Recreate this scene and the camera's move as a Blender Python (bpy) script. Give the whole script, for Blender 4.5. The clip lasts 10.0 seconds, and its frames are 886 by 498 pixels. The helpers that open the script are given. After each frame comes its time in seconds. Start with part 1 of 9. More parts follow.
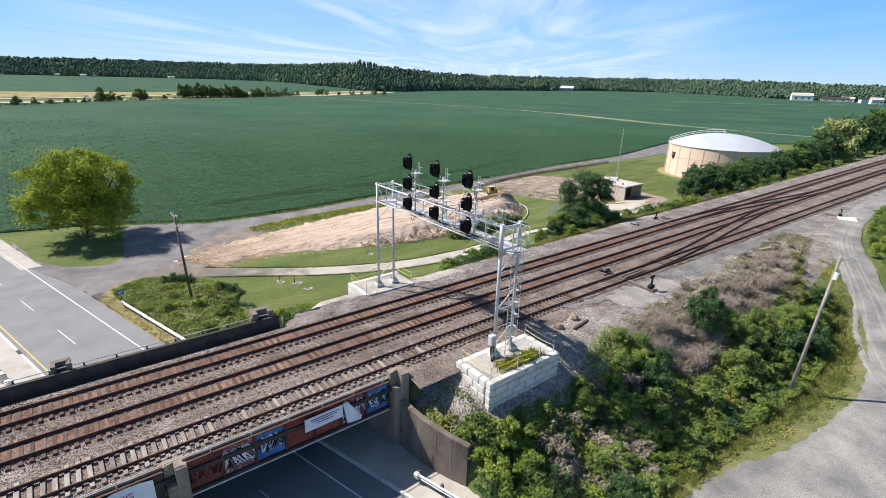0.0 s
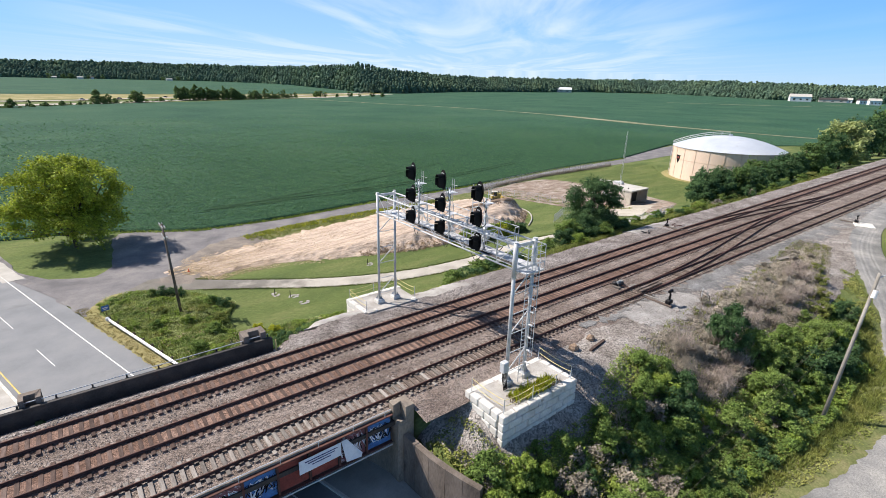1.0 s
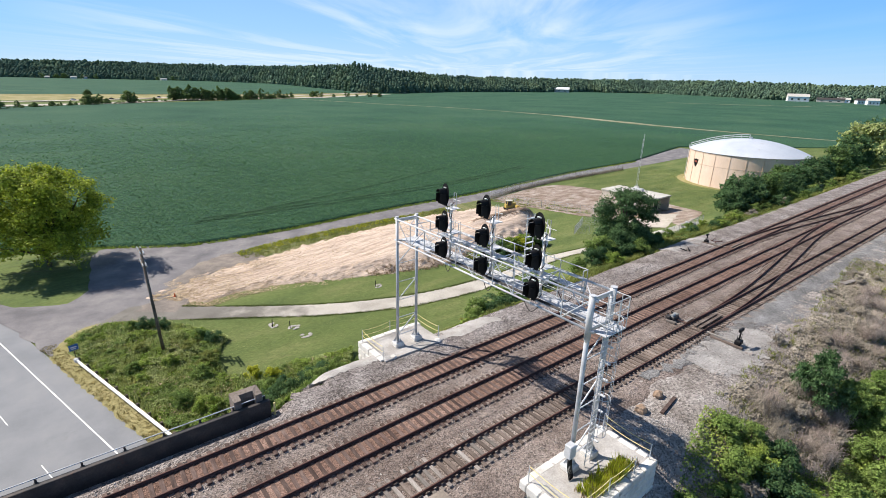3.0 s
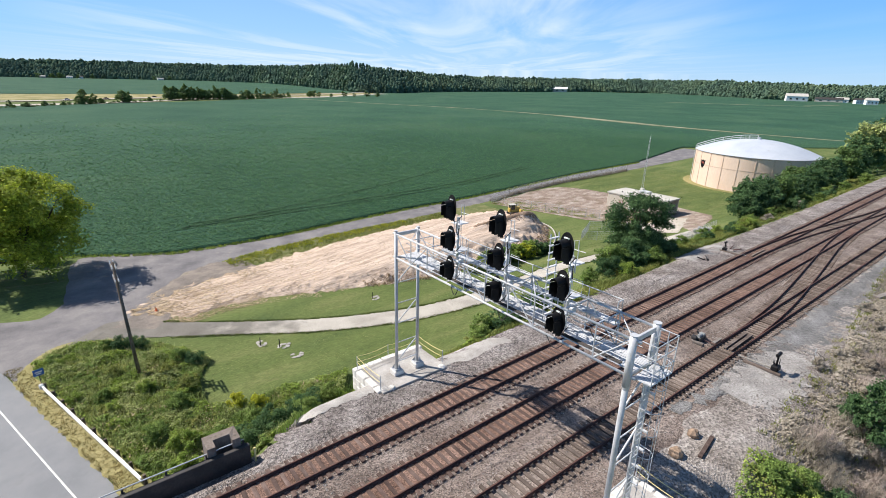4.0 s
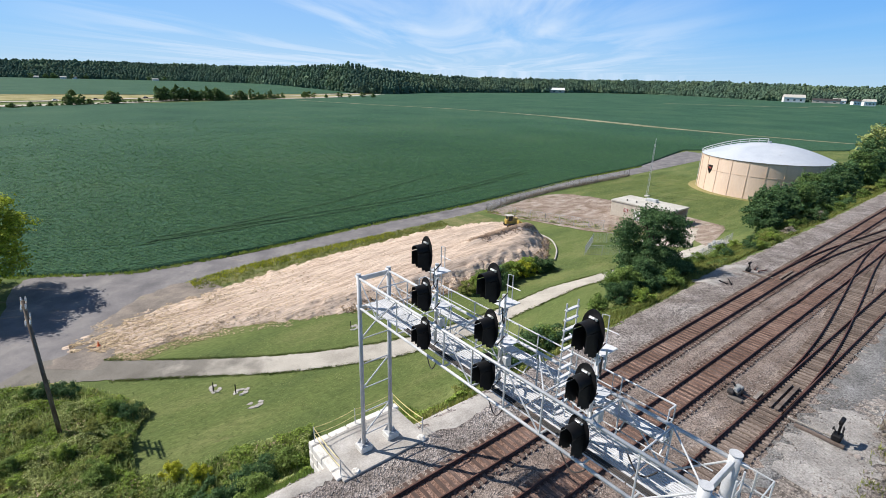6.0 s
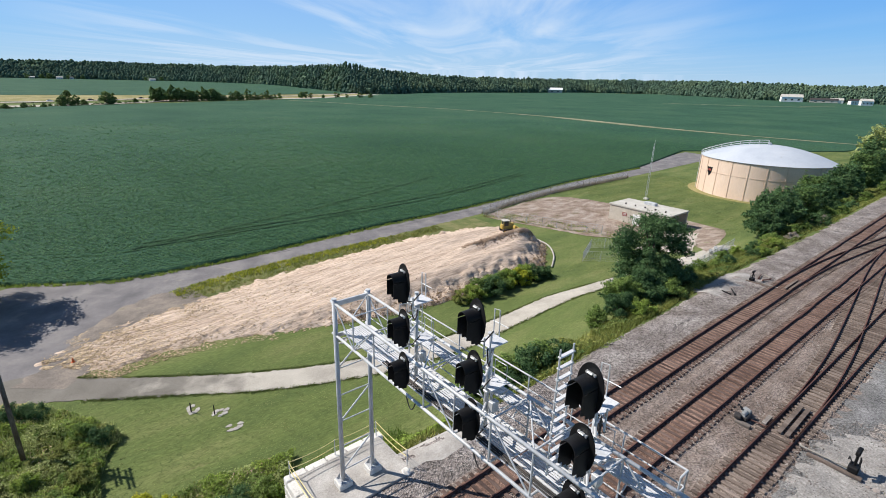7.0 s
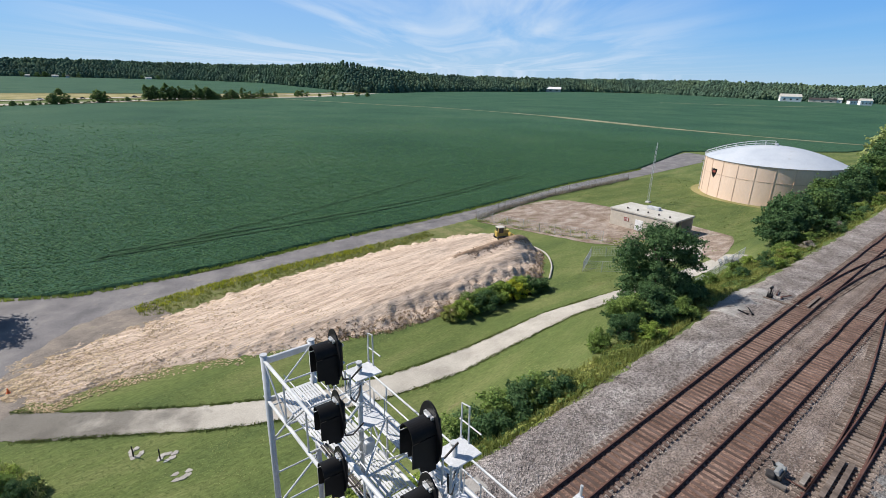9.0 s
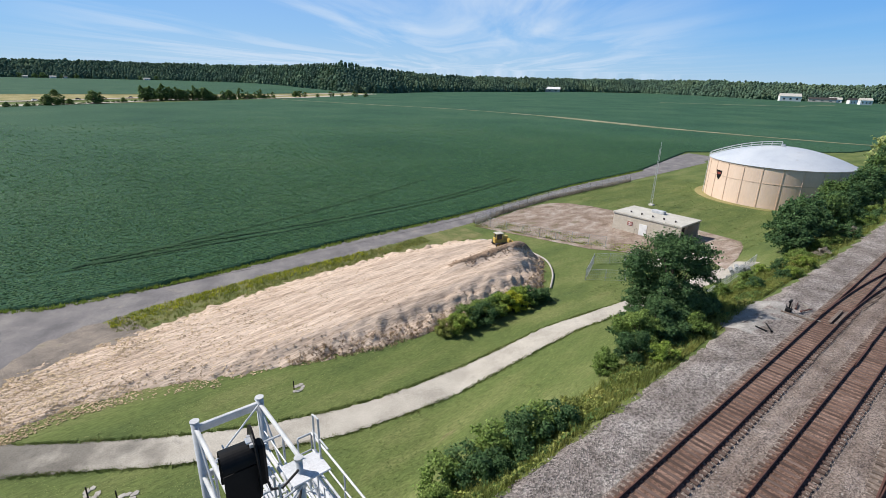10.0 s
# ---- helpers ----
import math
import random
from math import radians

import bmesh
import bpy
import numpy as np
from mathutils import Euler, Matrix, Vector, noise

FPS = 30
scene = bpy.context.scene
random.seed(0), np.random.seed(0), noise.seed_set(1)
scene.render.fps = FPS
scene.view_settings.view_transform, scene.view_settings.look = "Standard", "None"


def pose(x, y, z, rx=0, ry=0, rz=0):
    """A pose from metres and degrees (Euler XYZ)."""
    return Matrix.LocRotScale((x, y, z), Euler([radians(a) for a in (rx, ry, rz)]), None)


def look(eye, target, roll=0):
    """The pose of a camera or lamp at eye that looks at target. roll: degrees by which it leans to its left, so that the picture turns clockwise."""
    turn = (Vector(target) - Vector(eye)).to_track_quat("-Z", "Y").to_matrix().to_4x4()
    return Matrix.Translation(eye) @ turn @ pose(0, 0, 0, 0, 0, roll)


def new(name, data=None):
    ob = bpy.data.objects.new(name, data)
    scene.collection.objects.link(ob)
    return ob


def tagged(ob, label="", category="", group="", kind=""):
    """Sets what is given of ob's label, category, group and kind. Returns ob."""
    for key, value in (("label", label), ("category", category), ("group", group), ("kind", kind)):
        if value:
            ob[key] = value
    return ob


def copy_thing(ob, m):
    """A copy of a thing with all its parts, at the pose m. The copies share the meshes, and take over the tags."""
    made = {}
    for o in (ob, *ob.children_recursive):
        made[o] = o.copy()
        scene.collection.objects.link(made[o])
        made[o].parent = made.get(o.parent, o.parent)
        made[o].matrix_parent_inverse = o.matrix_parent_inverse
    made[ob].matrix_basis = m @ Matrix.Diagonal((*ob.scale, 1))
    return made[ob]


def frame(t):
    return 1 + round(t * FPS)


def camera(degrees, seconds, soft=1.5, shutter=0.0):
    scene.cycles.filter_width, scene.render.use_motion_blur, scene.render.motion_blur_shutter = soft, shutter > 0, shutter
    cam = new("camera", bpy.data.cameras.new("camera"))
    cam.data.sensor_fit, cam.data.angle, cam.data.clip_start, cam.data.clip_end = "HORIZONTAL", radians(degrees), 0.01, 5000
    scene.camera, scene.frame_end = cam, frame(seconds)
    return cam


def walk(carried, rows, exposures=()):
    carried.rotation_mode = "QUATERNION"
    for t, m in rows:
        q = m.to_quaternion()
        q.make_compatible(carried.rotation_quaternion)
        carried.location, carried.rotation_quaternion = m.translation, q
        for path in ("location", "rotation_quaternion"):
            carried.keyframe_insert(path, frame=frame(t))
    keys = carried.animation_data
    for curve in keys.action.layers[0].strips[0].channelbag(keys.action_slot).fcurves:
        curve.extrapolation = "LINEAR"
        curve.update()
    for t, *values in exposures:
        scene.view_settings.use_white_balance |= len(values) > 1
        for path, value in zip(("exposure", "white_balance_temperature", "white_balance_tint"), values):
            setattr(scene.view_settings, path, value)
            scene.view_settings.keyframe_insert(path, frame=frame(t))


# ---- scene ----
cam = camera(84.4, 10.0, soft=0.6)
SKY_STRENGTH, SUN_STRENGTH = 0.081, 5.0
EXPOSURES = [(0.0, 0.54, 6700, 12), (4.0, 0.50, 6600, 11), (7.0, 0.28, 6550, 10), (10.0, 0.22, 6550, 10)]
PATH = [
    (0, (-0.399, -0.094, 25.463), (0.772, 1.388, 24.805), 1.6),
    (0.5, (0.454, 1.409, 25.467), (1.625, 2.892, 24.812), 1.5),
    (1, (1.144, 2.899, 25.544), (2.321, 4.379, 24.892), 1.5),
    (1.5, (1.741, 4.725, 25.638), (2.924, 6.2, 24.986), 1.5),
    (2, (2.2, 6.829, 25.654), (3.384, 8.302, 25.001), 1.5),
    (2.5, (2.941, 8.883, 25.629), (4.126, 10.356, 24.977), 1.5),
    (4, (6.298, 14.592, 25.306), (7.492, 16.058, 24.653), 1.5),
    (4.5, (7.631, 16.166, 25.17), (8.825, 17.632, 24.519), 1.5),
    (5, (9.17, 17.615, 25.06), (10.366, 19.079, 24.409), 1.6),
    (5.5, (10.68, 18.951, 25.093), (11.88, 20.413, 24.443), 1.6),
    (7, (13.984, 21.426, 25.498), (15.192, 22.881, 24.848), 1.5),
    (7.5, (14.919, 22.014, 25.53), (16.129, 23.467, 24.881), 1.5),
    (8, (15.928, 22.753, 25.505), (17.139, 24.205, 24.853), 1.6),
    (8.5, (17.097, 23.716, 25.324), (18.309, 25.167, 24.672), 1.7),
    (9, (18.399, 24.854, 25.199), (19.612, 26.304, 24.546), 1.6),
    (9.5, (19.898, 26.078, 25.097), (21.11, 27.529, 24.444), 1.6),
    (10, (21.23, 27.385, 25.023), (22.445, 28.834, 24.371), 1.5),
]
walk(cam, [(t, look(eye, target, roll)) for t, eye, target, roll in PATH], EXPOSURES)

# ---- light ----
SUN_TO = Vector((-0.557, 0.77, 1.0)).normalized()
world = bpy.data.worlds.new("sky")
scene.world = world
world.use_nodes = True
wn, wl = world.node_tree.nodes, world.node_tree.links
sky = wn.new("ShaderNodeTexSky")
sky.sky_type, sky.sun_disc = "NISHITA", False
sky.sun_elevation = math.asin(SUN_TO.z)
sky.sun_rotation = math.atan2(SUN_TO.x, SUN_TO.y)
sky.air_density, sky.dust_density, sky.ozone_density = 1.0, 0.25, 2.6
wc = wn.new("ShaderNodeTexCoord")
# thin cirrus, drawn out along one direction on a flat layer high above
sep = wn.new("ShaderNodeSeparateXYZ")
wl.new(wc.outputs["Generated"], sep.inputs[0])
zz = wn.new("ShaderNodeMath"); zz.operation = "MAXIMUM"; zz.inputs[1].default_value = 0.02
wl.new(sep.outputs["Z"], zz.inputs[0])
flat = []
for axis in "XY":
    d = wn.new("ShaderNodeMath"); d.operation = "DIVIDE"
    wl.new(sep.outputs[axis], d.inputs[0]); wl.new(zz.outputs[0], d.inputs[1])
    flat.append(d)
comb = wn.new("ShaderNodeCombineXYZ")
wl.new(flat[0].outputs[0], comb.inputs[0]); wl.new(flat[1].outputs[0], comb.inputs[1])
WIND = (0.682, 0.731)
axes_ = []
for k_, (ax_, ay_, f_) in enumerate(((WIND[0], WIND[1], 0.075), (WIND[1], -WIND[0], 0.42))):
    dp = wn.new("ShaderNodeVectorMath"); dp.operation = "DOT_PRODUCT"
    dp.inputs[1].default_value = (ax_ * f_, ay_ * f_, 0)
    wl.new(comb.outputs[0], dp.inputs[0])
    axes_.append(dp)
mp = wn.new("ShaderNodeCombineXYZ")
wl.new(axes_[0].outputs["Value"], mp.inputs[0]); wl.new(axes_[1].outputs["Value"], mp.inputs[1])
mp.inputs[2].default_value = 3.7
cn = wn.new("ShaderNodeTexNoise"); cn.inputs["Scale"].default_value = 1.0; cn.inputs["Detail"].default_value = 7.0
cn.inputs["Roughness"].default_value = 0.55; cn.inputs["Distortion"].default_value = 0.9
wl.new(mp.outputs[0], cn.inputs["Vector"])
cr = wn.new("ShaderNodeValToRGB")
cr.color_ramp.elements[0].position, cr.color_ramp.elements[1].position = 0.44, 0.66
wl.new(cn.outputs["Fac"], cr.inputs[0])
# cirrus gathers in one wide quarter of the sky
dot = wn.new("ShaderNodeVectorMath"); dot.operation = "DOT_PRODUCT"
dot.inputs[1].default_value = Vector((0.56, 0.83, 0.14)).normalized()
wl.new(wc.outputs["Generated"], dot.inputs[0])
gate = wn.new("ShaderNodeMapRange"); gate.interpolation_type = "SMOOTHSTEP"
gate.inputs["From Min"].default_value, gate.inputs["From Max"].default_value = 0.78, 0.985
gate.inputs["To Min"].default_value = 0.08
wl.new(dot.outputs["Value"], gate.inputs["Value"])
mul = wn.new("ShaderNodeMath"); mul.operation = "MULTIPLY"
wl.new(cr.outputs[0], mul.inputs[0]); wl.new(gate.outputs[0], mul.inputs[1])
veil = wn.new("ShaderNodeMath"); veil.operation = "MULTIPLY_ADD"; veil.inputs[1].default_value = 0.62
wl.new(mul.outputs[0], veil.inputs[0])
vg = wn.new("ShaderNodeMath"); vg.operation = "MULTIPLY"; vg.inputs[1].default_value = 0.2
wl.new(gate.outputs[0], vg.inputs[0]); wl.new(vg.outputs[0], veil.inputs[2])
# clear summer air: the sky's own blue deepens with height
grad = wn.new("ShaderNodeValToRGB")
ge = grad.color_ramp.elements
ge[0].position, ge[0].color = 0.0, (0.44, 0.69, 0.94, 1)
ge[1].position, ge[1].color = 1.0, (0.04, 0.08, 0.17, 1)
for p_, c_ in ((0.03, (0.34, 0.63, 0.97, 1)), (0.08, (0.20, 0.53, 1.0, 1)), (0.17, (0.105, 0.405, 1.0, 1)), (0.30, (0.075, 0.20, 0.47, 1))):
    e_ = ge.new(p_); e_.color = c_
wl.new(sep.outputs["Z"], grad.inputs[0])
gs = wn.new("ShaderNodeVectorMath"); gs.operation = "SCALE"; gs.inputs["Scale"].default_value = 9.6
wl.new(grad.outputs[0], gs.inputs[0])
air = wn.new("ShaderNodeMix"); air.data_type = "RGBA"; air.inputs["Factor"].default_value = 0.86
wl.new(sky.outputs[0], air.inputs["A"]); wl.new(gs.outputs[0], air.inputs["B"])
cm = wn.new("ShaderNodeMix"); cm.data_type = "RGBA"
cm.inputs["B"].default_value = (6.6, 8.0, 9.8, 1)
wl.new(veil.outputs[0], cm.inputs["Factor"]); wl.new(air.outputs["Result"], cm.inputs["A"])
bg = wn["Background"]
bg.inputs["Strength"].default_value = SKY_STRENGTH
wl.new(cm.outputs["Result"], bg.inputs["Color"])
sun = new("sun", bpy.data.lights.new("sun", "SUN"))
sun.data.energy, sun.data.angle, sun.data.color = SUN_STRENGTH, radians(0.53), (1.0, 0.945, 0.875)
sun.matrix_world = look(SUN_TO * 300, (0, 0, 0))

# ---- the lie of the land ----


def clamp(v, a=0.0, b=1.0):
    return max(a, min(b, v))
def smooth(v):
    v = clamp(v)
    return v * v * (3 - 2 * v)
def lerp(x, xs, ys):
    if x <= xs[0]:
        return ys[0]
    for i in range(1, len(xs)):
        if x <= xs[i]:
            return ys[i - 1] + (ys[i] - ys[i - 1]) * (x - xs[i - 1]) / (xs[i] - xs[i - 1])
    return ys[-1]
GROUND = -0.7
def terrain(x, y):
    """Height of the ground: flat farmland with the railway embankment across it."""
    top = 4.85
    far = clamp(1 - (x - 230) / 220)
    if y >= 33:
        toe = lerp(x, (34, 60, 100, 140), (6.0, 24.0, 24.0, 14.0))
        f = clamp(1 - (y - 40.3) / toe)
        f = f if toe < 8 else f * (0.35 + 0.65 * f) + 0.0
        base = GROUND
    else:
        toe = lerp(x, (28, 60, 100), (11.0, 13.0, 30.0))
        f = smooth(clamp(1 - (lerp(x, (28, 34), (24.3, 22.3)) - y) / toe))
        base = lerp(x, (28, 55, 100), (GROUND, 0.4, 4.2)) if y < 33 else GROUND
    z = base + (top - base) * f
    # the road runs through below the bridge
    xa = 15.9 - 0.283 * (y - 26)
    if y > 39.6:
        z = GROUND + (z - GROUND) * smooth((x - 10.5) / 6.5)
    elif y < 25.2:
        z = GROUND + (z - GROUND) * clamp((x - lerp(y, (16.8, 25.2), (17.3, 15.95)) - 0.3) / 0.5)
        z = GROUND + (z - GROUND) * lerp(x, (17, 21), (0.62, 1.0)) if x < 21 else z
    else:
        z = GROUND if -14.5 < x - xa < 0.9 or -31 < x - xa < -16.5 else z
    if x < -12:
        w = smooth((-12 - x) / 10)
        z = GROUND if not (24 < y < 41) else z
    return GROUND + (z - GROUND) * far

# ---- mesh helpers ----


class Geo:
    """Collects points and faces for one mesh."""

    def __init__(self):
        self.v, self.f = [], []

    def add(self, vs, fs):
        n = len(self.v)
        self.v.extend(tuple(p) for p in vs)
        self.f.extend(tuple(n + i for i in q) for q in fs)
        return self

    def box(self, c, s, rz=0.0, ch=0.0, m=None):
        """A box round c of size s, turned by rz degrees, with chamfered edges where ch is given."""
        hx, hy, hz = s[0] / 2, s[1] / 2, s[2] / 2
        if ch <= 0:
            pts = [(x, y, z) for z in (-hz, hz) for y in (-hy, hy) for x in (-hx, hx)]
            fs = [(0, 2, 3, 1), (4, 5, 7, 6), (0, 1, 5, 4), (2, 6, 7, 3), (0, 4, 6, 2), (1, 3, 7, 5)]
        else:
            ch = min(ch, hx * 0.9, hy * 0.9, hz * 0.9)
            pts, idx = [], {}
            for a in range(3):
                for sx in (-1, 1):
                    for sy in (-1, 1):
                        for sz in (-1, 1):
                            h = [hx - ch, hy - ch, hz - ch]
                            h[a] += ch
                            idx[a, sx, sy, sz] = len(pts)
                            pts.append((sx * h[0], sy * h[1], sz * h[2]))
            fs, o = [], (-1, 1)
            for a in range(3):
                b, c2 = (a + 1) % 3, (a + 2) % 3
                for sa in o:
                    def key(k, p, q, a=a, b=b, c2=c2, sa=sa):
                        s3 = [0, 0, 0]; s3[a], s3[b], s3[c2] = sa, p, q
                        return idx[(k, *s3)]
                    q = (key(a, -1, -1), key(a, 1, -1), key(a, 1, 1), key(a, -1, 1))
                    fs.append(q if sa > 0 else q[::-1])
                    for sb in o:
                        q = (key(a, sb, -1), key(a, sb, 1), key(b, sb, 1), key(b, sb, -1))
                        fs.append(q if sa * sb < 0 else q[::-1])
            for sx in o:
                for sy in o:
                    for sz in o:
                        q = tuple(idx[a, sx, sy, sz] for a in range(3))
                        fs.append(q if sx * sy * sz > 0 else q[::-1])
        r = radians(rz)
        co, si = math.cos(r), math.sin(r)
        out = [Vector((c[0] + x * co - y * si, c[1] + x * si + y * co, c[2] + z)) for x, y, z in pts]
        if m is not None:
            out = [m @ p for p in out]
        return self.add(out, fs)

    def tube(self, p, q, r, n=8, r2=None, caps=True):
        p, q = Vector(p), Vector(q)
        r2 = r if r2 is None else r2
        d = (q - p).normalized()
        a = d.orthogonal().normalized()
        b = d.cross(a)
        ring = [a * math.cos(2 * math.pi * i / n) + b * math.sin(2 * math.pi * i / n) for i in range(n)]
        vs = [p + u * r for u in ring] + [q + u * r2 for u in ring]
        fs = [(i, (i + 1) % n, n + (i + 1) % n, n + i) for i in range(n)]
        if caps:
            fs += [tuple(range(n))[::-1], tuple(range(n, 2 * n))]
        return self.add(vs, fs)

    def path(self, pts, r, n=6):
        """A bent pipe through the points."""
        pts = [Vector(p) for p in pts]
        vs, fs = [], []
        for k, p in enumerate(pts):
            d = (pts[min(k + 1, len(pts) - 1)] - pts[max(k - 1, 0)]).normalized()
            u = d.cross(Vector((0, 0, 1)) if abs(d.z) < 0.9 else Vector((1, 0, 0))).normalized()
            w = d.cross(u)
            vs += [tuple(p + (u * math.cos(6.28319 * i / n) + w * math.sin(6.28319 * i / n)) * r) for i in range(n)]
            if k:
                fs += [((k - 1) * n + i, (k - 1) * n + (i + 1) % n, k * n + (i + 1) % n, k * n + i) for i in range(n)]
        fs += [tuple(range(n))[::-1], tuple(range(len(vs) - n, len(vs)))]
        return self.add(vs, fs)

    def prism(self, outline, z0, z1, m=None):
        """An upright block over an outline in x and y, anticlockwise."""
        n = len(outline)
        f = (lambda p: m @ Vector(p)) if m is not None else (lambda p: p)
        vs = [f((x, y, z0)) for x, y in outline] + [f((x, y, z1)) for x, y in outline]
        fs = [(i, (i + 1) % n, n + (i + 1) % n, n + i) for i in range(n)]
        return self.add(vs, fs + [tuple(range(n))[::-1], tuple(range(n, 2 * n))])

    def ball(self, c, r, seg=10, rings=6, squash=1.0):
        vs = [(c[0], c[1], c[2] + r * squash)]
        for j in range(1, rings):
            t = math.pi * j / rings
            for i in range(seg):
                p = 2 * math.pi * i / seg
                vs.append((c[0] + r * math.sin(t) * math.cos(p), c[1] + r * math.sin(t) * math.sin(p), c[2] + r * squash * math.cos(t)))
        vs.append((c[0], c[1], c[2] - r * squash))
        fs = [(0, 1 + i, 1 + (i + 1) % seg) for i in range(seg)]
        for j in range(rings - 2):
            a = 1 + j * seg
            fs += [(a + i, a + seg + i, a + seg + (i + 1) % seg, a + (i + 1) % seg) for i in range(seg)]
        a = 1 + (rings - 2) * seg
        fs += [(a + i, len(vs) - 1, a + (i + 1) % seg) for i in range(seg)]
        return self.add(vs, fs)

    def mesh(self, name, material=None, smooth=False):
        me = bpy.data.meshes.new(name)
        me.from_pydata(self.v, [], self.f)
        if material is not None:
            me.materials.append(material)
        if smooth:
            me.shade_smooth()
        me.update()
        return me


def quads(name, pts, material, per=4):
    """A mesh of loose faces with per corners each, from an array of points."""
    me = bpy.data.meshes.new(name)
    n = len(pts)
    me.vertices.add(n)
    me.vertices.foreach_set("co", np.ascontiguousarray(pts, dtype=np.float32).ravel())
    me.loops.add(n)
    me.loops.foreach_set("vertex_index", np.arange(n, dtype=np.int32))
    me.polygons.add(n // per)
    me.polygons.foreach_set("loop_start", np.arange(0, n, per, dtype=np.int32))
    me.update(calc_edges=True)
    me.validate()
    me.materials.append(material)
    return me


def part(name, geo, material, parent, label="", smooth=False):
    ob = new(name, geo.mesh(name, material, smooth) if isinstance(geo, Geo) else geo)
    ob.parent = parent
    return tagged(ob, label)


def thing(name, label, category, at=(0, 0, 0), rz=0.0, group="", kind=""):
    ob = new(name)
    ob.empty_display_size = 0.3
    ob.matrix_basis = pose(*at, 0, 0, rz)
    return tagged(ob, label, category, group, kind)


def solo(name, geo, material, label, category="", kind="", group="", smooth=False):
    ob = new(name, geo.mesh(name, material, smooth) if isinstance(geo, Geo) else geo)
    return tagged(ob, label, category, group, kind)


def grid_mesh(name, xs, ys, height, material, smooth=True, shift=None):
    """A sheet over a grid; xs and ys are rising lists, height(x, y) gives z, shift(x) moves a row sideways."""
    nx, ny = len(xs), len(ys)
    co = np.empty((ny, nx, 3), dtype=np.float32)
    for j, y in enumerate(ys):
        for i, x in enumerate(xs):
            co[j, i] = (x, y + (shift(x) if shift else 0.0), height(x, y))
    idx = np.arange(nx * ny, dtype=np.int32).reshape(ny, nx)
    f = np.stack([idx[:-1, :-1], idx[:-1, 1:], idx[1:, 1:], idx[1:, :-1]], axis=-1).reshape(-1, 4)
    me = bpy.data.meshes.new(name)
    me.vertices.add(nx * ny); me.vertices.foreach_set("co", co.ravel())
    me.loops.add(f.size); me.loops.foreach_set("vertex_index", f.ravel())
    me.polygons.add(len(f)); me.polygons.foreach_set("loop_start", np.arange(0, f.size, 4, dtype=np.int32))
    me.update(calc_edges=True); me.validate()
    if smooth:
        me.shade_smooth()
    me.materials.append(material)
    return me


def ribbon(name, left, right, lift, material, across=5, step=1.5, ragged=0.0, top=None):
    """A strip of paving between two lines of ground points, laid lift above the ground. The lines have the same number of points."""
    rows = []
    for (l0, l1), (r0, r1) in zip(zip(left, left[1:]), zip(right, right[1:])):
        n = max(1, int((Vector(l1) - Vector(l0)).length / step))
        for k in range(n):
            rows.append((Vector(l0).lerp(Vector(l1), k / n), Vector(r0).lerp(Vector(r1), k / n)))
    rows.append((Vector(left[-1]), Vector(right[-1])))
    rng = random.Random(name)
    g = Geo()
    h = top or terrain
    for l, r in rows:
        w = (r - l)
        wl_ = w.length or 1.0
        l2 = l + w / wl_ * rng.uniform(-ragged, ragged)
        r2 = r + w / wl_ * rng.uniform(-ragged, ragged)
        for k in range(across + 1):
            p = l2.lerp(r2, k / across)
            crown = 0.012 if 0 < k < across else -0.03
            g.v.append((p.x, p.y, h(p.x, p.y) + lift + crown))
    for j in range(len(rows) - 1):
        for k in range(across):
            a = j * (across + 1) + k
            g.f.append((a, a + 1, a + across + 2, a + across + 1))
    me = g.mesh(name, material, True)
    bm = bmesh.new(); bm.from_mesh(me)
    bmesh.ops.recalc_face_normals(bm, faces=bm.faces)
    if sum(f.normal.z for f in bm.faces) < 0:
        bmesh.ops.reverse_faces(bm, faces=bm.faces)
    bm.to_mesh(me); bm.free()
    return me


def spline(pts, n=6):
    """A smooth line through points in x and y."""
    out = []
    for i in range(len(pts) - 1):
        p0, p1, p2, p3 = pts[max(i - 1, 0)], pts[i], pts[i + 1], pts[min(i + 2, len(pts) - 1)]
        for k in range(n):
            t = k / n
            out.append(tuple(0.5 * (2 * b + (c - a) * t + (2 * a - 5 * b + 4 * c - d) * t * t + (3 * b - a - 3 * c + d) * t ** 3) for a, b, c, d in zip(p0, p1, p2, p3)))
    out.append(tuple(pts[-1]))
    return out


# ---- materials ----


def ramp(nodes, stops):
    n = nodes.new("ShaderNodeValToRGB")
    e = n.color_ramp.elements
    while len(e) < len(stops):
        e.new(0.5)
    for k, (p, c) in zip(e, stops):
        k.position, k.color = p, (*c, 1)
    return n


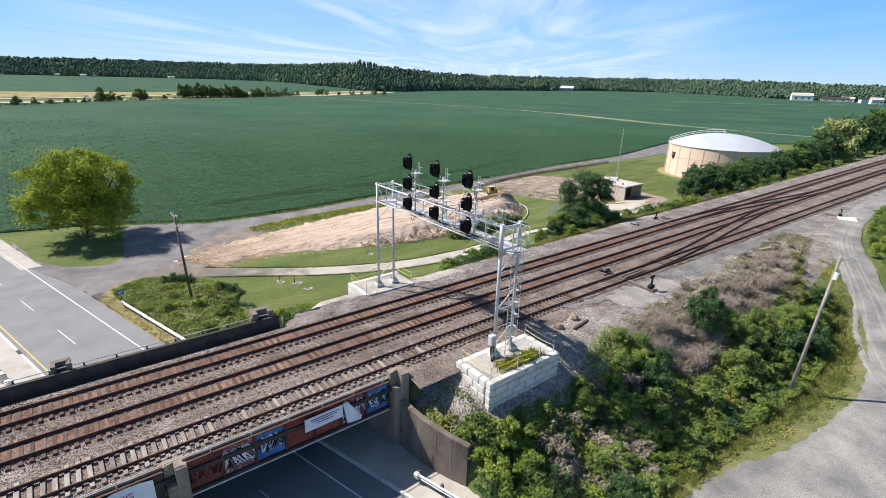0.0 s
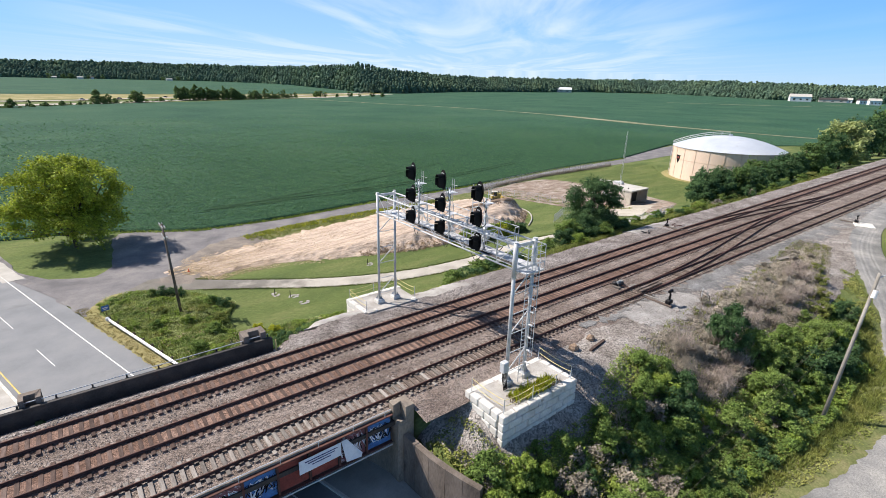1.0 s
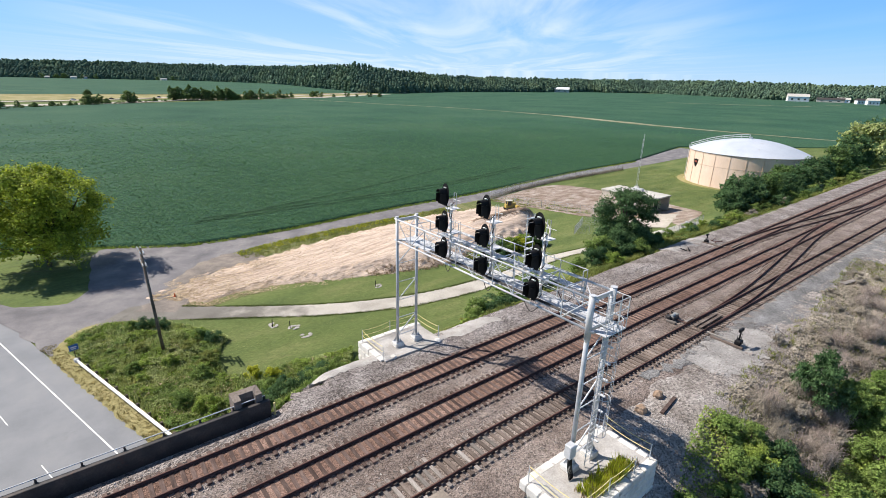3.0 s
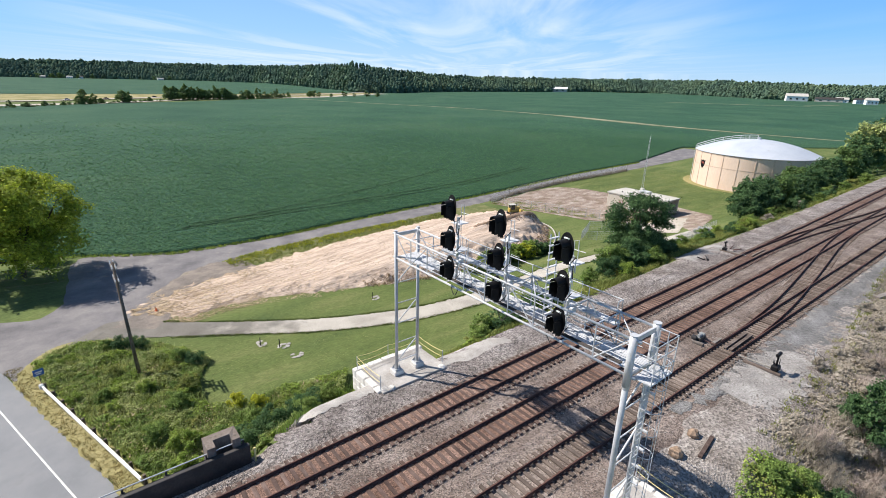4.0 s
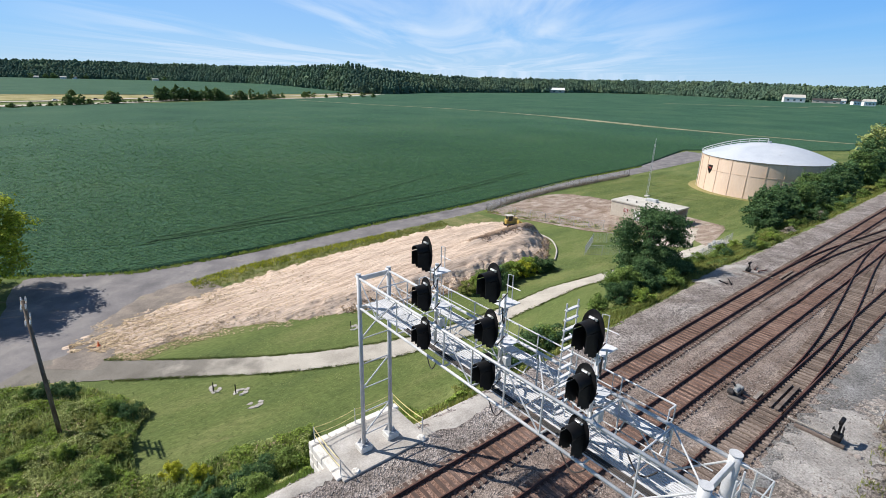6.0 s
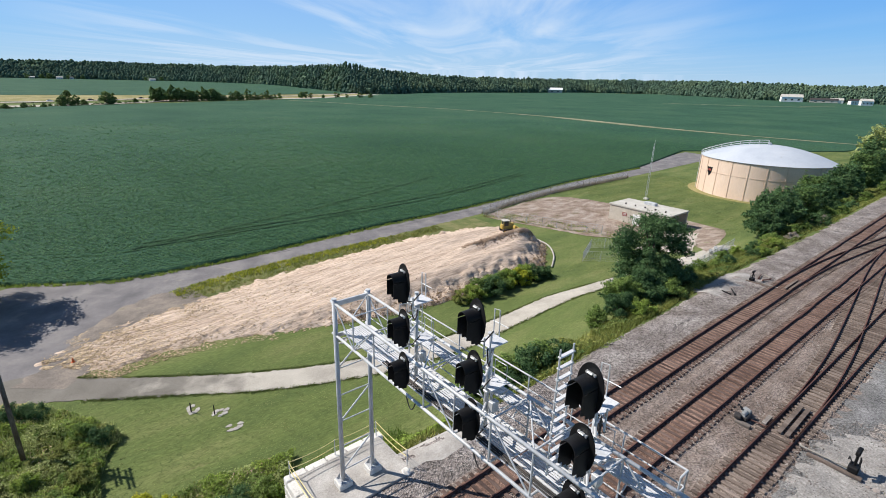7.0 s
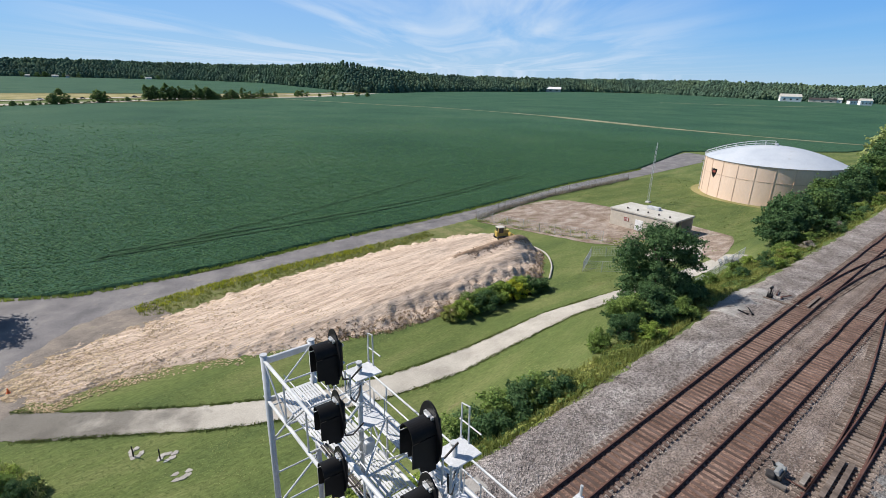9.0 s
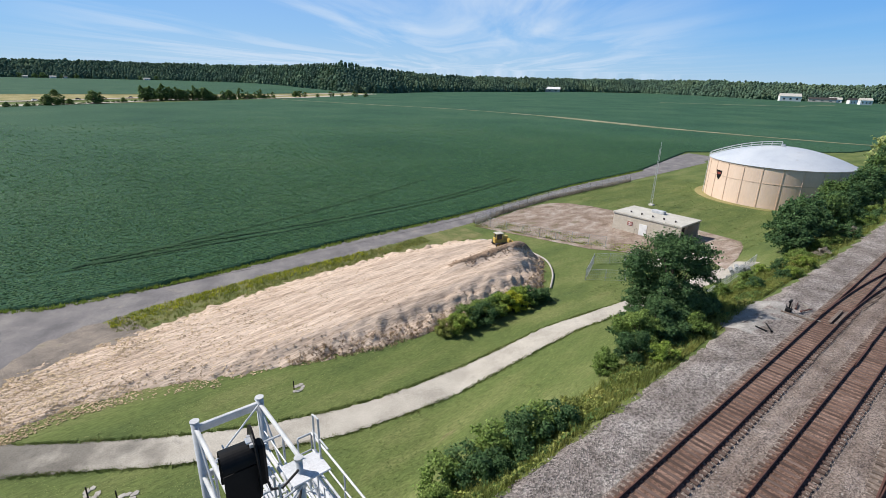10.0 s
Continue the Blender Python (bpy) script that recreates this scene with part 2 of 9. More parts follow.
def surf(name, stops, scale=1.0, fine=12.0, rough=0.85, metal=0.0, bump=0.3, depth=0.02, local=False, vary=0.0, island=0.0,
         grain=0.35, stretch=(1, 1, 1), turn=0.0, blotch=None, leaf=0.0, spec=0.4, voronoi=False):
    """A procedural surface: large patches through a colour ramp, fine grain on top, relief, and per-object or per-piece variation.
    blotch: (colour, scale, threshold) of stains with a shape of their own."""
    m = bpy.data.materials.new(name)
    m.use_nodes = True
    n, l = m.node_tree.nodes, m.node_tree.links
    b = n["Principled BSDF"]
    b.inputs["Roughness"].default_value, b.inputs["Metallic"].default_value = rough, metal
    b.inputs["Specular IOR Level"].default_value = spec
    if local:
        vec = n.new("ShaderNodeTexCoord").outputs["Object"]
    else:
        vec = n.new("ShaderNodeNewGeometry").outputs["Position"]
    mp_ = n.new("ShaderNodeMapping")
    mp_.inputs["Scale"].default_value = stretch
    mp_.inputs["Rotation"].default_value = (0, 0, radians(turn))
    l.new(vec, mp_.inputs[0])
    a = n.new("ShaderNodeTexNoise"); a.inputs["Scale"].default_value = scale; a.inputs["Detail"].default_value = 5.0; a.inputs["Roughness"].default_value = 0.6
    l.new(mp_.outputs[0], a.inputs["Vector"])
    r = ramp(n, stops); l.new(a.outputs["Fac"], r.inputs[0])
    if voronoi:
        f = n.new("ShaderNodeTexVoronoi"); f.inputs["Scale"].default_value = fine
        l.new(mp_.outputs[0], f.inputs["Vector"])
        sepc = n.new("ShaderNodeSeparateColor"); l.new(f.outputs["Color"], sepc.inputs[0])
        fo, bo = sepc.outputs[0], f.outputs["Distance"]
    else:
        f = n.new("ShaderNodeTexNoise"); f.inputs["Scale"].default_value = fine; f.inputs["Detail"].default_value = 4.0; f.inputs["Roughness"].default_value = 0.7
        l.new(mp_.outputs[0], f.inputs["Vector"])
        fo, bo = f.outputs["Fac"], f.outputs["Fac"]
    mr = n.new("ShaderNodeMapRange"); mr.inputs["From Min"].default_value, mr.inputs["From Max"].default_value = (0.0, 1.0) if voronoi else (0.3, 0.7)
    mr.inputs["To Min"].default_value, mr.inputs["To Max"].default_value = 1 - grain, 1 + grain
    l.new(fo, mr.inputs["Value"])
    col, val = r.outputs[0], mr.outputs[0]
    if vary or island:
        src = n.new("ShaderNodeObjectInfo").outputs["Random"] if vary else n.new("ShaderNodeNewGeometry").outputs["Random Per Island"]
        k = vary or island
        mv = n.new("ShaderNodeMapRange"); mv.inputs["To Min"].default_value, mv.inputs["To Max"].default_value = 1 - k, 1 + k
        l.new(src, mv.inputs["Value"])
        mm = n.new("ShaderNodeMath"); mm.operation = "MULTIPLY"
        l.new(val, mm.inputs[0]); l.new(mv.outputs[0], mm.inputs[1]); val = mm.outputs[0]
    if blotch:
        c, s, th = blotch
        bl = n.new("ShaderNodeTexNoise"); bl.inputs["Scale"].default_value = s; bl.inputs["Detail"].default_value = 6.0; bl.inputs["Roughness"].default_value = 0.65
        l.new(mp_.outputs[0], bl.inputs["Vector"])
        br = n.new("ShaderNodeMapRange"); br.inputs["From Min"].default_value, br.inputs["From Max"].default_value = th, th + 0.12
        l.new(bl.outputs["Fac"], br.inputs["Value"])
        bx = n.new("ShaderNodeMix"); bx.data_type = "RGBA"; bx.inputs["B"].default_value = (*c, 1)
        l.new(br.outputs[0], bx.inputs["Factor"]); l.new(col, bx.inputs["A"]); col = bx.outputs["Result"]
    sc = n.new("ShaderNodeVectorMath"); sc.operation = "SCALE"
    l.new(col, sc.inputs[0]); l.new(val, sc.inputs["Scale"])
    l.new(sc.outputs[0], b.inputs["Base Color"])
    if bump:
        bu = n.new("ShaderNodeBump"); bu.inputs["Strength"].default_value, bu.inputs["Distance"].default_value = bump, depth
        l.new(bo, bu.inputs["Height"]); l.new(bu.outputs[0], b.inputs["Normal"])
    if leaf:
        tr = n.new("ShaderNodeBsdfTranslucent")
        l.new(sc.outputs[0], tr.inputs[0])
        mx = n.new("ShaderNodeMixShader"); mx.inputs[0].default_value = leaf
        l.new(b.outputs[0], mx.inputs[1]); l.new(tr.outputs[0], mx.inputs[2])
        l.new(mx.outputs[0], n["Material Output"].inputs["Surface"])
    return m


def S(*cols):
    """Ramp stops spread over the middle of a noise's range."""
    k = len(cols)
    return [(0.32 + 0.36 * i / max(k - 1, 1), c) for i, c in enumerate(cols)]


grass_mat = surf("lawn_grass", S((0.080, 0.115, 0.038), (0.116, 0.152, 0.048), (0.166, 0.186, 0.070)), 0.16, 4.5, 0.95, bump=0.7, depth=0.06, grain=0.34, stretch=(0.45, 1.6, 1), turn=18, spec=0.15, blotch=((0.20, 0.17, 0.09), 0.35, 0.66))
field_mat = surf("bean_field", S((0.027, 0.075, 0.046), (0.038, 0.095, 0.055), (0.054, 0.111, 0.063)), 0.018, 1.7, 0.9, bump=0.5, depth=0.2, grain=0.34, spec=0.1, stretch=(1, 1, 1))
wheel_mat = surf("pressed_crop", S((0.02, 0.05, 0.025), (0.03, 0.07, 0.034), (0.05, 0.10, 0.045)), 0.5, 4.0, 0.95, bump=0.4, grain=0.4, spec=0.1)
track_mat = surf("bare_field_track", S((0.12, 0.16, 0.085), (0.22, 0.225, 0.14), (0.32, 0.30, 0.20)), 0.06, 2.0, 0.95, bump=0.2, grain=0.2, spec=0.1)
verge_mat = surf("dry_verge", S((0.105, 0.13, 0.048), (0.15, 0.163, 0.066), (0.22, 0.205, 0.10)), 0.5, 6.0, 0.95, bump=0.5, depth=0.05, grain=0.35, spec=0.1)
dry_mat = surf("dry_grass", S((0.19, 0.185, 0.075), (0.28, 0.25, 0.115), (0.38, 0.33, 0.18)), 0.05, 3.0, 0.95, bump=0.4, grain=0.3, spec=0.1)
asphalt_mat = surf("road_asphalt", S((0.195, 0.203, 0.213), (0.222, 0.229, 0.239), (0.248, 0.252, 0.258)), 0.35, 30.0, 0.9, bump=0.15, depth=0.01, grain=0.12, spec=0.3, blotch=((0.17, 0.175, 0.18), 0.18, 0.62))
lane_mat = surf("worn_lane_asphalt", S((0.135, 0.130, 0.134), (0.185, 0.176, 0.179), (0.242, 0.23, 0.223)), 0.3, 11.0, 0.92, bump=0.4, depth=0.02, grain=0.28, spec=0.2, blotch=((0.29, 0.265, 0.235), 0.4, 0.61))
path_mat = surf("path_gravel", S((0.36, 0.325, 0.27), (0.44, 0.40, 0.335), (0.50, 0.46, 0.39)), 0.4, 9.0, 0.95, bump=0.5, depth=0.02, grain=0.2, spec=0.2, blotch=((0.30, 0.28, 0.24), 0.5, 0.62))
yard_mat = surf("yard_gravel", S((0.165, 0.166, 0.163), (0.245, 0.242, 0.234), (0.34, 0.328, 0.306)), 0.3, 11.0, 0.95, bump=0.8, depth=0.04, grain=0.42, spec=0.2, blotch=((0.25, 0.25, 0.24), 0.25, 0.62))
ballast_mat = surf("ballast_stone", S((0.155, 0.12, 0.102), (0.228, 0.184, 0.159), (0.305, 0.257, 0.229)), 0.35, 13.0, 0.92, bump=1.0, depth=0.07, grain=0.55, spec=0.2, voronoi=True)
crib_mat = surf("rusty_ballast", S((0.12, 0.072, 0.053), (0.20, 0.125, 0.096), (0.29, 0.195, 0.155)), 0.5, 13.0, 0.92, bump=1.0, depth=0.05, grain=0.45, spec=0.2, voronoi=True)
pale_ballast_mat = surf("pale_ballast_stone", S((0.17, 0.146, 0.132), (0.262, 0.231, 0.214), (0.372, 0.338, 0.316)), 0.45, 10.0, 0.92, bump=1.0, depth=0.1, grain=0.6, spec=0.2, voronoi=True)
lane_dirt_mat = surf("lane_dirt", S((0.155, 0.138, 0.124), (0.215, 0.187, 0.163), (0.29, 0.25, 0.21)), 0.5, 8.0, 0.95, bump=0.6, depth=0.04, grain=0.35, spec=0.1, blotch=((0.15, 0.15, 0.09), 0.5, 0.62))
grey_ballast_mat = surf("grey_gravel", S((0.125, 0.122, 0.119), (0.182, 0.179, 0.175), (0.258, 0.254, 0.248)), 0.3, 14.0, 0.92, bump=1.0, depth=0.05, grain=0.5, spec=0.2, voronoi=True)
stone_mat = surf("loose_stone", S((0.17, 0.148, 0.134), (0.26, 0.228, 0.21), (0.37, 0.345, 0.325)), 0.6, 20.0, 0.9, bump=0.2, island=0.55, grain=0.2, spec=0.2)
slope_mat = surf("slope_rubble", S((0.19, 0.166, 0.147), (0.275, 0.246, 0.222), (0.375, 0.345, 0.318)), 0.4, 9.0, 0.95, bump=1.0, depth=0.06, grain=0.5, spec=0.15, voronoi=True, blotch=((0.42, 0.38, 0.34), 0.28, 0.6))
sand_mat = surf("pale_fines", S((0.28, 0.262, 0.24), (0.38, 0.358, 0.33), (0.48, 0.458, 0.43)), 0.6, 10.0, 0.95, bump=0.5, depth=0.03, grain=0.2, spec=0.2)
fines_mat = surf("crushed_fines", S((0.21, 0.20, 0.188), (0.30, 0.286, 0.27), (0.40, 0.383, 0.362)), 0.5, 9.0, 0.95, bump=0.9, depth=0.05, grain=0.45, spec=0.2, blotch=((0.43, 0.41, 0.385), 0.35, 0.6))
soil_mat = surf("bare_soil", S((0.41, 0.315, 0.245), (0.53, 0.42, 0.335), (0.62, 0.505, 0.41)), 0.9, 3.6, 0.97, bump=0.9, depth=0.08, grain=0.32, spec=0.1, stretch=(0.11, 1.6, 1), turn=-9, blotch=((0.22, 0.16, 0.11), 0.75, 0.63))
soil_dark_mat = surf("turned_soil", S((0.20, 0.14, 0.10), (0.29, 0.21, 0.15), (0.38, 0.29, 0.22)), 0.7, 4.0, 0.97, bump=0.9, depth=0.1, grain=0.35, spec=0.1)
pad_mat = surf("worn_pad", S((0.19, 0.142, 0.108), (0.29, 0.228, 0.186), (0.40, 0.35, 0.305)), 0.35, 3.5, 0.95, bump=0.8, depth=0.07, grain=0.5, spec=0.1, stretch=(1, 1.8, 1), turn=25, blotch=((0.15, 0.135, 0.075), 0.2, 0.57))
concrete_mat = surf("pale_concrete", S((0.54, 0.515, 0.47), (0.64, 0.62, 0.575), (0.72, 0.70, 0.655)), 0.9, 9.0, 0.88, bump=0.3, depth=0.01, grain=0.12, spec=0.3, blotch=((0.36, 0.34, 0.30), 1.3, 0.60))
old_concrete_mat = surf("aged_concrete", S((0.18, 0.15, 0.125), (0.255, 0.215, 0.175), (0.33, 0.28, 0.23)), 0.7, 8.0, 0.9, bump=0.4, depth=0.012, grain=0.2, spec=0.25, blotch=((0.10, 0.09, 0.08), 0.9, 0.6), stretch=(1, 1, 0.5))
walk_mat = surf("walk_concrete", S((0.36, 0.34, 0.305), (0.43, 0.41, 0.375), (0.49, 0.47, 0.435)), 0.5, 12.0, 0.9, bump=0.2, depth=0.01, grain=0.1, blotch=((0.34, 0.32, 0.29), 0.7, 0.63))
galv_mat = surf("galvanised_steel", S((0.43, 0.445, 0.46), (0.52, 0.535, 0.55), (0.62, 0.63, 0.64)), 1.5, 20.0, 0.5, metal=0.15, bump=0.1, depth=0.004, grain=0.1, spec=0.5)
grate_mat = surf("walkway_grating", S((0.50, 0.52, 0.54), (0.60, 0.61, 0.63), (0.68, 0.69, 0.70)), 1.2, 25.0, 0.55, metal=0.1, bump=0.3, depth=0.01, grain=0.15)
rail_mat = surf("rusty_rail_steel", S((0.070, 0.034, 0.027), (0.105, 0.050, 0.039), (0.145, 0.075, 0.058)), 0.6, 12.0, 0.75, metal=0.1, bump=0.1, grain=0.25)
tie_mat = surf("rust_stained_tie", S((0.072, 0.048, 0.041), (0.115, 0.079, 0.067), (0.178, 0.130, 0.112)), 1.6, 9.0, 0.9, bump=0.5, depth=0.015, vary=0.3, grain=0.3, spec=0.2, stretch=(1, 0.25, 1))
tie_grey_mat = surf("weathered_tie", S((0.15, 0.130, 0.115), (0.225, 0.20, 0.18), (0.31, 0.285, 0.262)), 0.9, 9.0, 0.9, bump=0.5, depth=0.015, vary=0.32, grain=0.3, spec=0.2, stretch=(1, 0.25, 1))
tie_brown_mat = surf("dull_brown_tie", S((0.10, 0.078, 0.066), (0.155, 0.122, 0.103), (0.22, 0.18, 0.155)), 0.9, 9.0, 0.9, bump=0.5, depth=0.015, vary=0.3, grain=0.3, spec=0.2, stretch=(1, 0.25, 1))
rust_mat = surf("rusty_red_steel", S((0.065, 0.03, 0.025), (0.098, 0.042, 0.033), (0.14, 0.062, 0.05)), 0.9, 8.0, 0.8, bump=0.15, grain=0.25, blotch=((0.06, 0.035, 0.03), 1.2, 0.58))
wing_mat = surf("brown_stained_concrete", S((0.125, 0.102, 0.086), (0.175, 0.146, 0.124), (0.23, 0.194, 0.168)), 0.7, 8.0, 0.9, bump=0.4, depth=0.012, grain=0.2, spec=0.2, blotch=((0.06, 0.052, 0.046), 0.9, 0.6), stretch=(1, 1, 0.4))
steel_dark_mat = surf("dark_bridge_steel", S((0.035, 0.033, 0.033), (0.055, 0.05, 0.048), (0.085, 0.07, 0.062)), 0.8, 8.0, 0.7, metal=0.2, bump=0.2, grain=0.25, blotch=((0.10, 0.05, 0.035), 1.1, 0.62))
black_mat = surf("black_signal_paint", S((0.008, 0.008, 0.009), (0.012, 0.012, 0.013), (0.018, 0.018, 0.02)), 1.0, 20.0, 0.5, bump=0.05, grain=0.15, spec=0.12)
wood_mat = surf("weathered_pole_wood", S((0.085, 0.065, 0.05), (0.13, 0.105, 0.085), (0.19, 0.16, 0.135)), 0.8, 6.0, 0.9, bump=0.5, depth=0.01, grain=0.3, spec=0.2, stretch=(4, 4, 0.3))
wood_pale_mat = surf("grey_pole_wood", S((0.20, 0.185, 0.16), (0.27, 0.25, 0.22), (0.34, 0.32, 0.29)), 0.8, 6.0, 0.9, bump=0.5, depth=0.01, grain=0.25, spec=0.2, stretch=(4, 4, 0.3))
white_mat = surf("white_paint", S((0.70, 0.70, 0.69), (0.78, 0.78, 0.77), (0.82, 0.82, 0.81)), 0.8, 10.0, 0.6, bump=0.05, grain=0.06)
line_mat = surf("road_line_paint", S((0.62, 0.62, 0.60), (0.72, 0.72, 0.70), (0.78, 0.78, 0.76)), 1.0, 14.0, 0.7, bump=0.05, grain=0.12)
yline_mat = surf("yellow_line_paint", S((0.55, 0.40, 0.12), (0.62, 0.46, 0.16), (0.66, 0.5, 0.2)), 1.0, 14.0, 0.7, bump=0.05, grain=0.12)
yrope_mat = surf("yellow_safety_cable", S((0.62, 0.52, 0.20), (0.70, 0.60, 0.26), (0.76, 0.67, 0.34)), 2.0, 20.0, 0.6, bump=0.0, grain=0.1)
yellow_mat = surf("machine_yellow", S((0.44, 0.30, 0.06), (0.52, 0.37, 0.09), (0.58, 0.43, 0.13)), 1.0, 8.0, 0.5, bump=0.05, grain=0.12, blotch=((0.30, 0.22, 0.12), 1.2, 0.63))
tank_mat = surf("peach_tank_paint", S((0.66, 0.49, 0.375), (0.72, 0.545, 0.425), (0.77, 0.60, 0.48)), 0.12, 3.0, 0.7, bump=0.05, grain=0.05, stretch=(1, 1, 0.4))
tank_seam_mat = surf("tank_seam", S((0.56, 0.41, 0.31), (0.62, 0.465, 0.355), (0.67, 0.51, 0.40)), 0.5, 4.0, 0.8, grain=0.15)
dome_mat = surf("pale_dome_roof", S((0.42, 0.46, 0.52), (0.48, 0.52, 0.57), (0.53, 0.56, 0.60)), 0.15, 3.0, 0.55, bump=0.08, depth=0.03, grain=0.06, blotch=((0.38, 0.38, 0.38), 0.25, 0.64))
shed_mat = surf("tan_block_wall", S((0.44, 0.39, 0.32), (0.50, 0.45, 0.375), (0.56, 0.51, 0.43)), 0.6, 6.0, 0.9, bump=0.3, grain=0.14)
shed_roof_mat = surf("pale_flat_roof", S((0.44, 0.42, 0.37), (0.50, 0.48, 0.43), (0.56, 0.54, 0.49)), 0.4, 5.0, 0.8, bump=0.1, grain=0.1)
banner_mat = surf("white_banner_vinyl", S((0.66, 0.70, 0.76), (0.72, 0.76, 0.82), (0.78, 0.81, 0.86)), 1.0, 6.0, 0.6, bump=0.15, depth=0.02, grain=0.06)
purple_mat = surf("magenta_letter_paint", S((0.30, 0.02, 0.16), (0.36, 0.03, 0.2), (0.4, 0.05, 0.24)), 1.0, 8.0, 0.6, grain=0.1)
navy_mat = surf("navy_print", S((0.03, 0.04, 0.12), (0.04, 0.05, 0.15), (0.05, 0.07, 0.18)), 1.0, 8.0, 0.6, grain=0.1)
redpaint_mat = surf("faded_red_paint", S((0.17, 0.038, 0.03), (0.23, 0.05, 0.038), (0.28, 0.075, 0.055)), 0.8, 7.0, 0.8, grain=0.2, blotch=((0.10, 0.04, 0.035), 1.0, 0.6))
bluesign_mat = surf("blue_sign_paint", S((0.03, 0.10, 0.33), (0.04, 0.13, 0.40), (0.06, 0.17, 0.46)), 1.0, 8.0, 0.5, grain=0.1)
orange_mat = surf("orange_cone_plastic", S((0.75, 0.12, 0.03), (0.8, 0.15, 0.04), (0.85, 0.2, 0.06)), 1.0, 8.0, 0.5, grain=0.1)
cloth_mat = surf("grey_crate_plastic", S((0.16, 0.17, 0.17), (0.24, 0.25, 0.25), (0.34, 0.35, 0.35)), 1.0, 6.0, 0.8, grain=0.15)
bark_mat = surf("bark", S((0.055, 0.042, 0.032), (0.09, 0.07, 0.055), (0.13, 0.105, 0.085)), 1.5, 8.0, 0.95, bump=0.6, grain=0.3, spec=0.1)
glass_mat = surf("dark_cab_glass", S((0.02, 0.025, 0.03), (0.03, 0.035, 0.04), (0.04, 0.045, 0.05)), 1.0, 4.0, 0.12, bump=0.0, grain=0.05, spec=0.6)


def graffiti(name, ground, spray, scale, th):
    return surf(name, S(*ground), 0.7, 6.0, 0.75, bump=0.1, grain=0.18, blotch=(spray, scale, th))


gr_blue = graffiti("blue_graffiti", ((0.03, 0.09, 0.26), (0.045, 0.14, 0.36), (0.07, 0.2, 0.44)), (0.02, 0.03, 0.06), 3.2, 0.57)
gr_red = graffiti("red_graffiti", ((0.12, 0.03, 0.026), (0.17, 0.04, 0.033), (0.22, 0.06, 0.048)), (0.04, 0.02, 0.02), 2.2, 0.56)
gr_pale = graffiti("pale_graffiti", ((0.12, 0.04, 0.05), (0.17, 0.06, 0.07), (0.22, 0.09, 0.1)), (0.50, 0.48, 0.52), 3.5, 0.52)


def foliage(name, dark, mid, lite, island=0.45, leaf=0.38):
    return surf(name, S(dark, mid, lite), 0.35, 3.0, 0.75, bump=0.0, island=island, grain=0.2, leaf=leaf, spec=0.25)


leaf_mid = foliage("green_leaves", (0.125, 0.198, 0.048), (0.182, 0.268, 0.066), (0.258, 0.34, 0.095))
leaf_dark = foliage("dark_green_leaves", (0.075, 0.132, 0.04), (0.108, 0.18, 0.052), (0.155, 0.235, 0.07))
leaf_bright = foliage("bright_green_leaves", (0.175, 0.258, 0.045), (0.24, 0.33, 0.062), (0.32, 0.39, 0.092))
leaf_yellow = foliage("yellow_green_leaves", (0.30, 0.34, 0.03), (0.42, 0.44, 0.04), (0.54, 0.52, 0.06))
leaf_straw = foliage("straw", (0.30, 0.22, 0.13), (0.42, 0.32, 0.2), (0.54, 0.43, 0.3), leaf=0.1)
leaf_dry = foliage("dry_yellow_grass", (0.26, 0.22, 0.09), (0.36, 0.30, 0.13), (0.46, 0.39, 0.20), leaf=0.15)
leaf_pale = foliage("pale_green_weeds", (0.25, 0.31, 0.11), (0.34, 0.395, 0.15), (0.45, 0.48, 0.22))
leaf_hedge = foliage("hedge_leaves", (0.085, 0.145, 0.048), (0.12, 0.19, 0.058), (0.17, 0.25, 0.075))
leaf_lime = foliage("lime_green_leaves", (0.19, 0.255, 0.03), (0.28, 0.345, 0.035), (0.39, 0.44, 0.05), leaf=0.36)
leaf_lawn = foliage("lawn_blades", (0.102, 0.145, 0.044), (0.145, 0.188, 0.056), (0.205, 0.225, 0.082), island=0.3, leaf=0.2)
leaf_grey = foliage("dry_twiggy_growth", (0.27, 0.235, 0.185), (0.36, 0.32, 0.26), (0.45, 0.40, 0.33), island=0.25, leaf=0.3)
leaf_twig = foliage("dead_twigs", (0.29, 0.235, 0.20), (0.39, 0.325, 0.28), (0.49, 0.42, 0.365), island=0.3, leaf=0.1)
leaf_deep = foliage("deep_green_leaves", (0.050, 0.106, 0.042), (0.078, 0.150, 0.056), (0.116, 0.198, 0.075))
leaf_olive = foliage("olive_weeds", (0.17, 0.205, 0.055), (0.25, 0.28, 0.075), (0.35, 0.345, 0.11))
bean_mat = foliage("bean_leaves", (0.055, 0.143, 0.064), (0.075, 0.176, 0.075), (0.101, 0.205, 0.089), island=0.2)
# distance haze is mixed into this green: paler and bluer than the leaves
forest_mat = surf("far_forest", S((0.058, 0.098, 0.074), (0.082, 0.13, 0.086), (0.118, 0.165, 0.094)), 0.01, 0.35, 1.0, bump=0.8, depth=1.2, island=0.4, grain=0.35, spec=0.05)

# ---- the ground and what is laid on it ----


def steps(*stretches):
    """Rising positions from stretches of (start, end, step)."""
    out = []
    for a, b, s in stretches:
        n = max(1, round((b - a) / s))
        out += [a + (b - a) * i / n for i in range(n)]
    return out + [stretches[-1][1]]


def bumpy(x, y, s=0.6, h=0.05):
    return h * noise.noise(Vector((x * s, y * s, 0.3)))


